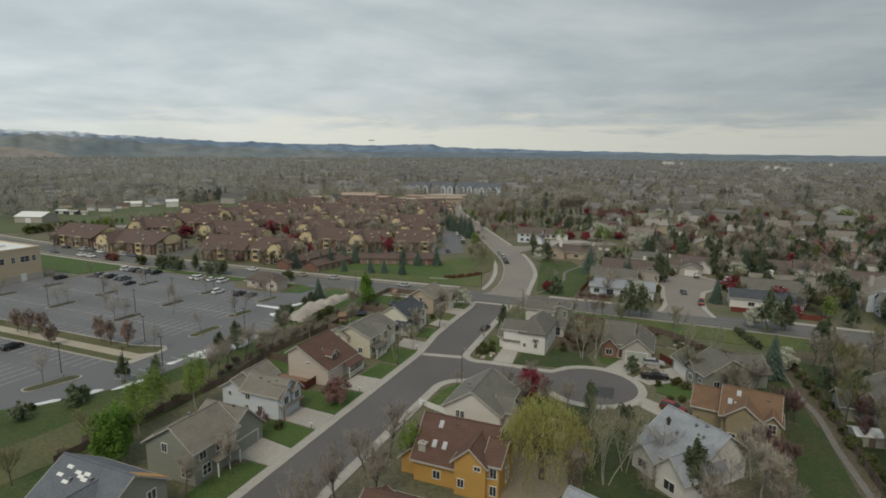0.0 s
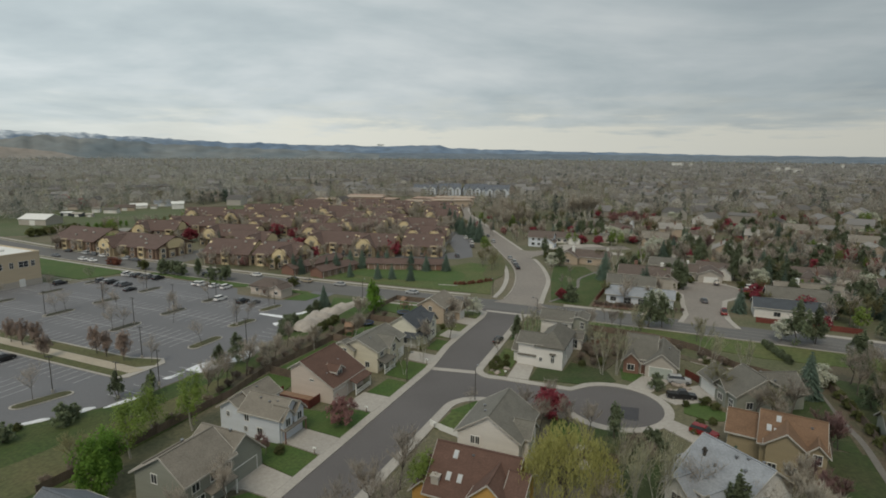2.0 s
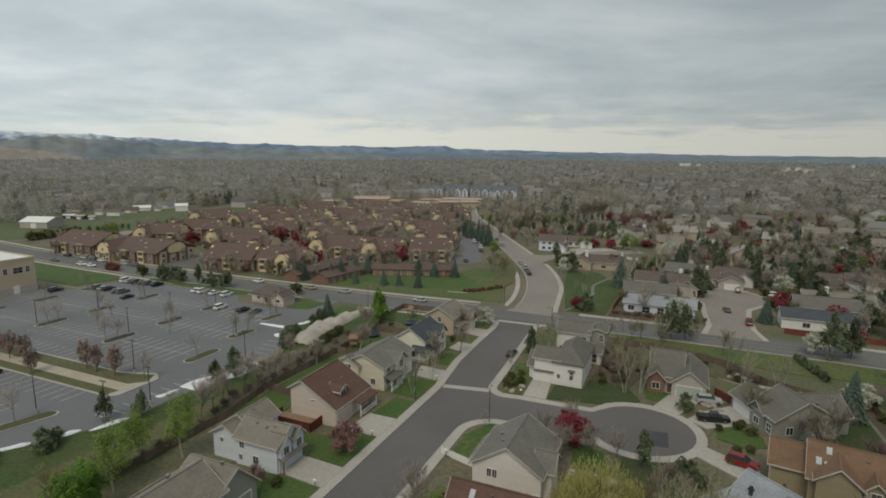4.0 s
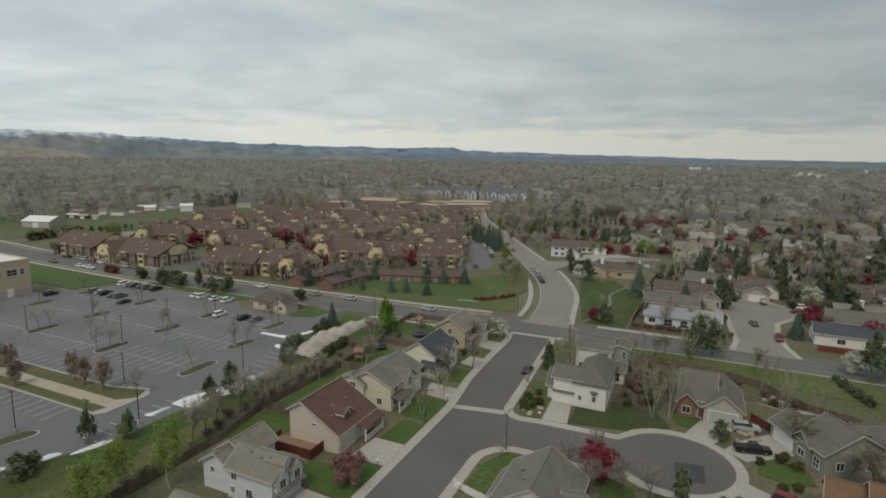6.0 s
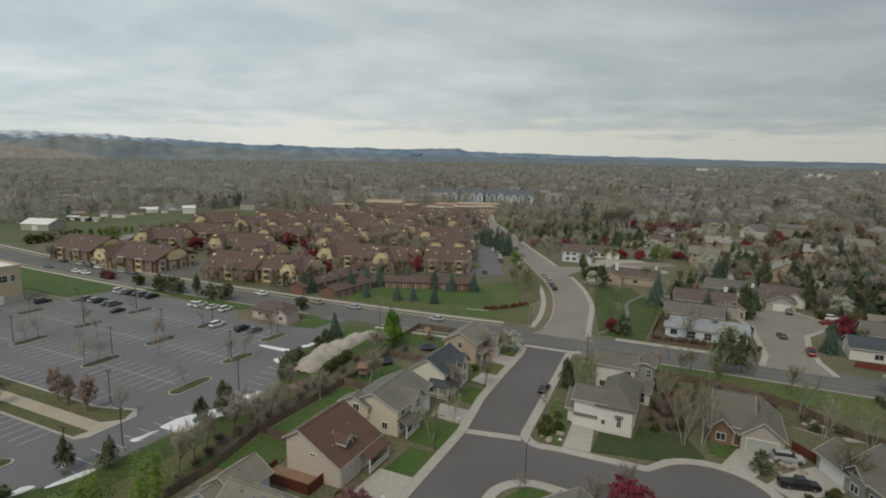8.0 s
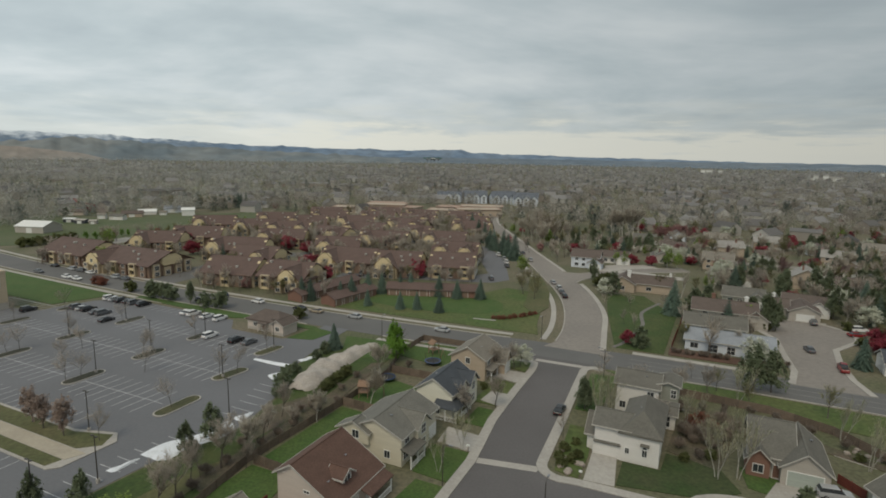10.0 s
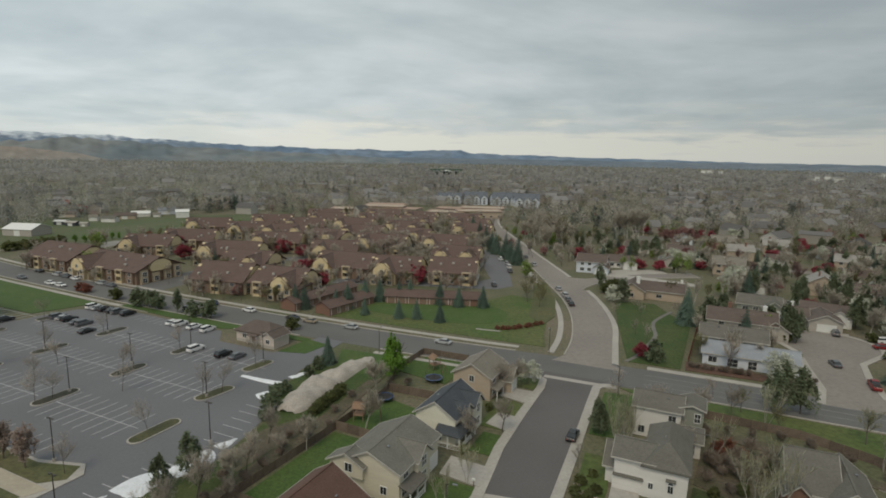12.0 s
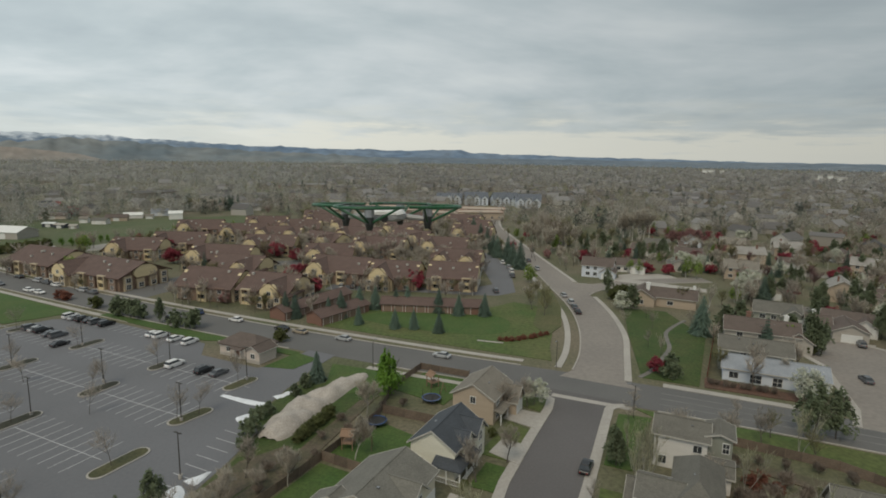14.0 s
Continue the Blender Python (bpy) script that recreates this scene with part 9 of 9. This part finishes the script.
def trampoline(a, b):
    t = thing("trampoline", place(a, b, 0.05), "round garden trampoline with a dark mat", "trampoline")
    n = 20
    pad = [(1.9 * math.cos(2 * math.pi * i / n), 1.9 * math.sin(2 * math.pi * i / n)) for i in range(n)]
    part("mat", Shape().prism(pad, 0.82, 0.86).mesh("mat", M_TYRE), t, "dark bouncing mat")
    rim = Shape()
    strip_shape(rim, pad + pad[:1], -0.1, 0.25, 0.84, 0.93)
    part("edge_pad", rim.mesh("edge_pad", CAR_PAINT["blue"]), t, "blue edge pad")
    for i in range(6):
        k = 2 * math.pi * i / 6
        part("leg", Shape().tube((2 * math.cos(k), 2 * math.sin(k), 0), (2 * math.cos(k), 2 * math.sin(k), 2.4), 0.04, 0.04, 6).mesh("leg", M_POLE), t)


trampoline(-84.6, 142.9)
trampoline(-80, 156.4)


def play_frame(a, b, turn):
    t = thing("play_frame", place(a, b, 0.05, turn), "brown wooden garden play frame", "play frame")
    for x in (-0.9, 0.9):
        for y in (-0.9, 0.9):
            part("post", Shape().box(x - 0.07, x + 0.07, y - 0.07, y + 0.07, 0, 2.6).mesh("post", M_DECK), t)
    part("platform", Shape().box(-1, 1, -1, 1, 1.2, 1.3).mesh("platform", M_DECK), t)
    part("roof", block_roof((-1, 2.6, 0, 3.3, 1, 2.6), (-1, 1), "a", 0.2, 0.06)[0].mesh("roof", M_DECK), t)
    part("beam", Shape().tube((1, 0, 2.3), (4, 0, 2.3), 0.07, 0.07, 6).mesh("beam", M_DECK), t)
    for y in (-0.8, 0.8):
        part("leg", Shape().tube((4, 0, 2.3), (4.1, y, 0), 0.06, 0.06, 6).mesh("leg", M_DECK), t)


play_frame(-84.3, 133.6, 20)
play_frame(-83, 163, -30)


def boulder(a, b, r, seed):
    bm = bmesh.new()
    bmesh.ops.create_icosphere(bm, subdivisions=2, radius=r)
    for v in bm.verts:
        v.co *= 1 + 0.28 * noise.noise(v.co * 1.1 / r + Vector((seed, 0, 0)))
        v.co.z *= 0.7
    me = bpy.data.meshes.new("boulder")
    bm.to_mesh(me)
    bm.free()
    me.materials.append(M_ROCK)
    thing("boulder", place(a, b, r * 0.4), "pale rounded garden boulder", "boulder", "boulders", data=me)


rock_rng = random.Random(3)
for a, b in [(-41 + rock_rng.uniform(-2, 2), 127 + rock_rng.uniform(-3, 5)) for _ in range(8)] + [(-4 + rock_rng.uniform(-3, 3), 126 + rock_rng.uniform(5, 9)) for _ in range(9)] + [(3 + rock_rng.uniform(-3, 3), 153 + rock_rng.uniform(-1.5, 1.5)) for _ in range(7)]:
    boulder(a, b, rock_rng.uniform(0.3, 0.65), rock_rng.uniform(0, 90))


def mailbox(a, b):
    t = thing("mailbox", place(a, b, 0.14), "small white kerbside letter box", "letter box", "letter boxes")
    part("post", Shape().box(-0.05, 0.05, -0.05, 0.05, 0, 1.0).mesh("post", M_WOODFENCE), t)
    part("box", Shape().box(-0.25, 0.25, -0.12, 0.12, 1.0, 1.26).mesh("box", M_WHITE), t)


for a, b in ((-56.9, 96.6), (-56.9, 123.2), (-56.9, 80.6), (-38.4, 123.9), (-42.9, 96.2)):
    mailbox(a, b)


def garden_shed(a, b, turn):
    t = thing("garden_shed", place(a, b, 0, turn), "small shed with a white metal roof", "shed")
    part("wall", block_walls((-1.6, 2.0, 0, 2.6, 1.6, 2.0), (-2.2, 2.2), "a", 0).mesh("wall", WALL_STONE), t)
    part("roof", block_roof((-1.6, 2.0, 0, 2.6, 1.6, 2.0), (-2.2, 2.2), "a", 0.3, 0.08)[0].mesh("roof", M_WHITE), t)
    part("door", Shape().box(-0.5, 0.5, -1.66, -1.58, 0.05, 1.9).mesh("door", M_WOODFENCE), t)


garden_shed(30.6, 113.6, 10)


def drone(m):
    """A small quadcopter with ring guards, its propellers at rest."""
    t = thing("drone", m, "hovering white and grey quadcopter with dark green propeller guards", "drone")
    rings = []
    for y, f in ((-0.15, 0.55), (-0.12, 0.85), (-0.04, 1.0), (0.05, 0.95), (0.12, 0.8), (0.15, 0.5)):
        rings.append([(u * f, y, z * f) for u, z in ((-0.055, -0.028), (0.055, -0.028), (0.085, -0.012), (0.085, 0.012), (-0.085, 0.012), (-0.085, -0.012))])
    rings = [[(x * 1.2, y * 1.1, z * 0.85) for x, y, z in r] for r in rings]
    part("hull", lofted(rings).mesh("hull", M_DRONE_GREY), t)
    top = [[(u * f, y, z * f + 0.004) for u, z in ((-0.082, 0.012), (0.082, 0.012), (0.07, 0.03), (0.035, 0.04), (-0.035, 0.04), (-0.07, 0.03))] for y, f in ((-0.14, 0.6), (-0.1, 0.92), (0.0, 1.0), (0.09, 0.85), (0.14, 0.5))]
    top = [[(x * 1.2, y * 1.1, z * 0.95) for x, y, z in r] for r in top]
    part("top_shell", lofted(top).mesh("top_shell", M_WHITE), t, "glossy white top shell")
    part("camera_eye", Shape().tube((0, -0.14, -0.005), (0, -0.17, -0.005), 0.02, 0.018, 10).mesh("camera_eye", M_TYRE), t)
    arm = Shape().tube((0.06, 0, 0.0), (0.215, 0, -0.01), 0.016, 0.011, 8).mesh("arm", M_DRONE_GREY)
    pod = Shape().tube((0.215, 0, -0.058), (0.215, 0, -0.02), 0.014, 0.022, 10).tube((0.215, 0, -0.03), (0.215, 0, 0.045), 0.022, 0.017, 10).mesh("motor_pod", M_DRONE_DARK)
    cap = Shape().tube((0.215, 0, 0.002), (0.215, 0, 0.047), 0.024, 0.022, 10).mesh("motor", M_RIM)
    blade = Shape().slab([(0.205, -0.1, 0.056), (0.222, -0.1, 0.054), (0.224, 0.1, 0.056), (0.208, 0.1, 0.054)], 0.003).mesh("propeller", M_DRONE_DARK)
    ring_shape = Shape()
    arc = [(0.215 + 0.16 * math.cos(radians(k)), 0.16 * math.sin(radians(k))) for k in range(-105, 106, 15)]
    for (x0, y0), (x1, y1) in zip(arc, arc[1:]):
        ring_shape.tube((x0, y0, 0.05), (x1, y1, 0.05), 0.0075, 0.0075, 6)
    ring_mesh = ring_shape.mesh("guard", M_DRONE_GREEN)
    for q in range(4):
        at = pose(0, 0, 0, 0, 0, -18 + 90 * q)
        part("arm", arm, t, at=at)
        p = part("motor_pod", pod, t, at=at)
        part("motor", cap, p, "bare metal motor")
        part("propeller", blade, p)
        g = part("guard", ring_mesh, t, "dark green ring guard", at=at)
        for k in (-80, 0, 80):
            part("strut", Shape().tube((0.215, 0, -0.03), (0.215 + 0.16 * math.cos(radians(k)), 0.16 * math.sin(radians(k)), 0.05), 0.006, 0.006, 6).mesh("strut", M_DRONE_GREEN), g)


M_DRONE_GREY = material("grey_plastic", (0.30, 0.305, 0.31), (0.25, 0.255, 0.26), 6, 0.4, 30.0, 0.05, 0)
M_DRONE_DARK = material("dark_plastic", (0.03, 0.034, 0.032), (0.022, 0.025, 0.024), 6, 0.45, 30.0, 0.05, 0)
M_DRONE_GREEN = material("dark_green_plastic", (0.018, 0.10, 0.042), (0.014, 0.075, 0.032), 6, 0.4, 30.0, 0.05, 0)
drone(pose(0.207, 72.280, 48.643, -3, 0, 0) @ Matrix.Scale(1.08, 4))
